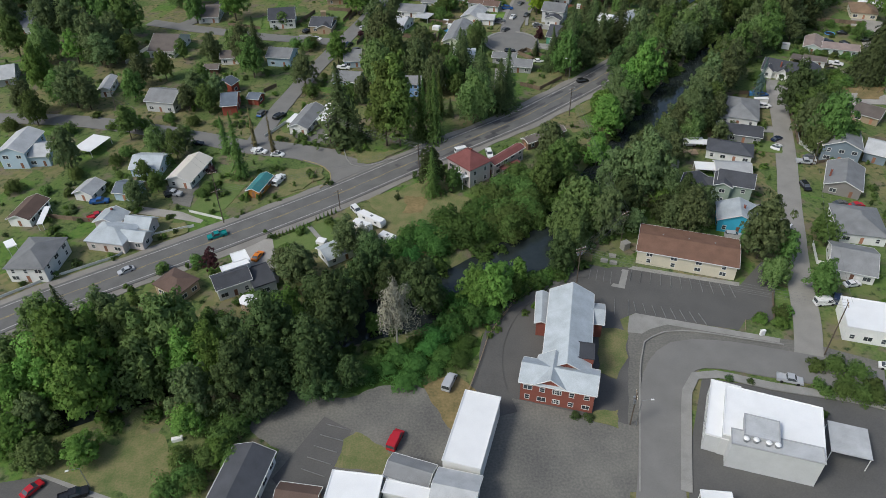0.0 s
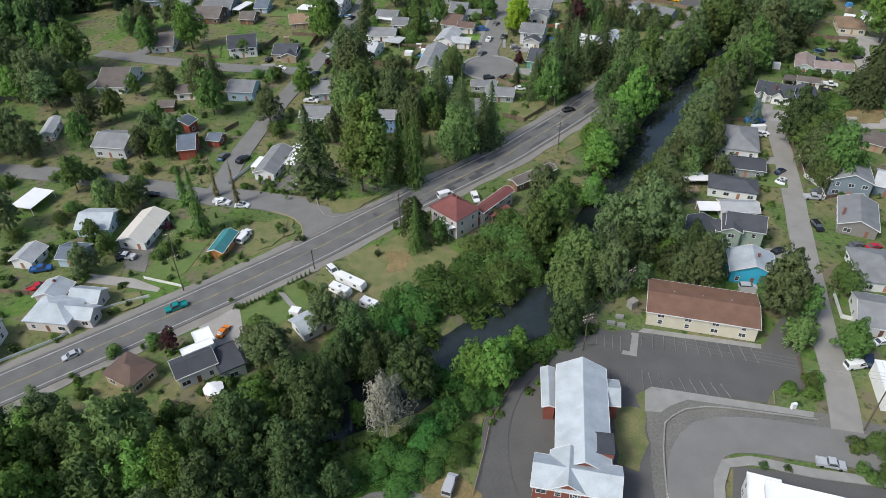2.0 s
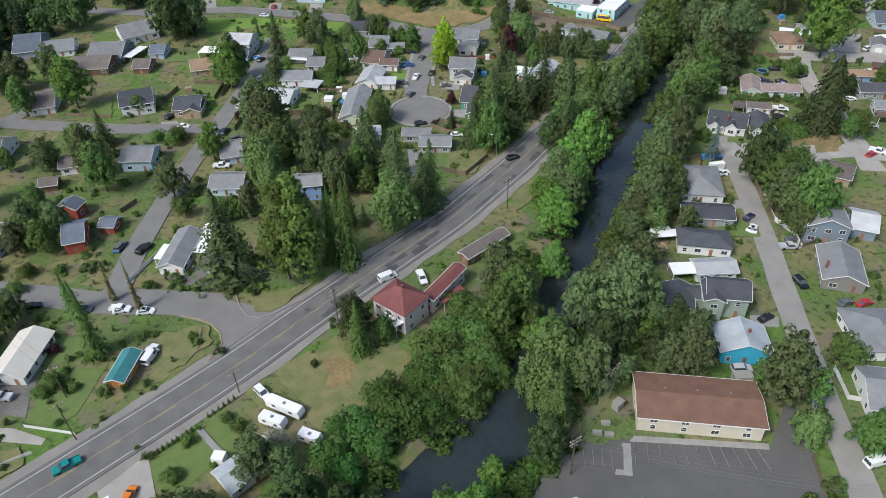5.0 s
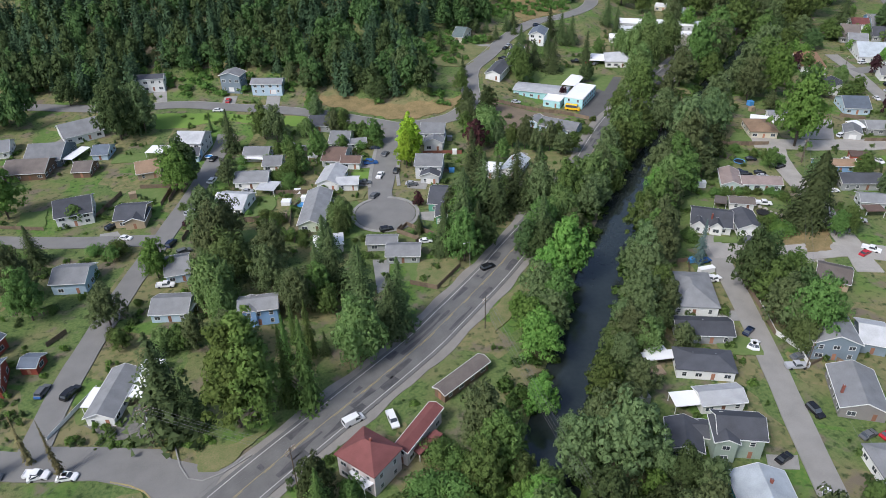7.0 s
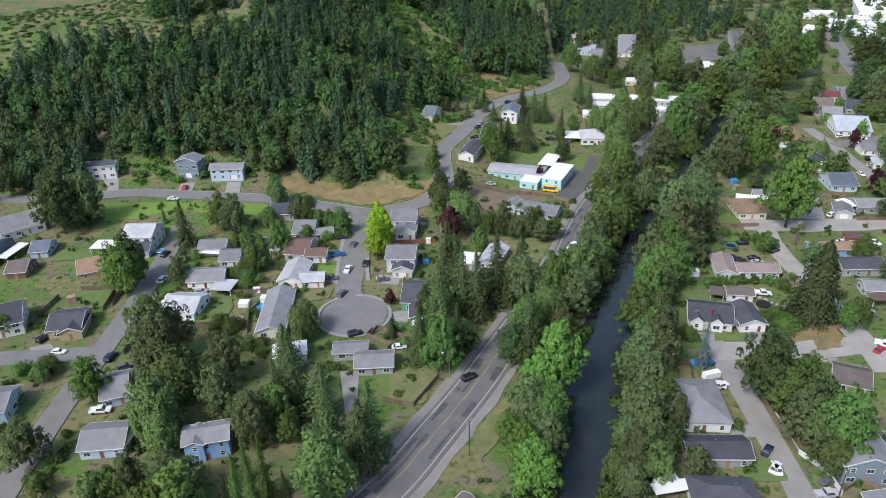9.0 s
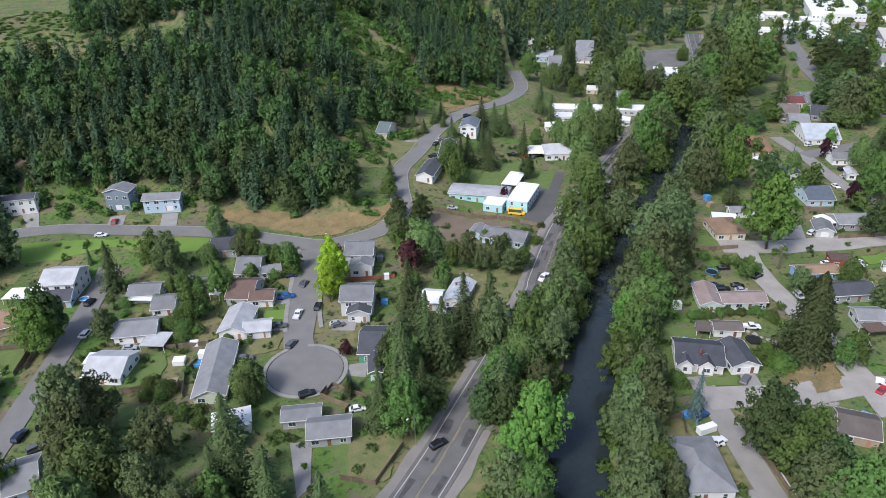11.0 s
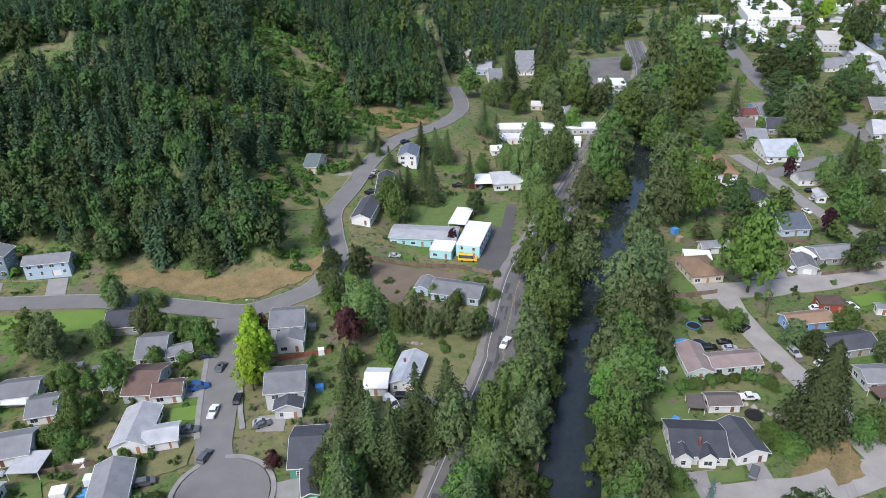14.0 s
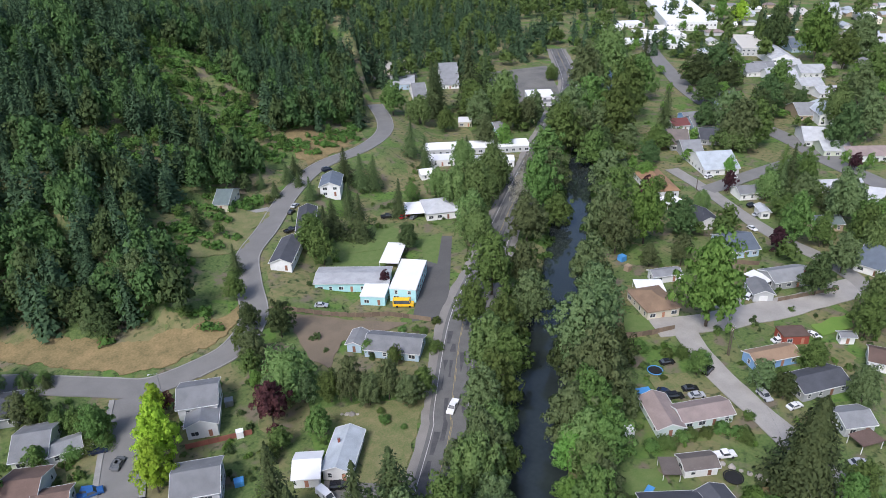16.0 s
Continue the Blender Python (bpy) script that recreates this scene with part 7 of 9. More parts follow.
vehicle("pickup", "white", 121, 322.9, -142)
vehicle("car", "navy", 397.8, 577.1, 16)

# ---- fences ----
fence([(17.7, 131), (24, 136.5), (32.1, 142.7)], 1.2, "rail")
fence([(37, 292.7), (34.7, 290.1), (40.9, 282.6), (39.3, 281)], 1.7, "board")
fence([(49.8, 263.7), (39.8, 254), (32.5, 259)], 1.7, "board")
fence([(35.4, 289.5), (38.8, 293.4), (46.3, 284.4)], 1.7, "board")
fence([(97.9, 393.8), (111, 383.7), (129.5, 373), (139, 362)], 1.7, "board")
fence([(57.6, 348.6), (73.3, 344.4)], 1.7, "red")
fence([(129.6, 231.9), (126.9, 221.2), (123.6, 210.4), (122.6, 207.3)], 1.7, "board")
fence([(127.4, 221), (123.1, 207.9), (124.9, 200.7), (122.9, 194)], 1.6, "white")
fence([(172.8, 322.6), (184.6, 318.3), (198.2, 314.1)], 1.7, "board")
fence([(182.6, 320.1), (190.1, 316.1), (197.5, 314.2)], 1.7, "board")
fence([(238, 305.3), (249.5, 301.6), (260.8, 298.1)], 1.7, "board")
fence([(-43.2, 336.4), (-40.5, 347.7), (-54.8, 351.3)], 1.7, "board")
fence([(-36.8, 305.2), (-33.7, 316.1), (-31.4, 316.5)], 1.7, "board")
fence([(-31.4, 316.5), (-22, 313.9)], 1.4, "white")
fence([(-101.8, 333.9), (-84.7, 327.4)], 1.4, "board")
fence([(-42.3, 349.8), (-45.8, 334.1)], 1.7, "board")
fence([(-67.9, 331.6), (-61.3, 348.3)], 1.7, "board")
fence([(-70.2, 258.3), (-66, 263.5)], 1.6, "board")
fence([(-136.5, 290.3), (-127.8, 321)], 1.6, "white")
fence([(-117.8, 138), (-107.6, 145.5), (-92.6, 154.2), (-89.7, 158.5)], 0.9, "white")
fence([(-86.2, 163.7), (-74.2, 168)], 1, "white")
fence([(-122.6, 175), (-104.5, 171.2)], 1.6, "board")
fence([(-77.7, 175.7), (-66.2, 171.1)], 1, "white")
fence([(-62.9, 221.5), (-54.1, 237.1)], 1.2, "white")
fence([(-41.8, 190.4), (-41.3, 198.8)], 1.2, "rail")
fence([(5, 102.5), (8.2, 111.8), (10.5, 119.3), (17.2, 130.1)], 1.2, "rail")
fence([(84.7, 132.1), (81.3, 122.2)], 1.2, "board")
fence([(103.8, 152.2), (101.3, 143.8), (103.5, 142.7)], 1.4, "white")
fence([(74.2, 122.3), (73, 118.9)], 0.6, "rail")
fence([(247.6, 331.3), (255.1, 324)], 1.7, "board")
fence([(-16.1, 313.4), (-9.5, 312.3), (-5.8, 315.8)], 1.7, "board")
fence([(-4, 330.6), (7.6, 327.9)], 1.8, "board")
fence([(-0.5, 304.9), (0.8, 315.7), (4.4, 320.6)], 1.7, "board")
fence([(-29.8, 316.5), (-21.1, 313.9)], 1.1, "white")
fence([(-15.9, 312.9), (-10.2, 310.9)], 1.5, "board")
fence([(-0, 293.2), (1.5, 299.1), (4.9, 297.5)], 1.5, "board")
fence([(-13.5, 433.9), (-4.1, 429)], 1.2, "rail")
fence([(10.4, 449.7), (9, 436.2)], 1.6, "rail")
fence([(86.7, 213.5), (91, 218.7), (96.7, 223.8)], 1.3, "white")
fence([(116.2, 246.5), (119.9, 246.2), (116.7, 240.7)], 1.5, "board")
fence([(168.3, 243.8), (177.1, 250.7)], 1, "rail")
fence([(122.1, 194.3), (130.6, 196.2), (132.7, 191.9)], 1.2, "board")

# ---- poles, wires and lamps ----
utility_pole(35.3, 138.7, 11.8, 20, arms=2, drum=True)
utility_pole(50.6, 155.4, 10.6, 35, arms=2)
utility_pole(48.1, 232.4, 11, 40, arms=2)
utility_pole(39, 92.4, 10.1, 80, arms=1, drum=True)
utility_pole(88.8, 110.9, 16.7, 70, arms=1)
utility_pole(-7.1, 192.9, 11.9, 40, arms=2)
utility_pole(-38.1, 212.6, 12.8, 20, arms=2, drum=True)
utility_pole(-65.7, 169.6, 11.9, 35, arms=1)
utility_pole(-121.5, 239.2, 11.2, 15, arms=1)
utility_pole(200.3, 296.5, 9.8, 20, arms=1)
utility_pole(121.7, 193.8, 8.8, 30, arms=1)
utility_pole(200.2, 295.9, 9.7, 20, arms=1)
utility_pole(-70.5, 182.7, 9.9, 15, arms=1)
utility_pole(294.3, 383, 7.5, 30, arms=1)
utility_pole(-31.3, 175.4, 6.9, 35, arms=1)
wires((35.3, 138.7), (50.6, 155.4), 11.5, 10.3, (-1.2, -0.6, 0.6, 1.2), sag=0.9)
wires((35.3, 138.7), (50.6, 155.4), 10.3, 9.1, (-1, 0, 1), sag=1.0)
wires((50.6, 155.4), (48.1, 232.4), 10.3, 10.7, sag=0.9)
wires((50.6, 155.4), (48.1, 232.4), 9.1, 9.5, (-1, 1), sag=1.3)
wires((35.3, 138.7), (88.8, 110.9), 11.5, 16.4, (-1.0, 0, 1.0), sag=1.4)
wires((35.3, 138.7), (88.8, 110.9), 10.3, 15.2, (-0.4, 0.4), sag=1.8)
wires((-7.1, 192.9), (-38.1, 212.6), 11.6, 12.5, sag=0.9)
wires((-7.1, 192.9), (48.1, 232.4), 11.6, 10.7, (-1.2, 1.2), sag=1.2)
wires((-38.1, 212.6), (-70.5, 182.7), 12.5, 9.6, (-1.2, 0, 1.2), sag=0.9)
wires((-70.5, 182.7), (-121.5, 239.2), 9.6, 10.9, (-1, 1), sag=0.9)
wires((-65.7, 169.6), (-7.1, 192.9), 11.6, 11.6, (-1, 0, 1), sag=1.3)
wires((88.8, 110.9), (121.7, 193.8), 16.4, 8.5, (-1, 1), sag=2.0)
wires((121.7, 193.8), (200.2, 295.9), 8.5, 9.4, (-1, 1), sag=2.0)
wires((200.2, 295.9), (200.3, 296.5), 9.4, 9.5, (-1, 1), sag=1.0)
wires((200.3, 296.5), (294.3, 383), 9.5, 7.2, (-1, 1), sag=1.5)
street_lamp(52.7, 262.7, 9.5, 200)
street_lamp(58.1, 375.6, 6.5, 170)
street_lamp(40.1, 91.9, 8.5, 0)
street_lamp(-71.5, 80.1, 7, 200)
street_lamp(132.7, 230, 8, 150)

# ---- garden things ----
gazebo(-50.4, 132.5, 2.4, 2.4)
ring_thing(176.6, 302.8, 2.1, 0.9, "trampoline", "round trampoline with a blue padded rim", "trampoline", BLUETARP, RUBBER)
ring_thing(160.3, 265.1, 2.2, 0.9, "trampoline", "round black trampoline in a garden", "trampoline", RUBBER, RUBBER)
ring_thing(-29.6, 372.6, 1.6, 0.8, "garden_pool", "small round blue garden pool", "pool", WHITE, BLUETARP)
box_thing("garden_pool", 4.9, 318.9, 3.2, 2.4, 0.7, -20, BLUETARP, "square blue garden pool", "pool")
box_thing("shed", 6.3, 322.2, 2.6, 2.2, 2.0, -20, WHITE, "small white metal shed in a garden", "shed")
box_thing("shed", 70.5, 345.4, 1.8, 1.6, 1.9, -15, WHITE, "small white plastic garden shed", "shed")
box_thing("play_house", 64.9, 329.6, 2.2, 1.8, 1.4, -15, BLUETARP, "blue plastic garden play house", "playhouse")
box_thing("shed", 72.1, 359.1, 2.2, 2.0, 1.8, -15, GREYMETAL, "grey metal shed in a garden", "shed")
box_thing("shed", -2.8, 310.7, 3.2, 2.6, 2.3, -15, PALEWOOD, "reddish wooden shed in a garden", "shed")
box_thing("greenhouse", -0.6, 322, 3.4, 3.0, 1.4, -15, WHITE, "pale low greenhouse frame", "greenhouse")
box_thing("shed", 5.1, 372.6, 3.0, 1.8, 2.0, -15, GREYMETAL, "blue-grey metal shed in a garden", "shed")
box_thing("shed", 10.1, 368.4, 2.4, 1.6, 1.8, -15, GREYMETAL, "grey wooden shed in a garden", "shed")
box_thing("shed", 4.1, 329.5, 2.4, 1.6, 1.6, -15, WHITE, "small white shed in a garden", "shed")
box_thing("shed", -56.6, 344, 2.6, 2.2, 2.2, 10, PALEWOOD, "small tan shed in a garden", "shed")
box_thing("garden_pool", 141.9, 273.7, 2.4, 1.6, 0.5, 20, BLUETARP, "small pale blue plastic pool", "pool")
box_thing("tarpaulin", 167.4, 298.6, 4.0, 2.6, 0.6, -20, BLUETARP, "blue tarpaulin spread over a heap", "tarpaulin")
box_thing("play_house", 218.4, 355.5, 2.4, 2.4, 2.0, 0, BLUETARP, "round-topped pale blue garden shelter", "playhouse")
box_thing("shed", 214.6, 349, 2.4, 2.0, 2.0, 10, PALEWOOD, "small wooden shed in a garden", "shed")
box_thing("shed", 151.3, 289.5, 3.0, 2.4, 2.2, -20, WHITE, "white metal shed in a garden", "shed")
box_thing("shed", 51.1, 152.6, 2.2, 1.8, 2.2, 30, CONCRETE, "small beige shed beside a pole", "shed")
box_thing("picnic_table", 46.9, 149, 1.9, 0.9, 0.75, -15, CONCRETE, "grey picnic table on a paved corner", "table")
box_thing("picnic_table", 44.2, 147, 1.9, 0.9, 0.75, -15, CONCRETE, "grey picnic table on a paved corner", "table")
box_thing("picnic_table", 46.5, 146, 1.9, 0.9, 0.75, -15, CONCRETE, "grey picnic table on a paved corner", "table")
box_thing("sign_board", 76.7, 117.8, 1.2, 0.6, 1.5, 10, WHITE, "white sign board on a planted corner", "sign")
box_thing("container", 81.4, 153.7, 4.2, 2.4, 2.2, -10, CONCRETE, "pale grey-green storage box", "container")
box_thing("shed", 76.7, 194.9, 2.4, 2.2, 2.2, 0, GREYMETAL, "grey metal shed in a garden", "shed")
box_thing("deck", 84.6, 203.5, 4.5, 3.2, 0.5, 0, PALEWOOD, "brown wooden deck behind a house", "deck")
box_thing("cargo_trailer", 121.8, 239.4, 5.0, 1.8, 1.7, 0, WHITE, "white covered cargo trailer", "trailer")
box_thing("tarpaulin", 161.8, 228.2, 2.4, 1.6, 1.2, 20, BLUETARP, "blue tarpaulin over stored goods", "tarpaulin")
box_thing("covered_boat", 121.9, 245.8, 4.6, 1.8, 1.2, 0, BLUETARP, "boat under a blue cover", "boat")
box_thing("shed", -34.7, 157.4, 2.6, 2.2, 2.0, -20, WHITE, "small white roofed shed by the river trees", "shed")
box_thing("steps", -95.2, 162.1, 2.6, 1.3, 0.9, 60, material("red_painted_wood", (0.27, 0.07, 0.06), (0.20, 0.055, 0.05)), "red painted front steps of a house", "steps")
box_thing("bench", -57.3, 91.2, 2.2, 0.8, 0.8, 15, WHITE, "white bench under the trees", "bench")
box_thing("cold_frame", 81.5, 328.4, 2.0, 1.2, 0.5, 10, WHITE, "white garden cold frames", "cold frame")
box_thing("satellite_dish", 3.3, 261, 2.0, 2.0, 0.5, 10, WHITE, "white satellite dish in a garden", "dish")
trailer(-20.9, 167.8, 9, 2.3, -38)
trailer(-23.6, 164.6, 6, 2.3, -35)
trailer(-15.8, 158.3, 5, 2.3, -35)
trailer(87.3, 208.5, 6, 2.3, 0)
boulder(153.1, 235.7, 0.5)
boulder(154.4, 235.5, 0.7)
boulder(155.6, 235.3, 0.9)
boulder(156.9, 235, 0.5)
boulder(158.2, 234.8, 0.7)
boulder(159.4, 234.5, 0.9)
boulder(161.5, 271.3, 0.5)
boulder(162.4, 269.5, 0.7)
boulder(163.2, 267.6, 0.9)
boulder(164.1, 265.7, 0.5)
boulder(164.9, 263.9, 0.7)
boulder(165.7, 262.1, 0.9)
boulder(166.6, 260.3, 0.5)
boulder(95.6, 337.9, 0.5)
boulder(96.7, 337.1, 0.7)
boulder(97.8, 336.3, 0.9)
boulder(99, 335.5, 0.5)

# ---- trees ----
tree("green", 292.9, 429.0, 6, 11)
tree("olive", 311.3, 440.8, 7, 13)
tree("dark", 302.3, 418.5, 6, 12)
tree("green", 324.1, 432.4, 7, 12)
tree("olive", 274.5, 415.1, 5, 10)
tree("bright", 285.5, 404.9, 5, 9)
tree("green", 320.6, 459.7, 7, 14)
tree("dark", 297.5, 445.5, 6, 14)
tree("olive", 64.5, 418.1, 4.5, 15)
tree("olive", 60.8, 421.9, 3.6, 11)
tree("dark", 50.9, 408.9, 4.6, 9)
tree("green", 47.7, 413.0, 4, 8)
tree("dark", 45.3, 418.1, 4.5, 11)
tree("green", 73.4, 403.4, 2.5, 4)
tree("dark", 442.5, 502.2, 11, 22)
tree("dark", 472.1, 510.8, 11, 24)
tree("dark", 451.5, 484.9, 9, 19)
tree("dark", 410.5, 469.0, 9, 18)
tree("olive", 439.2, 440.0, 11, 15)
tree("dark", 438.4, 424.7, 5, 15)
tree("green", 353.3, 407.4, 10, 15)
tree("dark", 597.7, 560.3, 6, 18)
tree("fir", 643.1, 594.8, 4, 20)
tree("green", 615.4, 514.2, 12, 14)
tree("cedar", 335.4, 368.3, 6, 17)
tree("green", 321.1, 348.1, 8, 11)
tree("olive", 320.4, 333.9, 8, 10)
tree("green", 301.3, 344.0, 7, 9)
tree("bright", -92.1, 92.2, 5, 9)
tree("willow", -84.4, 86.6, 4, 7)
tree("willow", -97.5, 102.4, 5, 10)
tree("bright", -75.2, 87.1, 4, 7)
tree("bright", -55.0, 93.6, 4, 8)
tree("bright", -47.0, 86.7, 3, 6)
tree("dark", -28.7, 102.3, 5, 9)
tree("dark", -38.3, 99.5, 4, 9)
tree("fir", 261.8, 552.9, 8, 34)
tree("fir", 296.5, 547.2, 9, 36)
tree("olive", -38.5, 141.6, 5.6, 12)
tree("olive", -42.6, 144.5, 3.6, 9)
tree("olive", -26.4, 152.2, 4.6, 13)
tree("dead", -22.5, 156.5, 3.4, 8)
tree("olive", -21.6, 151.5, 3.2, 9)
tree("bright", -39.6, 127.6, 4.6, 12)
tree("bright", -36.4, 125.6, 3.8, 8)
tree("bright", -17.6, 123.9, 2.6, 8)
tree("dark", -33.0, 133.5, 4.2, 9)
tree("bright", -83.9, 109, 7.8)
tree("bright", -89.4, 106.2, 6.9)
tree("bright", -76.8, 99.1, 7.5)
tree("olive", -82.9, 123.6, 5.2)
tree("bright", -95.1, 102, 5.1)
tree("willow", -97.5, 123.1, 4.9)
tree("bright", -84, 119.7, 4.6)
tree("willow", -74.4, 115.8, 6.8)
tree("willow", -64.4, 115.9, 7.7)
tree("willow", -67.5, 105.5, 6.5)
tree("bright", -59.1, 109.1, 6.2)
tree("bright", -52.2, 108.8, 5.3)
tree("dark", -44.2, 100.8, 6.7)
tree("dark", -40.5, 115.7, 7.3)
tree("dark", -30.3, 109.7, 6.6)
tree("dark", -26.7, 121.4, 7)
tree("dark", -5.7, 130.7, 6.4)
tree("willow", -98.5, 109.3, 4.8)
tree("olive", -88.7, 96.4, 4.6)
tree("olive", -53.9, 97.7, 5)
tree("dark", -21.6, 105, 3.5)
tree("dark", -29.9, 103.2, 4.3)
tree("dark", -40.9, 97.6, 3.8)
tree("dark", -38.5, 104.7, 5.2)
tree("olive", -50.9, 117.6, 4.2)
tree("dead", -11.5, 116.9, 5.3)
tree("fir", -94.8, 127, 2.6, 13.7)
tree("purple", -63.1, 146.7, 2.3)
tree("bright", 13, 130.1, 5.1)
tree("bright", 7.8, 131.9, 4.2)
tree("bright", 19.7, 140.9, 3.1)
tree("dark", 31.6, 143.3, 4.1)
tree("willow", 36.4, 158.2, 5.6)
tree("willow", 36.3, 151.5, 4)
tree("bright", 41.5, 173.5, 4.1)
tree("bright", 9.9, 129.7, 3.4)
tree("bright", 17.8, 133.7, 2.4)
tree("olive", 46.8, 159.1, 5)
tree("dark", 53.2, 166.4, 5.6)
tree("olive", 52.9, 180.4, 5.6)
tree("green", 70.5, 158.4, 5.1)
tree("dark", 64.3, 163.9, 4)
tree("green", 65.6, 159.9, 3.7)
tree("olive", 54.9, 159.3, 2.8)
tree("olive", 61.8, 176.9, 7.4)
tree("green", 86.1, 146.8, 6.1)
tree("green", 92, 144.4, 3.3)
tree("green", 88, 137.4, 2.6)
tree("green", 96.2, 131.5, 4)
tree("green", 107.1, 151.8, 3.2)
tree("green", 106.1, 154.6, 2.8)
tree("green", 85.6, 150.9, 3.6)
tree("green", 85.8, 135.8, 3.5)
tree("dark", -18.2, 141.7, 4.7)
tree("dark", -14.6, 136.3, 3.9)
tree("dark", -21.5, 137.5, 3.9)
tree("dark", -10.6, 139.5, 3.6)
tree("dark", -24.4, 132.3, 4.5)
tree("cedar", -2.7, 181.3, 4.2, 17.4)
tree("green", 3.7, 184.8, 2.8)
tree("cedar", -49.5, 161.2, 0.5, 1.9)
tree("cedar", -48.6, 161.8, 0.5, 1.9)
tree("cedar", -47.7, 162.3, 0.5, 1.9)
tree("cedar", -46.8, 162.9, 0.5, 1.9)
tree("cedar", -45.8, 163.5, 0.5, 1.9)
tree("cedar", -44.9, 164.1, 0.5, 1.9)
tree("cedar", -44, 164.7, 0.5, 1.9)
tree("cedar", -43, 165.3, 0.5, 1.9)
tree("cedar", -42.1, 165.9, 0.5, 1.9)
tree("cedar", -41.1, 166.5, 0.5, 1.9)
tree("cedar", -40.1, 167.1, 0.5, 1.9)
tree("cedar", -37.8, 169.6, 0.5, 1.9)
tree("cedar", -36.8, 170.4, 0.5, 1.9)
tree("cedar", -35.7, 171.2, 0.5, 1.9)
tree("cedar", -34.6, 172, 0.5, 1.9)
tree("cedar", -33.5, 172.8, 0.5, 1.9)
tree("cedar", -32.4, 173.6, 0.5, 1.9)
tree("green", 79.6, 270.7, 6)
tree("green", 88.9, 277.2, 5.7)
tree("green", 89.5, 267.5, 4.8)
tree("green", 95.6, 286, 6.2)
tree("green", 108.9, 295.7, 5.9)
tree("green", 121.3, 305, 5.2)
tree("green", 65.8, 236.3, 5.3)
tree("green", 69.2, 232.3, 5.3)
tree("bright", 78.6, 247.7, 6.7)
tree("bright", 72.7, 246.9, 5)
tree("bright", 59.1, 225.4, 4.6)
tree("bright", 58.3, 217, 6.1)
tree("bright", 58.8, 234.3, 3.4)
tree("bright", 83.2, 262, 4.5)
tree("olive", 65.3, 226.1, 5.5)
tree("olive", 86.8, 290.5, 5.7)
tree("olive", 107.5, 287.3, 5.1)
tree("fir", 89.8, 300.3, 6, 20.8)
tree("fir", 77.3, 264.8, 5.7, 21.3)
tree("fir", 79.6, 295.9, 5.8, 25.9)
tree("fir", 70.3, 289.2, 5, 24)
tree("fir", 68.2, 302.5, 5.2, 20.6)
tree("fir", 55.9, 280.6, 5.3, 25.8)
tree("fir", 59.8, 277.1, 3.5, 15.2)
tree("green", 137.5, 295.9, 6.5)
tree("green", 139.4, 284.9, 5.9)
tree("green", 123.5, 273.6, 5.2)
tree("green", 108.7, 246.4, 5.9)
tree("green", 99.8, 247, 3.9)
tree("green", 99, 229.1, 4.7)
tree("green", 78.9, 215.1, 4)
tree("green", 77.2, 207.3, 4.1)
tree("olive", 115.4, 257, 6.6)
tree("olive", 98.9, 234.7, 6.2)
tree("olive", 90.9, 225.3, 5.9)
tree("olive", 82.3, 214.4, 4.9)
tree("olive", 89.2, 220.6, 4.7)
tree("olive", 85.1, 222.2, 3.7)
tree("dark", 94.3, 218.1, 3.4)
tree("dark", 148.2, 295.3, 4.1)
tree("green", 72.4, 208.4, 3.1)
tree("olive", 99.3, 224.2, 3.9)
tree("green", 35, 192.6, 5.6)
tree("green", 37.2, 186.2, 6)
tree("green", 32.2, 181.7, 4.8)
tree("green", 40, 182.6, 3.6)
tree("green", 44.2, 176.3, 4.2)
tree("green", 67.6, 198.5, 4.7)
tree("green", 76.5, 197.4, 4.4)
tree("green", 86, 212.3, 4.7)
tree("bright", 52.1, 200.2, 4.1)
tree("bright", 39.5, 175.6, 3.8)
tree("bright", 64.8, 169.1, 3.1)
tree("willow", 40.4, 164.6, 6.8)
tree("olive", 63.2, 183.2, 6.9)
tree("olive", 59, 183.9, 5.6)
tree("green", 66.8, 177.4, 4)
tree("olive", 55.5, 190.5, 3.4)
tree("dark", 72, 169.1, 3.8)
tree("olive", 75.6, 166.1, 4.6)
tree("green", 68.4, 172.8, 3.5)
tree("green", 114, 265.8, 5.9)
tree("green", 111.8, 255, 5.1)
tree("green", 159.4, 309.5, 6.9)
tree("green", 173.3, 322.7, 6.2)
tree("green", 139.4, 331.3, 6.9)
tree("green", 141.2, 324.5, 6)
tree("green", 130.2, 316.8, 6.4)
tree("olive", 104.4, 246.9, 5.4)
tree("olive", 115.2, 301.3, 5.7)
tree("olive", 100.5, 281, 5.3)
tree("olive", 124.2, 314, 5.6)
tree("bright", 81.7, 252.6, 5.3)
tree("bright", 132.5, 290.6, 4.1)
tree("olive", 130, 277.1, 4.9)
tree("dark", 76.3, 260.6, 5.1)
tree("dark", 71.9, 263.6, 4.4)
tree("fir", 82.8, 293.9, 4.3, 14.3)
tree("olive", 166, 344.8, 6.8)
tree("olive", 160.9, 317.1, 8.7)
tree("olive", 151.7, 301.5, 8)
tree("green", 164.8, 363.7, 8)
tree("green", 151.1, 339.8, 6.4)
tree("green", 119.6, 297.4, 3.5)
tree("green", 192.3, 346.4, 7.2)
tree("green", 181.4, 331.6, 7.5)
tree("green", 143.1, 295.2, 6.7)
tree("green", 136.5, 289.5, 5.1)
tree("green", 133.6, 282.6, 4.9)
tree("green", 155.7, 296.7, 5.2)
tree("green", 108.4, 302.3, 3.6)
tree("green", 177.4, 362.7, 5.3)
tree("bright", 124.8, 281.7, 3.5)
tree("bright", 144.5, 291, 4.8)
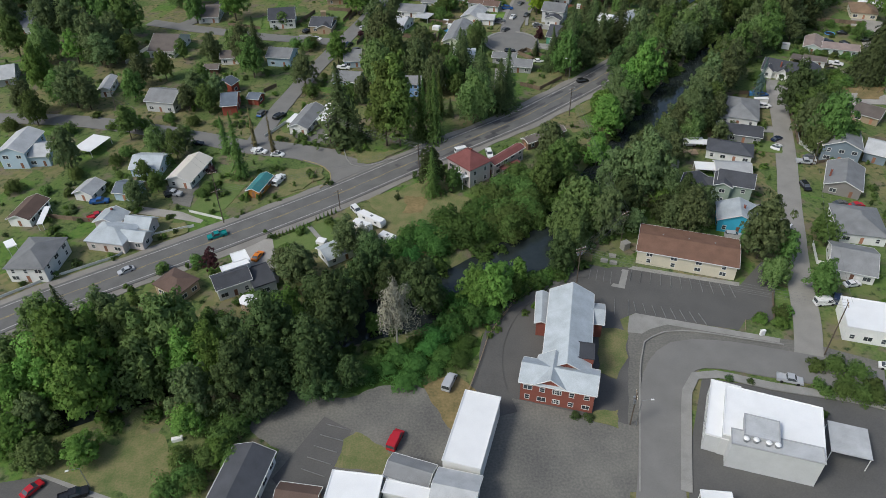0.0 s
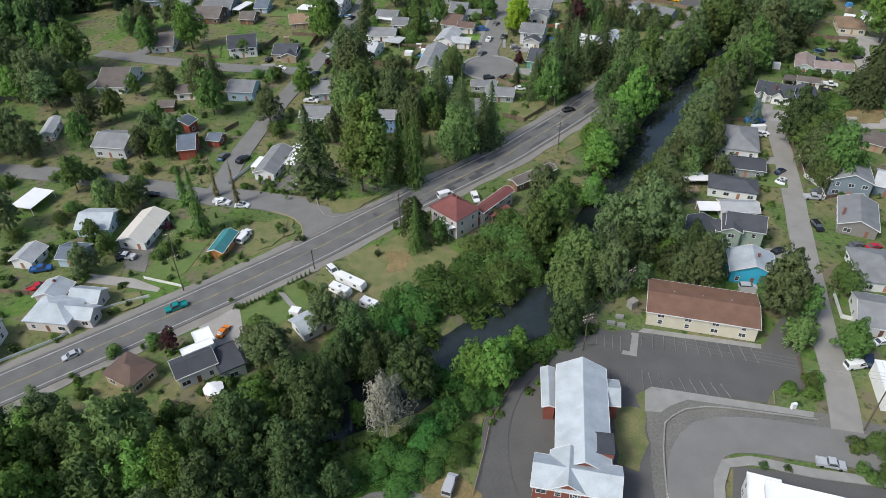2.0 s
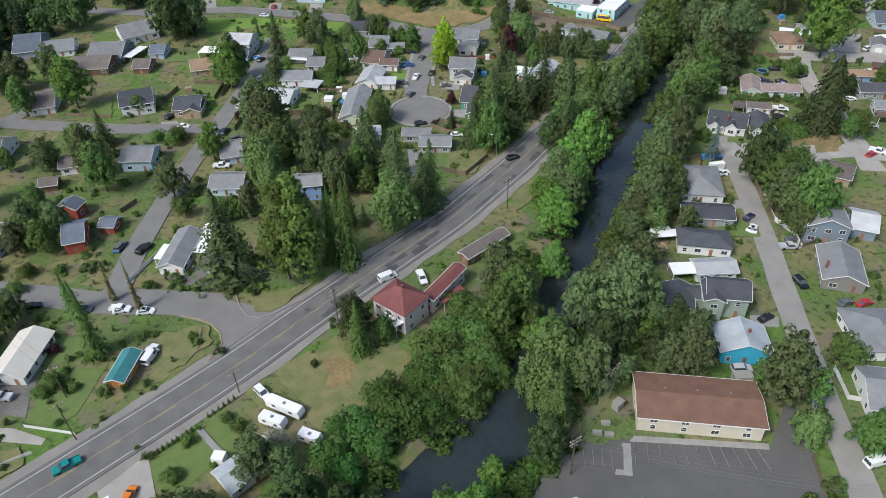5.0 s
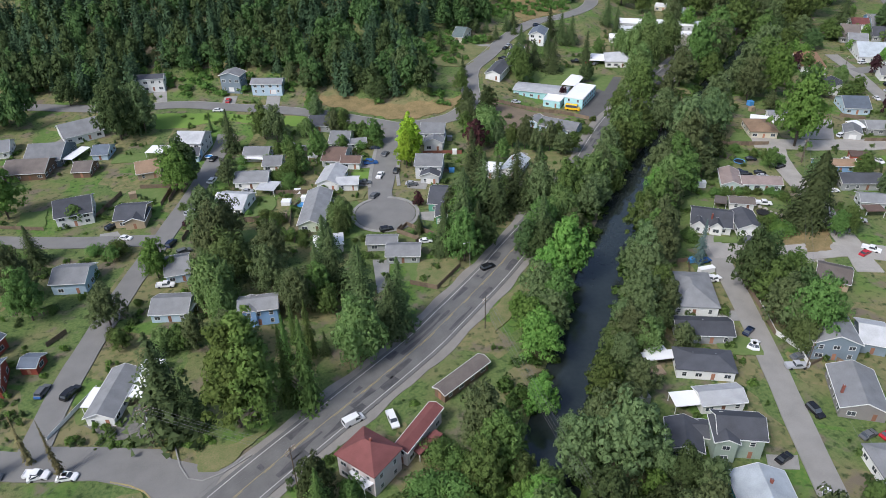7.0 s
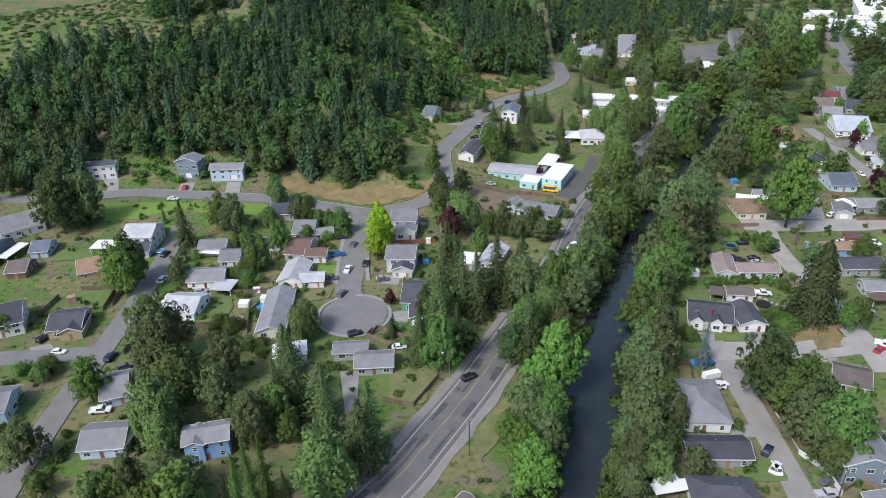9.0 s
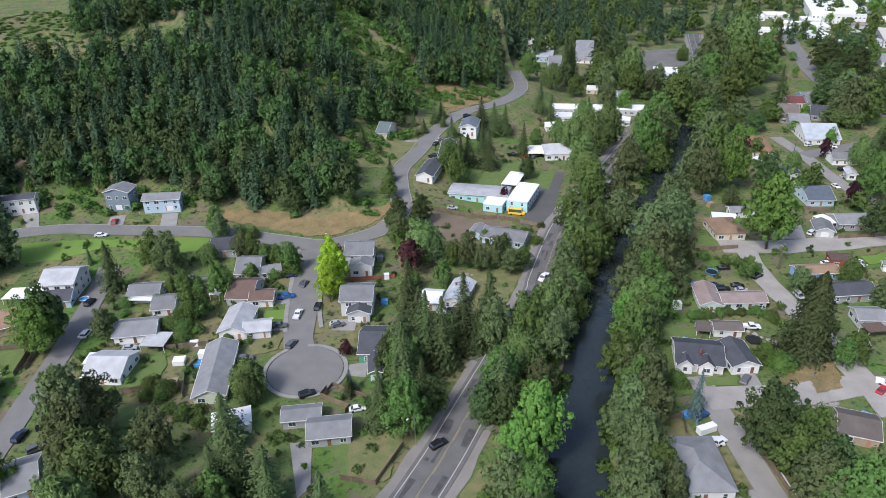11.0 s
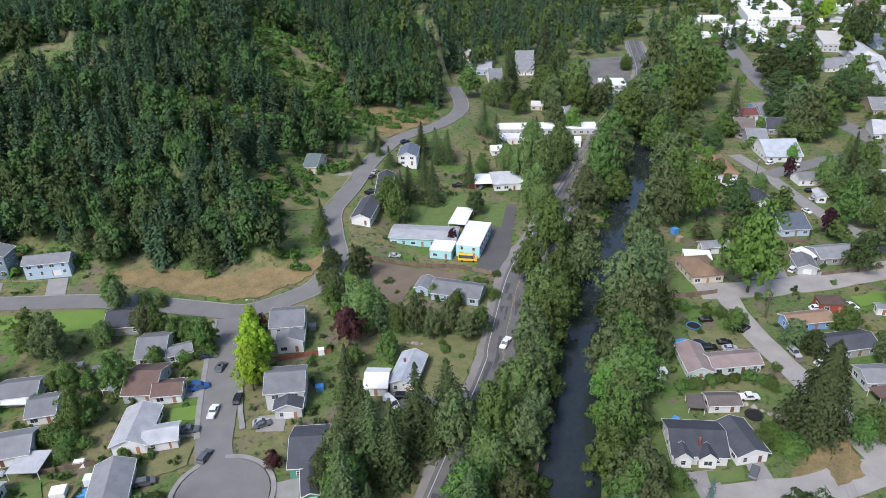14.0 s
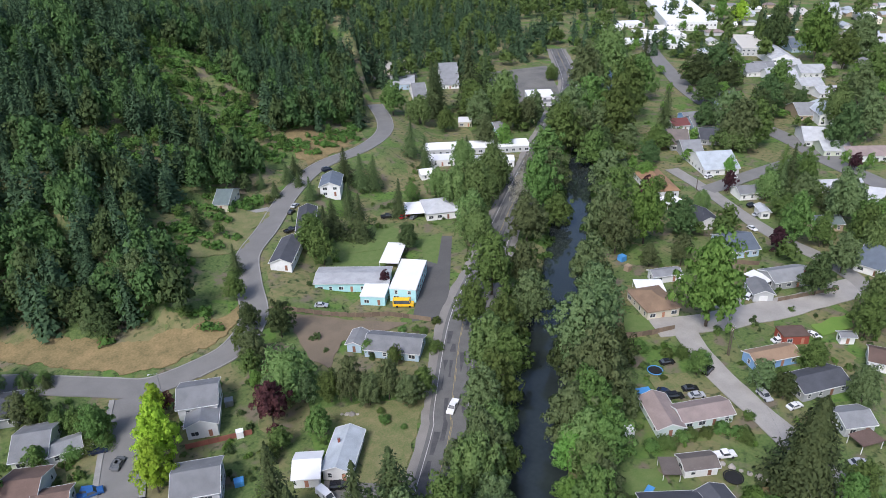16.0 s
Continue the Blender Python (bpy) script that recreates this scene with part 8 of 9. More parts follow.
tree("green", 147.3, 350.4, 5.4)
tree("dark", 156.3, 319.3, 4.4)
tree("dark", 166.9, 309, 5.4)
tree("green", 200, 388.2, 7.8)
tree("green", 219.9, 404.8, 8.4)
tree("green", 278.8, 456.1, 10.3)
tree("green", 303.3, 477.1, 11.1)
tree("green", 328.2, 487.6, 11.7)
tree("green", 358.2, 522.4, 11.4)
tree("green", 413.6, 556.8, 12.7)
tree("green", 307.6, 457.2, 9.5)
tree("green", 313.7, 452.3, 10.7)
tree("green", 349.2, 477.8, 11.7)
tree("green", 384.2, 501, 11.3)
tree("green", 254.6, 399.2, 8.8)
tree("green", 244.8, 385, 7.4)
tree("green", 223.8, 370.7, 7.7)
tree("green", 219.9, 360.6, 6.6)
tree("green", 237.3, 417.5, 8.9)
tree("green", 291.6, 455.1, 9.3)
tree("green", 253.8, 439.1, 8.5)
tree("green", 221.9, 394.6, 6.4)
tree("green", 279.8, 434.1, 7.6)
tree("dead", 215.3, 409.3, 6.8)
tree("dead", 233.8, 426.4, 6.1)
tree("willow", 203.2, 425.8, 7.6)
tree("willow", 180.9, 394.9, 6.2)
tree("willow", 220.2, 437.3, 7.4)
tree("willow", 189.5, 410.8, 6.3)
tree("bright", 235, 360.5, 7.7)
tree("bright", 321.4, 386.5, 2.9)
tree("bright", 260.8, 481, 5.1)
tree("fir", 340.2, 441.8, 6.4, 27.7)
tree("fir", 317.7, 354.4, 5.1, 24.8)
tree("fir", 311.3, 353.9, 4.7, 19.5)
tree("fir", 228.1, 444.7, 5.5, 22.8)
tree("fir", 222.3, 443, 5.4, 19)
tree("fir", 285, 547.3, 10.9, 49.2)
tree("fir", 269.7, 559.4, 6.8, 33.5)
tree("fir", 229, 469.9, 4.3, 16.1)
tree("fir", 430.4, 560, 6.3, 35.8)
tree("fir", 452.5, 557.7, 5.8, 25.4)
tree("fir", 449.5, 594.5, 6.7, 32.5)
tree("fir", 706.7, 558.9, 4.3, 20.6)
tree("fir", 632.3, 586.1, 4.2, 25.1)
tree("fir", 254.5, 357.7, 3.4, 15)
tree("fir", 308.4, 562.9, 5.1, 32.4)
tree("dark", 251.4, 356.4, 6)
tree("dark", 570.7, 530.9, 11.1)
tree("dark", 415.1, 431.5, 9)
tree("dark", 396, 423, 7.8)
tree("dark", 366, 435.6, 6.4)
tree("dark", 391.1, 371.9, 8.1)
tree("dark", 621.2, 487.8, 10.9)
tree("green", 354, 405.7, 10.3)
tree("green", 373.8, 426.9, 8.5)
tree("green", 364.4, 403.6, 8.4)
tree("green", 308.1, 357.8, 5)
tree("green", 313.1, 345.1, 5.8)
tree("green", 308.7, 325.2, 7.9)
tree("green", 280.2, 327.1, 6.4)
tree("green", 473.9, 410.1, 10.2)
tree("green", 417.2, 374.5, 8.5)
tree("green", 593.3, 475.4, 10.5)
tree("green", 520, 425.2, 10)
tree("green", 428.7, 397.5, 7.7)
tree("green", 561.4, 469, 10.1)
tree("green", 468.3, 458.8, 7.5)
tree("green", 412.7, 471.8, 4.9)
tree("green", 291.6, 303.4, 5.6)
tree("green", 294.2, 309, 5.7)
tree("green", 337, 358.1, 5.2)
tree("green", 345, 368.5, 4.4)
tree("green", 285.7, 319.8, 4.4)
tree("green", 483.5, 501.4, 6)
tree("green", 307.8, 315, 5.9)
tree("green", 277.7, 367.6, 3.6)
tree("bright", 568.6, 494.7, 12.8)
tree("bright", 656.6, 550.1, 8.8)
tree("bright", 666.4, 652.8, 6.9)
tree("bright", 735.2, 630.4, 6.3)
tree("bright", 505.3, 428.8, 7.5)
tree("purple", 302.6, 372.6, 3.1)
tree("purple", 270.1, 391.4, 3.1)
tree("purple", 267.8, 326, 3.4)
tree("purple", 370.5, 354, 3.3)
tree("purple", 481, 426.2, 3.4)
tree("lime", 660.5, 626.7, 8.2)
tree("green", 273.3, 519.1, 8.1)
tree("green", 281.2, 503.8, 7.9)
tree("green", 293.4, 501.4, 6.7)
tree("green", 332.4, 595.5, 8.2)
tree("green", 295.5, 525.9, 9.3)
tree("green", 304.2, 507.4, 5.9)
tree("green", 278.6, 534.2, 9.2)
tree("green", 376.4, 575.9, 3.9)
tree("green", 379.1, 577.1, 4.4)
tree("green", 195.9, 429.9, 6.7)
tree("green", 251.5, 522.9, 5.3)
tree("green", 225.1, 467.5, 5.7)
tree("green", 254, 489.1, 6.2)
tree("dark", 128.2, 228, 6.3)
tree("dark", 135.8, 232.3, 5.5)
tree("green", 127.2, 211.6, 5.8)
tree("dark", 134, 213.6, 5)
tree("green", 130.6, 220.8, 6.1)
tree("green", 138.7, 223.9, 4.7)
tree("green", 130, 202.8, 6.3)
tree("green", 127.7, 206.9, 5.1)
tree("green", 125.3, 200.6, 4.4)
tree("green", 137.2, 218.7, 4.2)
tree("green", 137.1, 203.1, 3.7)
tree("spruce", 122.8, 244.8, 2.9, 15.5)
tree("olive", 95.9, 209.7, 3.2)
tree("bright", 207.3, 309.7, 9.7)
tree("grand", 169.5, 254, 9.2, 27.2)
tree("dark", 251.2, 300.8, 5.4)
tree("dark", 195.3, 275.6, 3.3)
tree("green", 251.9, 281.4, 5.7)
tree("green", 240.4, 278.6, 5.3)
tree("green", 194.3, 281.4, 3.8)
tree("green", 212.7, 278.2, 3.7)
tree("green", 209.5, 262.7, 4.2)
tree("green", 272.4, 304, 5.9)
tree("green", 232.6, 340.4, 4.2)
tree("green", 222.3, 346.4, 3.5)
tree("green", 178.6, 245.8, 3.8)
tree("green", 174, 245.7, 3.4)
tree("green", 185.1, 295.4, 2.8)
tree("bright", -42.9, 285, 4.8)
tree("green", -20.5, 276.9, 7.4)
tree("green", -24, 263.5, 6.4)
tree("olive", -1.3, 252.2, 5)
tree("olive", 3.8, 259.6, 4)
tree("green", -8.3, 264.9, 5.2)
tree("dark", -37.3, 349.3, 7.1)
tree("olive", -13.3, 278.5, 4.3)
tree("olive", -19.8, 240.7, 5.2)
tree("olive", -16.6, 237.6, 4.5)
tree("olive", -54.2, 263.4, 5.1)
tree("olive", -26.9, 274.7, 5.1)
tree("willow", 12.6, 228.5, 6.7)
tree("willow", 16.8, 298.7, 4.8)
tree("fir", 10.2, 264.1, 5.4, 21.5)
tree("fir", 16.3, 246.6, 4.5, 24.6)
tree("fir", 25.7, 240, 4.8, 23.2)
tree("fir", 46.9, 271.4, 3.2, 17.4)
tree("fir", 5.4, 262.5, 4.1, 17.7)
tree("fir", 42.1, 287.6, 1.9, 7.1)
tree("cedar", 0.1, 235, 2.8, 18.7)
tree("cedar", -6, 233.5, 2.6, 16.3)
tree("cedar", -2.4, 230, 2.4, 12.9)
tree("cedar", -3.9, 241.3, 2, 13.2)
tree("green", 57.9, 287.3, 5.5)
tree("green", 52.1, 266.8, 5.5)
tree("green", -21.2, 343, 3.8)
tree("green", -57.5, 298.5, 2.6)
tree("green", 49.2, 272.7, 4)
tree("green", -29.7, 246.3, 3.6)
tree("green", -34.1, 247, 3.2)
tree("green", -38, 246.7, 3.5)
tree("green", 6.9, 251.7, 3.5)
tree("green", -49.6, 251.7, 2.7)
tree("green", -22.4, 256.1, 4.2)
tree("poplar", -18.7, 213.5, 6.2, 33.8)
tree("poplar", -14, 213, 6.2, 37.3)
tree("cedar", -1.7, 215.8, 4.6, 27.9)
tree("cedar", -6.6, 218.7, 3.5, 24.3)
tree("fir", -34.4, 218, 7.5, 28.8)
tree("fir", -29.9, 216.1, 4.1, 16.3)
tree("fir", 16.5, 257.8, 5.1, 17.7)
tree("fir", 22.6, 236.6, 5.3, 21.1)
tree("fir", 9.5, 282.1, 5.2, 15.5)
tree("fir", -82.5, 305.1, 4.1, 14.3)
tree("fir", -19.8, 376.3, 4.4, 19.1)
tree("green", -82.1, 283.8, 6.0)
tree("green", -98.4, 290.5, 5.0)
tree("green", -76.7, 272.5, 5.5)
tree("green", -0.5, 379.4, 5.5)
tree("green", -111.9, 293.1, 3.1)
tree("olive", -26, 295.9, 7.2)
tree("olive", -6.9, 280.3, 5.6)
tree("olive", -23.1, 282.5, 7.2)
tree("green", -20.6, 298.6, 5.9)
tree("green", -2.8, 258.8, 4.7)
tree("green", 4.9, 257.2, 4.7)
tree("bright", -99.1, 340.1, 7.1)
tree("bright", -38.9, 344.1, 7.2)
tree("green", -113, 368.2, 5.6)
tree("green", -126, 363.7, 6.4)
tree("green", -132.5, 360.2, 4.3)
tree("green", -74, 329, 3.1)
tree("green", -68.8, 408.6, 7.6)
tree("green", -57.8, 408.2, 6.9)
tree("green", -5.7, 385.2, 5.6)
tree("bright", -111.5, 227.9, 3.7)
tree("column", -111.1, 222.4, 3.6, 13.8)
tree("cedar", -65.6, 195.6, 3.8, 23.4)
tree("cedar", -74.4, 211.9, 3.2, 13.8)
tree("snag", -65.2, 215.2, 1.2, 16.2)
tree("snag", -57.8, 209.7, 1.2, 17.6)
tree("fir", 4, 234.2, 1.5, 7.9)
tree("green", -89.1, 213, 3.5)
tree("green", -98.5, 213.5, 4)
tree("green", -150.3, 235.2, 4.9)
tree("green", -140.6, 248.7, 6.6)
tree("green", -97.2, 195.2, 2.5)
tree("green", -124.3, 202.3, 4.9)
tree("green", -93.7, 178.3, 3.6)
tree("green", -90.3, 207.9, 3.4)
tree("green", -147.3, 252.2, 5.2)
tree("green", -134.9, 246.7, 4.6)
tree("green", -120.9, 267.1, 4.6)
tree("green", -119, 252.3, 4.6)
tree("green", -95, 252.7, 4.6)
tree("green", -87.9, 241.8, 4.3)
tree("green", -90.9, 187.6, 2.7)
tree("green", -95.7, 265.6, 3.5)
tree("green", -142.9, 286.3, 6.2)
tree("green", -133.7, 291.8, 5.2)
tree("green", -91.2, 303, 4.5)
tree("bright", -160, 264.9, 5.8)
tree("bright", -157.5, 292.3, 4.9)
tree("olive", -147.1, 290.4, 7.4)
tree("green", -144, 320.6, 8.0)
tree("olive", -156.8, 243.1, 5.1)
tree("green", -187.7, 301.3, 6.5)
tree("olive", -177.6, 313.8, 6.7)
tree("green", -168, 315.5, 6.1)
tree("olive", -204.2, 332.1, 6.4)
tree("green", -171.2, 294.1, 5.8)
tree("olive", -144.8, 305.1, 5.9)
tree("green", -117.6, 338, 4.8)
tree("olive", -85.5, 249.6, 3.9)
tree("green", -113.1, 272.1, 4.1)
tree("dark", -3.2, 186.8, 4.4)
tree("green", -155.1, 324, 6.2)
tree("olive", -95.9, 243.7, 3.8)
tree("olive", -143, 294.4, 5.2)
tree("fir", -62, 412.4, 6.2, 17.7)
tree("fir", -28.8, 398.8, 1.3, 8)
tree("fir", 26.7, 396.8, 1.7, 5.9)
tree("fir", 31.5, 395.3, 1.7, 4.6)
tree("olive", 11, 440.3, 3.7)
tree("dark", -67.8, 403.7, 8.2)
tree("dark", -96.5, 450.1, 5.3)
tree("green", 17.9, 401.7, 4.1)
tree("green", 28.3, 379.7, 3.5)
tree("green", 19.1, 527.5, 4.3)
tree("green", 12.7, 381.6, 3.5)
tree("green", 15, 355, 4.4)
tree("green", 3.7, 361.4, 3.6)
tree("green", -0.7, 364.5, 2.4)
tree("green", 32.4, 375.6, 2.6)
tree("green", 40.1, 364.1, 3.7)
tree("green", 36.3, 369.8, 2.8)
tree("lime", 52.5, 351.7, 4.5)
tree("lime", 54.8, 366.3, 3.2)
tree("lime", 51.4, 345.6, 5.6)
tree("lime", 53.6, 362.6, 3.1)
tree("green", 4.6, 343.9, 4.1)
tree("green", 7.4, 343.8, 3)
tree("green", 7.7, 360, 2.7)
tree("green", 25, 380.6, 4)
tree("green", 41.9, 366.1, 2.9)
tree("green", 26.2, 362.5, 2.5)
tree("green", 1.5, 365.2, 2.2)
tree("green", 18.8, 397.3, 3.6)
tree("willow", 16.1, 294.2, 3.3)
tree("purple", 78.9, 343.3, 4.8)
tree("purple", 46, 305.7, 1.9)
tree("spruce", 43, 289.6, 2.3, 7.3)
tree("green", 59.5, 295.4, 5.2)
tree("green", 76.2, 299.1, 3.8)
tree("fir", 67.6, 310.6, 5.1, 26)
tree("fir", 67.3, 294.2, 5.4, 23.7)
tree("fir", 47, 273.8, 3.6, 18.2)
tree("dark", 56.5, 294.6, 4.6)
tree("dark", 60, 271.8, 4.5)
tree("willow", 87.2, 352.3, 6.5)
tree("purple", 137.3, 389.3, 2.2)
tree("purple", 57.8, 366, 2.1)
tree("green", 84.4, 372.5, 4.5)
tree("green", 90.2, 404.7, 3.6)
tree("green", 95.7, 344.4, 3.6)
tree("green", 100.2, 341.5, 4.2)
tree("green", 103.6, 336.9, 3.7)
tree("green", 109.1, 336.1, 3.8)
tree("green", 112.2, 331.1, 4.1)
tree("green", 117.8, 332.4, 3.6)
tree("green", 87.3, 333.3, 3.1)
tree("green", 82.1, 351.9, 3.5)
tree("green", 89.6, 348.3, 3.8)
tree("green", 77.4, 334.7, 2.9)
tree("green", 73.2, 331.9, 2.4)
tree("green", 114.1, 358.3, 1.9)
tree("green", 118, 348.7, 2.3)
tree("green", 81.6, 368.4, 3.3)
tree("green", 83.1, 379.8, 2.8)
tree("lime", 48.5, 338.1, 4.5)
tree("fir", 95.4, 419.9, 2.7, 12.2)
tree("bright", 80.8, 360.8, 2.4)
tree("dark", 88.5, 387.5, 3.6)
tree("dark", 95.4, 379, 4.3)
tree("fir", 148.6, 429.1, 5.3, 19.4)
tree("fir", 139.7, 435.2, 5, 15.2)
tree("fir", 170.2, 470.4, 5, 16.8)
tree("fir", 176, 468.4, 4.7, 17)
tree("fir", 164.7, 474.8, 4.6, 16.7)
tree("fir", 142.4, 462.9, 3, 10.7)
tree("fir", 134.5, 431.3, 3.7, 14.9)
tree("fir", 153, 448.2, 3.9, 15.9)
tree("fir", 128.9, 484.2, 2.7, 8.2)
tree("fir", 130.6, 473, 2.7, 8.1)
tree("fir", 143.6, 478.1, 2.4, 7.4)
tree("fir", 147.3, 491.3, 3.6, 9.4)
tree("fir", 141, 485.3, 3.5, 9.3)
tree("fir", 92.9, 456, 3.3, 11.4)
tree("fir", 209.5, 490.7, 4.7, 19.2)
tree("fir", 209.3, 477.7, 3.8, 18)
tree("fir", 171.5, 437.6, 3.6, 17.7)
tree("dark", 159, 409.7, 3.9)
tree("dark", 121.2, 482.6, 3.3)
tree("green", 233.2, 550.8, 7.2)
tree("green", 242.3, 535.8, 6.7)
tree("green", 126.1, 424.8, 5.8)
tree("green", 126.4, 415.7, 5.1)
tree("green", 197, 446.2, 5.2)
tree("green", 125.6, 468.1, 1.6)
tree("green", 184.3, 448.8, 3.4)

# ---- shrubs ----
bush("ivy", -19.4, 107.5, 3.0, 1.8)
bush("ivy", -13.6, 108.7, 2.5, 1.4)
bush("ivy", -7.1, 109.8, 3.4, 2.2)
bush("ivy", -0.5, 112.6, 3.0, 1.8)
bush("ivy", 5.0, 116.7, 2.5, 1.4)
bush("ivy", -11.8, 112.6, 3.4, 2.2)
bush("ivy", -4.5, 115.3, 3.0, 1.8)
bush("ivy", 1.7, 121.3, 2.5, 1.4)
bush("ivy", 8.6, 125.3, 3.4, 2.2)
bush("ivy", 13.2, 130.3, 3.0, 1.8)
bush("ivy", 18.9, 134.0, 2.5, 1.4)
bush("ivy", 25.5, 139.2, 3.4, 2.2)
bush("ivy", 31.3, 143.2, 3.0, 1.8)
bush("ivy", -16.4, 111.3, 2.5, 1.4)
bush("ivy", -9.0, 105.0, 3.4, 2.2)
bush("ivy", 3.0, 111.0, 3.0, 1.8)
bush("ivy", -2.5, 108.5, 2.5, 1.4)
bush("green", -47.4, 89.1, 3.3)
bush("green", -45.9, 93, 3.3)
bush("green", -48.9, 85.4, 3.2)
bush("green", -44.1, 85.2, 2.8)
bush("green", -54.6, 85.5, 2.8)
bush("green", -55.7, 78.4, 3.1)
bush("green", -52.5, 80.9, 3.1)
bush("green", -96.8, 92.7, 3.8)
bush("green", -94.1, 97.7, 3.4)
bush("green", -50.9, 93.1, 2.5)
bush("green", -43.1, 96, 2.5)
bush("green", -50.7, 80, 2.7)
bush("green", -80.4, 134.5, 2)
bush("green", -60.4, 129.4, 1.8)
bush("green", -69.2, 151.7, 1.5)
bush("ivy", 3.3, 131.7, 4)
bush("ivy", 7, 124.2, 3.4)
bush("ivy", 1.1, 121.7, 3.8)
bush("ivy", -0.7, 133.4, 4.1)
bush("ivy", 11.9, 125.4, 2.4)
bush("ivy", -2.8, 117.9, 3.3)
bush("green", 20.1, 166.5, 5.7, 4)
bush("green", 15.5, 175.7, 5.9, 4.5)
bush("green", 26, 173.6, 4.9, 4)
bush("green", 14.3, 163.7, 4.6, 3.5)
bush("green", 31.3, 183, 4.6, 4)
bush("ivy", 11.5, 169.5, 4.3, 4)
bush("green", 20.3, 160.6, 3.7, 3)
bush("green", 28.7, 167.5, 3.4, 3)
bush("green", 19.7, 182.2, 5.1, 4)
bush("bright", 77.9, 122.3, 1.9, 1.6)
bush("bright", 82.1, 120.9, 2, 1.8)
bush("bright", 85.1, 124.6, 1.9, 1.6)
bush("bright", 23.4, 137.7, 2.1)
bush("bright", 28, 140.5, 1.8)
bush("bright", 33.4, 144.1, 1.7)
bush("green", 84.7, 106.3, 2.2)
bush("green", 88.7, 106.2, 2.7)
bush("green", 93.1, 104.3, 2.5)
bush("green", 87, 98.8, 2.4)
bush("green", 82.9, 101.2, 1.7)
bush("green", 90.7, 97.6, 2.6)
bush("green", 93.8, 97, 2.5)
bush("green", 80.3, 93.2, 1.2)
bush("green", 78.1, 123.1, 1.5)
bush("green", 83.9, 124.2, 2.1)
bush("green", 81.1, 120.9, 1.3)
bush("green", 83.7, 98.9, 1.7)
bush("green", 89.2, 101.5, 2.2)
bush("green", 94.6, 100.3, 2.2)
bush("dark", 27.7, 94.8, 1.2, 0.8)
bush("dark", 30.6, 94.2, 1.2, 0.8)
bush("dark", 109.3, 141, 1.5)
bush("dark", 68.5, 103.1, 1, 0.7)
bush("dark", 64, 104.1, 1.1, 0.7)
bush("ivy", 4.6, 159.4, 6.3, 4.5)
bush("ivy", -4.6, 157.6, 5.3, 4)
bush("ivy", 9.7, 168.5, 4.7, 4)
bush("ivy", -11.9, 152.2, 4.3, 4)
bush("ivy", 0.9, 166.3, 4.2, 4)
bush("ivy", -8.9, 147.4, 3.8, 3.5)
bush("ivy", -1.6, 152.5, 3.9, 3.5)
bush("ivy", -9.7, 159.8, 2.7, 3)
bush("ivy", 11, 159.4, 3.6, 4)
bush("green", -68.4, 150, 2.1, 2.2)
bush("green", -44, 155.1, 2.1)
bush("green", -31, 165, 1.8)
bush("green", -33.8, 168, 1.6)
bush("green", -41.5, 163.5, 1.6)
bush("green", -77.2, 147.5, 2)
bush("dark", -13.8, 179.7, 0.9, 1.5)
bush("green", 25.3, 179.4, 5.2, 4)
bush("green", 23.9, 191.8, 3.7, 3)
bush("green", 24.5, 169.9, 5, 4)
bush("green", 18.5, 169.4, 4.9, 4)
bush("green", 28.5, 168.4, 3.3, 4)
bush("green", 19.2, 162.5, 4.7, 4)
bush("green", 27.7, 188.3, 3.3, 3)
bush("green", 158.9, 252.7, 4.8, 2.4)
bush("green", 126.8, 257.2, 2.9)
bush("green", 109.1, 224.2, 2.2)
bush("green", 153.7, 256.8, 2.9)
bush("green", 115.1, 219.9, 1.8)
bush("green", 138.6, 226.3, 4.2)
bush("bright", 157.5, 257.8, 2.9)
bush("bright", 157.1, 252.2, 2.9)
bush("green", 190.6, 297.8, 2.7)
bush("green", 181.3, 276, 1.6)
bush("green", 161.2, 280.4, 2.1)
bush("green", 171.4, 276.7, 2.1)
bush("green", 156, 280.8, 2.4)
bush("green", 163.4, 279.8, 2.1)
bush("green", 167.1, 278, 1.9)
bush("green", 152.4, 282.5, 2.1)
bush("green", 173.7, 271.7, 2.4)
bush("green", 173.3, 273.7, 2.1)
bush("green", 172.3, 311.9, 2.3)
bush("green", 181.2, 312.7, 2.3)
bush("green", 185.4, 306.1, 2)
bush("green", 189.1, 303.5, 2.3)
bush("green", 275.9, 311.3, 2.8)
bush("green", 205.3, 281.9, 1.5)
bush("green", 176, 299.4, 1.1)
bush("green", 213.7, 282.5, 2.7)
bush("green", 214, 275.7, 2.2)
bush("purple", 46.3, 307.9, 1.8)
bush("purple", -35.3, 315.7, 2)
bush("green", -48.3, 272.9, 1)
bush("green", -64, 304.8, 2.7)
bush("green", 2.3, 347.7, 2.9)
bush("green", 8, 348.8, 2.9)
bush("green", -3.4, 343.6, 2.5)
bush("green", 1.8, 338.8, 3)
bush("green", -5.6, 360.2, 2.4)
bush("green", -4.7, 308.5, 3.1)
bush("green", -10.1, 308.1, 2.4)
bush("green", -0.6, 297.1, 2.4)
bush("green", -19.6, 289.5, 1.6)
bush("green", -22.4, 313.6, 1.7)
bush("green", -37.5, 328.4, 1.8)
bush("green", 14.4, 328.6, 1.9)
bush("green", 47.2, 308.9, 1)
bush("green", -19, 320.7, 1.3)
bush("green", -14.2, 317.8, 1.5)
bush("green", -135.7, 228.3, 2.8)
bush("green", -137.7, 189.8, 2.8)
bush("green", -126.9, 188.2, 2)
bush("green", -118.8, 186.7, 2)
bush("green", -74.2, 187, 2.5)
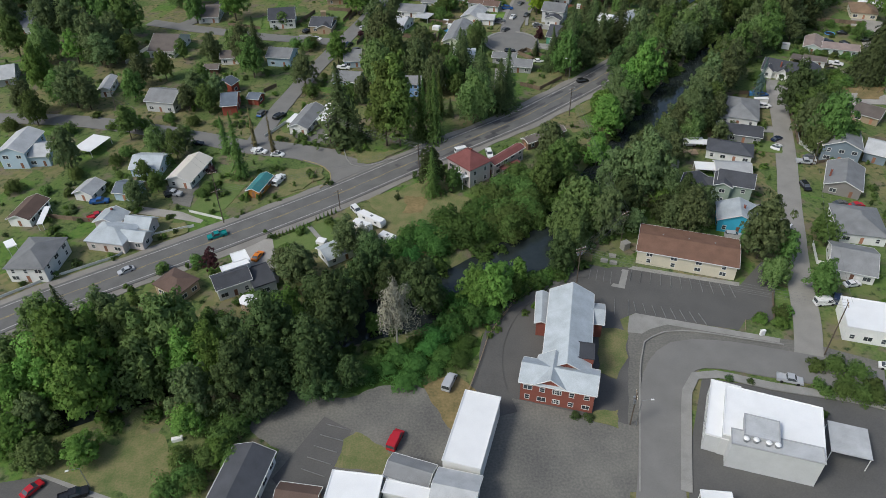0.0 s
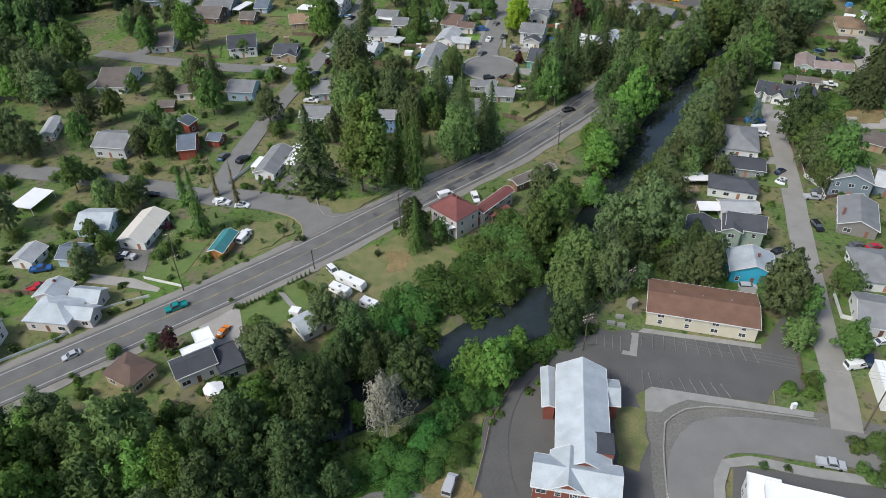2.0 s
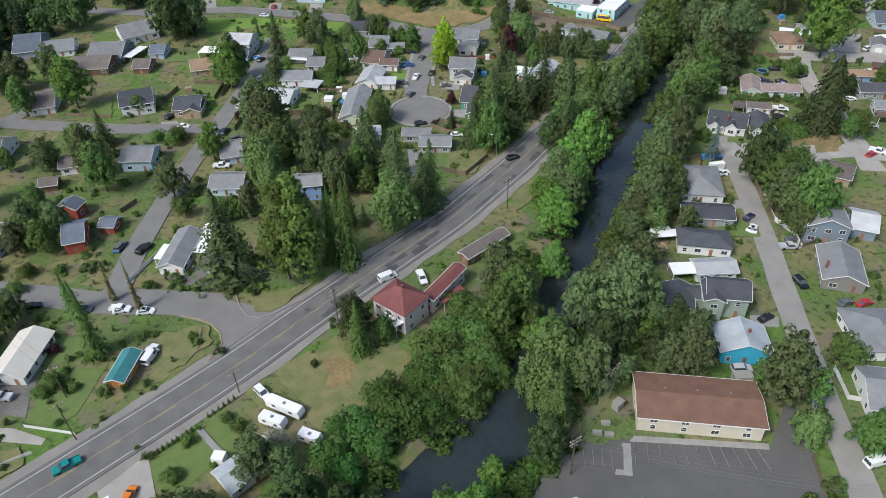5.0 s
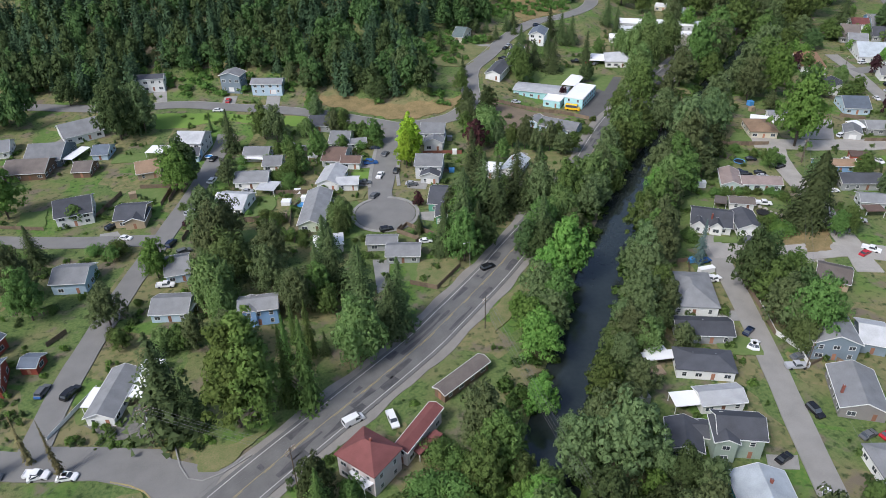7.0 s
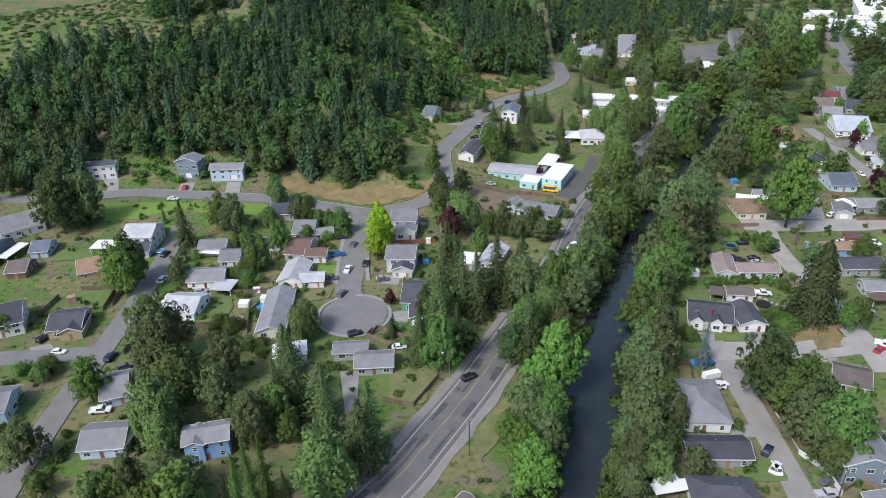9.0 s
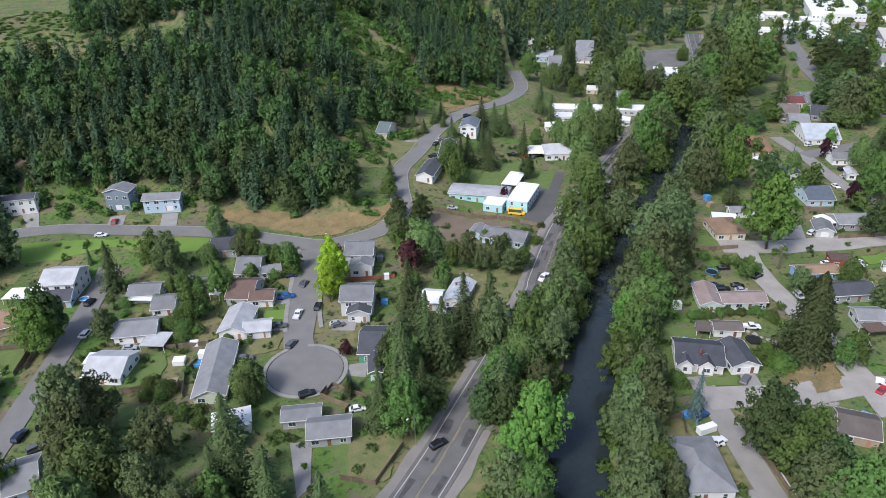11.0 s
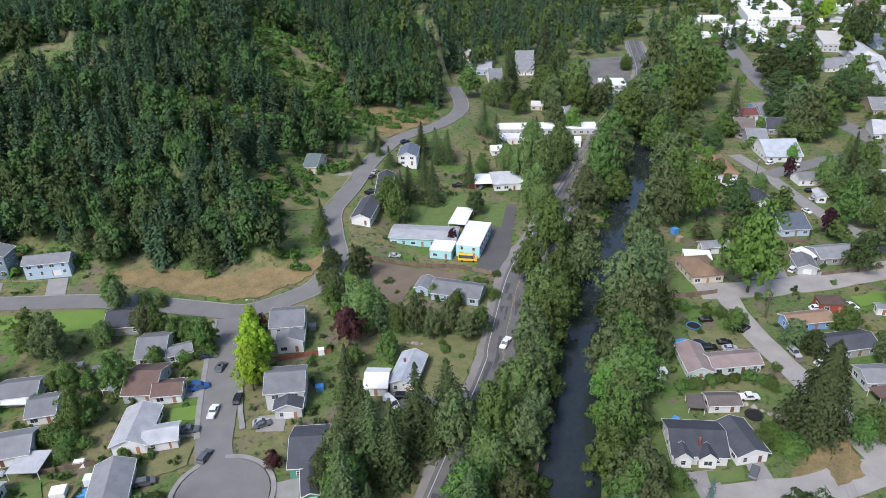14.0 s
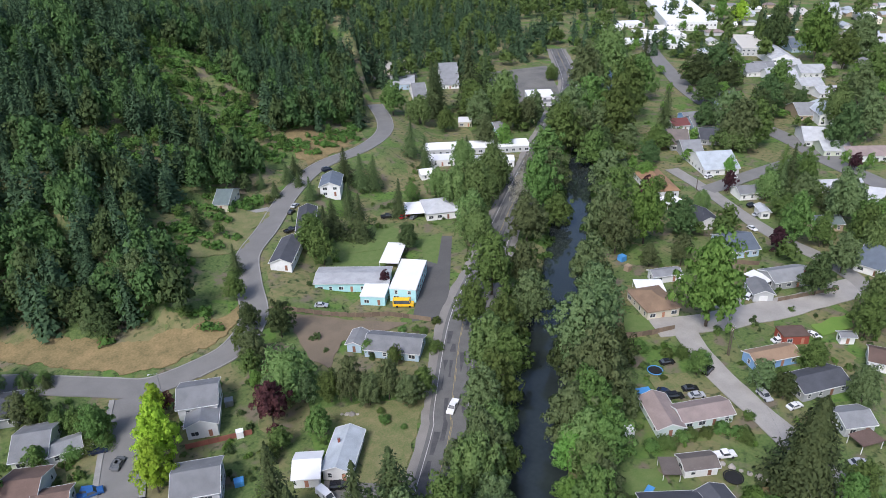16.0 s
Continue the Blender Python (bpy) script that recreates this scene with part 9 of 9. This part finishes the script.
bush("green", -76.1, 184.8, 2)
bush("green", -82.4, 231.5, 1.7)
bush("green", -92, 224.6, 2.5)
bush("green", -108.3, 210.4, 2.7)
bush("green", -110.5, 205.3, 2.4)
bush("green", -34.4, 212.1, 1.6)
bush("green", -47.6, 271.8, 1.3)
bush("green", -51.8, 255.7, 2.8)
bush("green", -56.6, 303.3, 3.5)
bush("green", -71.6, 275.1, 2)
bush("green", -83.1, 254, 1.8)
bush("green", -100.8, 235.5, 2.3)
bush("green", -91.1, 231.9, 2.6)
bush("green", -107.7, 229.8, 2.9)
bush("green", -120.5, 197.2, 2.6)
bush("green", -93.1, 204.5, 2.6)
bush("green", -130.2, 240.1, 1.8)
bush("green", -159.1, 232.5, 2.9)
bush("green", -70.6, 175, 1)
bush("green", -92, 192.4, 2.5)
bush("green", -62.6, 290.7, 2)
bush("green", -120.8, 230.5, 2)
bush("green", -138, 227, 2.3)
bush("purple", -76.5, 198.8, 1.6)
bush("green", -0.7, 342.4, 3.4)
bush("green", 1.1, 333.8, 2.4)
bush("green", 5.8, 336.3, 2.2)
bush("green", 24.1, 369.5, 2.1)
bush("green", 18.4, 350.3, 2.4)
bush("green", 8.5, 355, 2.2)
bush("green", -6.1, 306.2, 2.3)
bush("green", -4.4, 299.8, 2.2)
bush("green", -8.7, 313.2, 2.3)
bush("green", -19.1, 310.8, 2.1)
bush("green", 1.4, 316.2, 1.6)
bush("green", -9, 343.4, 1.6)
bush("green", -16.5, 356.1, 1.6)
bush("green", 19.6, 309.3, 1.8)
bush("green", 39.3, 287, 1.3)
bush("green", 44.8, 282.3, 1.9)
bush("green", 20.1, 288.4, 1.1)
bush("green", 16.4, 353.5, 2.4)
bush("green", 29.5, 372.1, 1.8)
bush("green", 35.4, 377.5, 2.2)
bush("green", 22.8, 288.5, 1.3)
bush("green", -15.7, 363.3, 2.4)
bush("green", -21.3, 368.2, 1.7)
bush("green", 3.2, 296.3, 2.2)
bush("green", -1.1, 295.6, 2)
bush("green", 3, 291.2, 2)
bush("green", 103.5, 328.8, 1.7)
bush("green", 104.5, 332.7, 1.2)
bush("green", 106.5, 323.9, 1)
bush("green", 37.5, 363.4, 3.3, 2.2)
bush("green", 40.9, 362, 2.8, 2.2)
bush("green", 33.8, 362.7, 2.1)
bush("green", 31.3, 397.9, 2.4, 2.5)
bush("green", 26.6, 399.9, 2.6, 2.5)
bush("green", 133.6, 358, 1.7)
bush("green", 128.5, 362.4, 1.5)
bush("green", 132.2, 360.3, 1.5)
bush("green", 140, 360.1, 1.7)
bush("green", 131.5, 348, 2.3)
bush("green", 24.7, 366.6, 2.9)
bush("green", 28.8, 364.6, 2.5)
bush("green", 33.7, 362, 2.5)

# ---- the wooded hill and the far woods ----
firs = [(*fir(24, 11, 1.0, 4.0, 0.38, 3, 0.19, 0.6)(sd)[0], 4.0) for sd in (51, 52, 53, 59)]
broad = [(*leafy(1.2, 1.3, 2.4, 30, 20, 0.135, 0.34)(sd)[0], 2.5) for sd in (54, 55, 56)]
low = [(*bush_build(0.8, 10, 16, 0.21)(sd), 1.4) for sd in (57, 58)]
rng = np.random.default_rng(4)


def clear_of_roads(x, y, gap):
    return all(float(to_line(np.float64(x), np.float64(y), ln)[0]) > gap for ln in (HILL_ROAD, MAIN, RIVER))


hill_firs, hill_broad, hill_olive, hill_low, hill_sapling = [], [], [], [], []
for gx in np.arange(-225, 242, 6.9):
    for gy in np.arange(385, 726, 6.9):
        x, y = gx + rng.uniform(-3.2, 3.2), gy + rng.uniform(-3.2, 3.2)
        d, sign, _ = to_line(np.float64(x), np.float64(y), HILL_ROAD)
        if sign < 0 or d < 11:
            continue
        bank = x > -15 and y < 508 and d < 20
        glade = (75 < x < 135 and d < 36 and y < 484) or (-63 < x < 12 and d < 31) or (150 < x < 200 and d < 27)
        scrub = noise.noise((x * 0.015, y * 0.015, 5.0))
        top = (x < -35 and y > 553 + 9 * math.sin(x * 0.06)) or (-35 <= x < 45 and 545 < y < 565)
        light = math.hypot((x - 130) / 25, (y - 563) / 52) < 1 + 0.5 * scrub or math.hypot((x - 80) / 30, (y - 508) / 13) < 1
        if bank or glade or top or light or (x > 73 and 73 < d < 127 and scrub > 0.3):
            if rng.random() < (0.2 if bank else 0.95 if light else 0.06 if top else 0.85):
                hill_low.append((x, y, rng.uniform(1.2, 3.0), rng.uniform(1.2, 3.2)))
                if light or glade:
                    hill_low.append((x + 3.1, y - 2.4, rng.uniform(1.6, 3.4), rng.uniform(1.6, 4.0)))
                    if rng.random() < (0.5 if light else 0.22):
                        hill_sapling.append((x - 2, y + 3, rng.uniform(2.0, 3.6), rng.uniform(4, 9)))
            continue
        if rng.random() < 0.35:
            hill_low.append((x + 3, y + 2, rng.uniform(1.5, 3.2), rng.uniform(1.5, 4.0)))
        k = rng.random() + noise.noise((x * 0.03, y * 0.03, 9.0)) * 0.8
        if k < 0.30 + 0.34 * min(1.0, d / 70):
            hill_firs.append((x, y, rng.uniform(3.8, 6.0), rng.uniform(13, 25)))
        elif k < 0.74:
            hill_broad.append((x, y, rng.uniform(3.8, 5.8), rng.uniform(12, 20)))
        else:
            hill_olive.append((x, y, rng.uniform(3.4, 5.4), rng.uniform(10, 18)))
woods("hill_firs", firs, hill_firs, HILL_NEEDLE, "dense dark fir wood on the hillside")
woods("hill_broadleaf_trees", broad, hill_broad, DARK, "dark broadleaf trees among the hillside firs")
woods("hill_light_trees", broad, hill_olive, HILL_LEAVES, "mid-green broadleaf trees on the hillside")
woods("hill_saplings", broad, hill_sapling, SAPLING, "fresh green saplings in the clearings of the hill")
west_firs, west_broad = [], []
for gx in np.arange(-260, -92, 7.4):
    for gy in np.arange(352, 500, 7.4):
        x, y = gx + rng.uniform(-3, 3), gy + rng.uniform(-3, 3)
        if y < 396 and x > -172 or x > -142 and y < 421 or x > -112 and y < 448 or float(to_line(np.float64(x), np.float64(y), HILL_ROAD)[0]) < 10 or math.hypot(x + 132, y - 408) < 14:
            continue
        if to_line(np.float64(x), np.float64(y), HILL_ROAD)[1] > 0:
            continue
        (west_firs if rng.random() < 0.4 else west_broad).append((x, y, rng.uniform(3.8, 5.8), rng.uniform(12, 22)))
woods("west_firs", firs, west_firs, HILL_NEEDLE, "dark fir wood behind the last houses")
woods("west_broadleaf_trees", broad, west_broad, HILL_LEAVES, "mid-green broadleaf wood behind the last houses")
meadow = []
for gx in np.arange(-180, 45, 5.2):
    for gy in np.arange(545, 700, 5.2):
        x, y = gx + rng.uniform(-2, 2), gy + rng.uniform(-2, 2)
        if (x < -35 and y > 553 or 545 < y < 565) and noise.noise((x * 0.03, y * 0.06, 2.0)) > -0.28:
            meadow.append((x, y, rng.uniform(1.3, 2.6), rng.uniform(0.5, 1.3)))
woods("hill_meadow", low, meadow, MEADOW_LEAVES, "thick bright green brush on the hilltop meadow")
woods("hill_scrub", low, hill_low, SAPLING, "low scrub and saplings on the hillside")

# shrubs, hedges and weeds in the gardens
plots = [(o.matrix_basis.translation.x, o.matrix_basis.translation.y) for o in scene.objects if o.type == "EMPTY" and o.get("category") in ("house", "building", "church", "hall", "vehicle")]
px, py = np.array([p[0] for p in plots]), np.array([p[1] for p in plots])
streets = [MAIN, RIVER, HILL_ROAD] + STREETS
garden, garden_dark, garden_light = [], [], []
while len(garden) + len(garden_dark) + len(garden_light) < 2600:
    k = rng.integers(len(plots))
    a, d = rng.uniform(0, 6.28), rng.uniform(7.2, 18)
    x, y = px[k] + math.cos(a) * d, py[k] + math.sin(a) * d
    if y < 115 or np.min(np.hypot(px - x, py - y)) < 6.2 or any(float(to_line(np.float64(x), np.float64(y), ln)[0]) < 6.6 for ln in streets) or (36 < x < 103 and y < 145) or math.hypot(x - 33, y - 304) < 14.5:
        continue
    for j in range(int(rng.integers(1, 4))):
        (garden, garden, garden_dark, garden_light)[int(rng.integers(4))].append((x + rng.uniform(-1.7, 1.7), y + rng.uniform(-1.7, 1.7), rng.uniform(0.35, 1.4), rng.uniform(0.4, 2.2)))
woods("garden_shrubs", low, garden, GREEN, "mixed green shrubs and hedges between the gardens")
woods("garden_flowers", low, garden_light, BRIGHT, "fresh light green garden plants and low shrubs")
woods("garden_hedges", low, garden_dark, DARK, "dark hedges and untrimmed shrubs between the gardens")
brambles = []
for i in range(900):
    k = rng.integers(len(RIVER) - 4)
    a, b = RIVER[k + 1], RIVER[k + 2]
    f, off = rng.random(), rng.uniform(6.0, 15.5) * rng.choice((-1, 1))
    n = math.hypot(b[0] - a[0], b[1] - a[1])
    brambles.append((a[0] + f * (b[0] - a[0]) - (b[1] - a[1]) / n * off, a[1] + f * (b[1] - a[1]) + (b[0] - a[0]) / n * off, rng.uniform(1.1, 2.6), rng.uniform(0.9, 3.0)))
brambles = [b for b in brambles if float(to_line(np.float64(b[0]), np.float64(b[1]), MAIN)[0]) > 7.8 and math.hypot(b[0] - 63, b[1] - 146) > 19]
woods("river_bank_brambles", low, brambles, WEED_LEAVES, "tangled green brambles covering the river banks")

far_firs, far_broad = [], []
for gx in np.arange(73, 1300, 12.5):
    for gy in np.arange(520, 1250, 12.5):
        x, y = gx + rng.uniform(-4, 4), gy + rng.uniform(-4, 4)
        d, sign, _ = to_line(np.float64(x), np.float64(y), HILL_ROAD)
        if x < 230 and sign > 0 and d < 180 and y < 726:
            continue
        ahead = y - 166 - (x - 34) * 0.1
        if x > 570 + (y - 520) * 0.9 and rng.random() < 0.72:
            continue
        if y < 630 and x > 205 + (y - 520) * 0.1 and x < 484:
            continue
        if x > 484 and y < 775 and rng.random() < 0.75:
            continue
        if not clear_of_roads(x, y, 8.5) or (y > 970 and rng.random() < 0.5):
            continue
        (far_firs if rng.random() < 0.68 - 0.4 * (x > 520) else far_broad).append((x, y, rng.uniform(3.9, 6.6), rng.uniform(14, 31)))
town = []
for i in range(480):
    x, y = rng.uniform(255, 640), rng.uniform(310, 760)
    if y > 470 + (x - 255) * 0.9 or y < 300 + (x - 300) * 0.2 or np.min(np.hypot(px - x, py - y)) < 7.5 or any(float(to_line(np.float64(x), np.float64(y), ln)[0]) < 8 for ln in streets):
        continue
    town.append((x, y, rng.uniform(1.9, 4.2), rng.uniform(4, 10)))
far_fir = [(*fir(16, 8, 1.0, 4.0, 0.3, 2, 0.3)(sd)[0], 4.0) for sd in (61, 62)]
far_leafy = [(*leafy(1.15, 1.4, 2.4, 24, 14, 0.18, 0.36)(sd)[0], 2.5) for sd in (63, 64)]
woods("town_trees", far_leafy, town[::2], GREEN, "garden trees between the houses of the far town")
woods("town_light_trees", far_leafy, town[1::2], BRIGHT, "light green garden trees between the far houses")
woods("far_firs", far_fir, far_firs, HILL_NEEDLE, "dark firs closing the far side of the valley")
woods("far_broadleaf_trees", far_leafy, [(x, y, r * 1.1, h * 0.7) for x, y, r, h in far_broad[::2]], GREEN, "broadleaf trees far across the valley")
for protos in (*TREES.values(), *BUSHES.values()):
    for ob in protos:
        for o in (*ob.children, ob):
            bpy.data.objects.remove(o)
for ob in CARS.values():
    for o in (*[q for c in ob.children for q in c.children], *ob.children, ob):
        bpy.data.objects.remove(o)
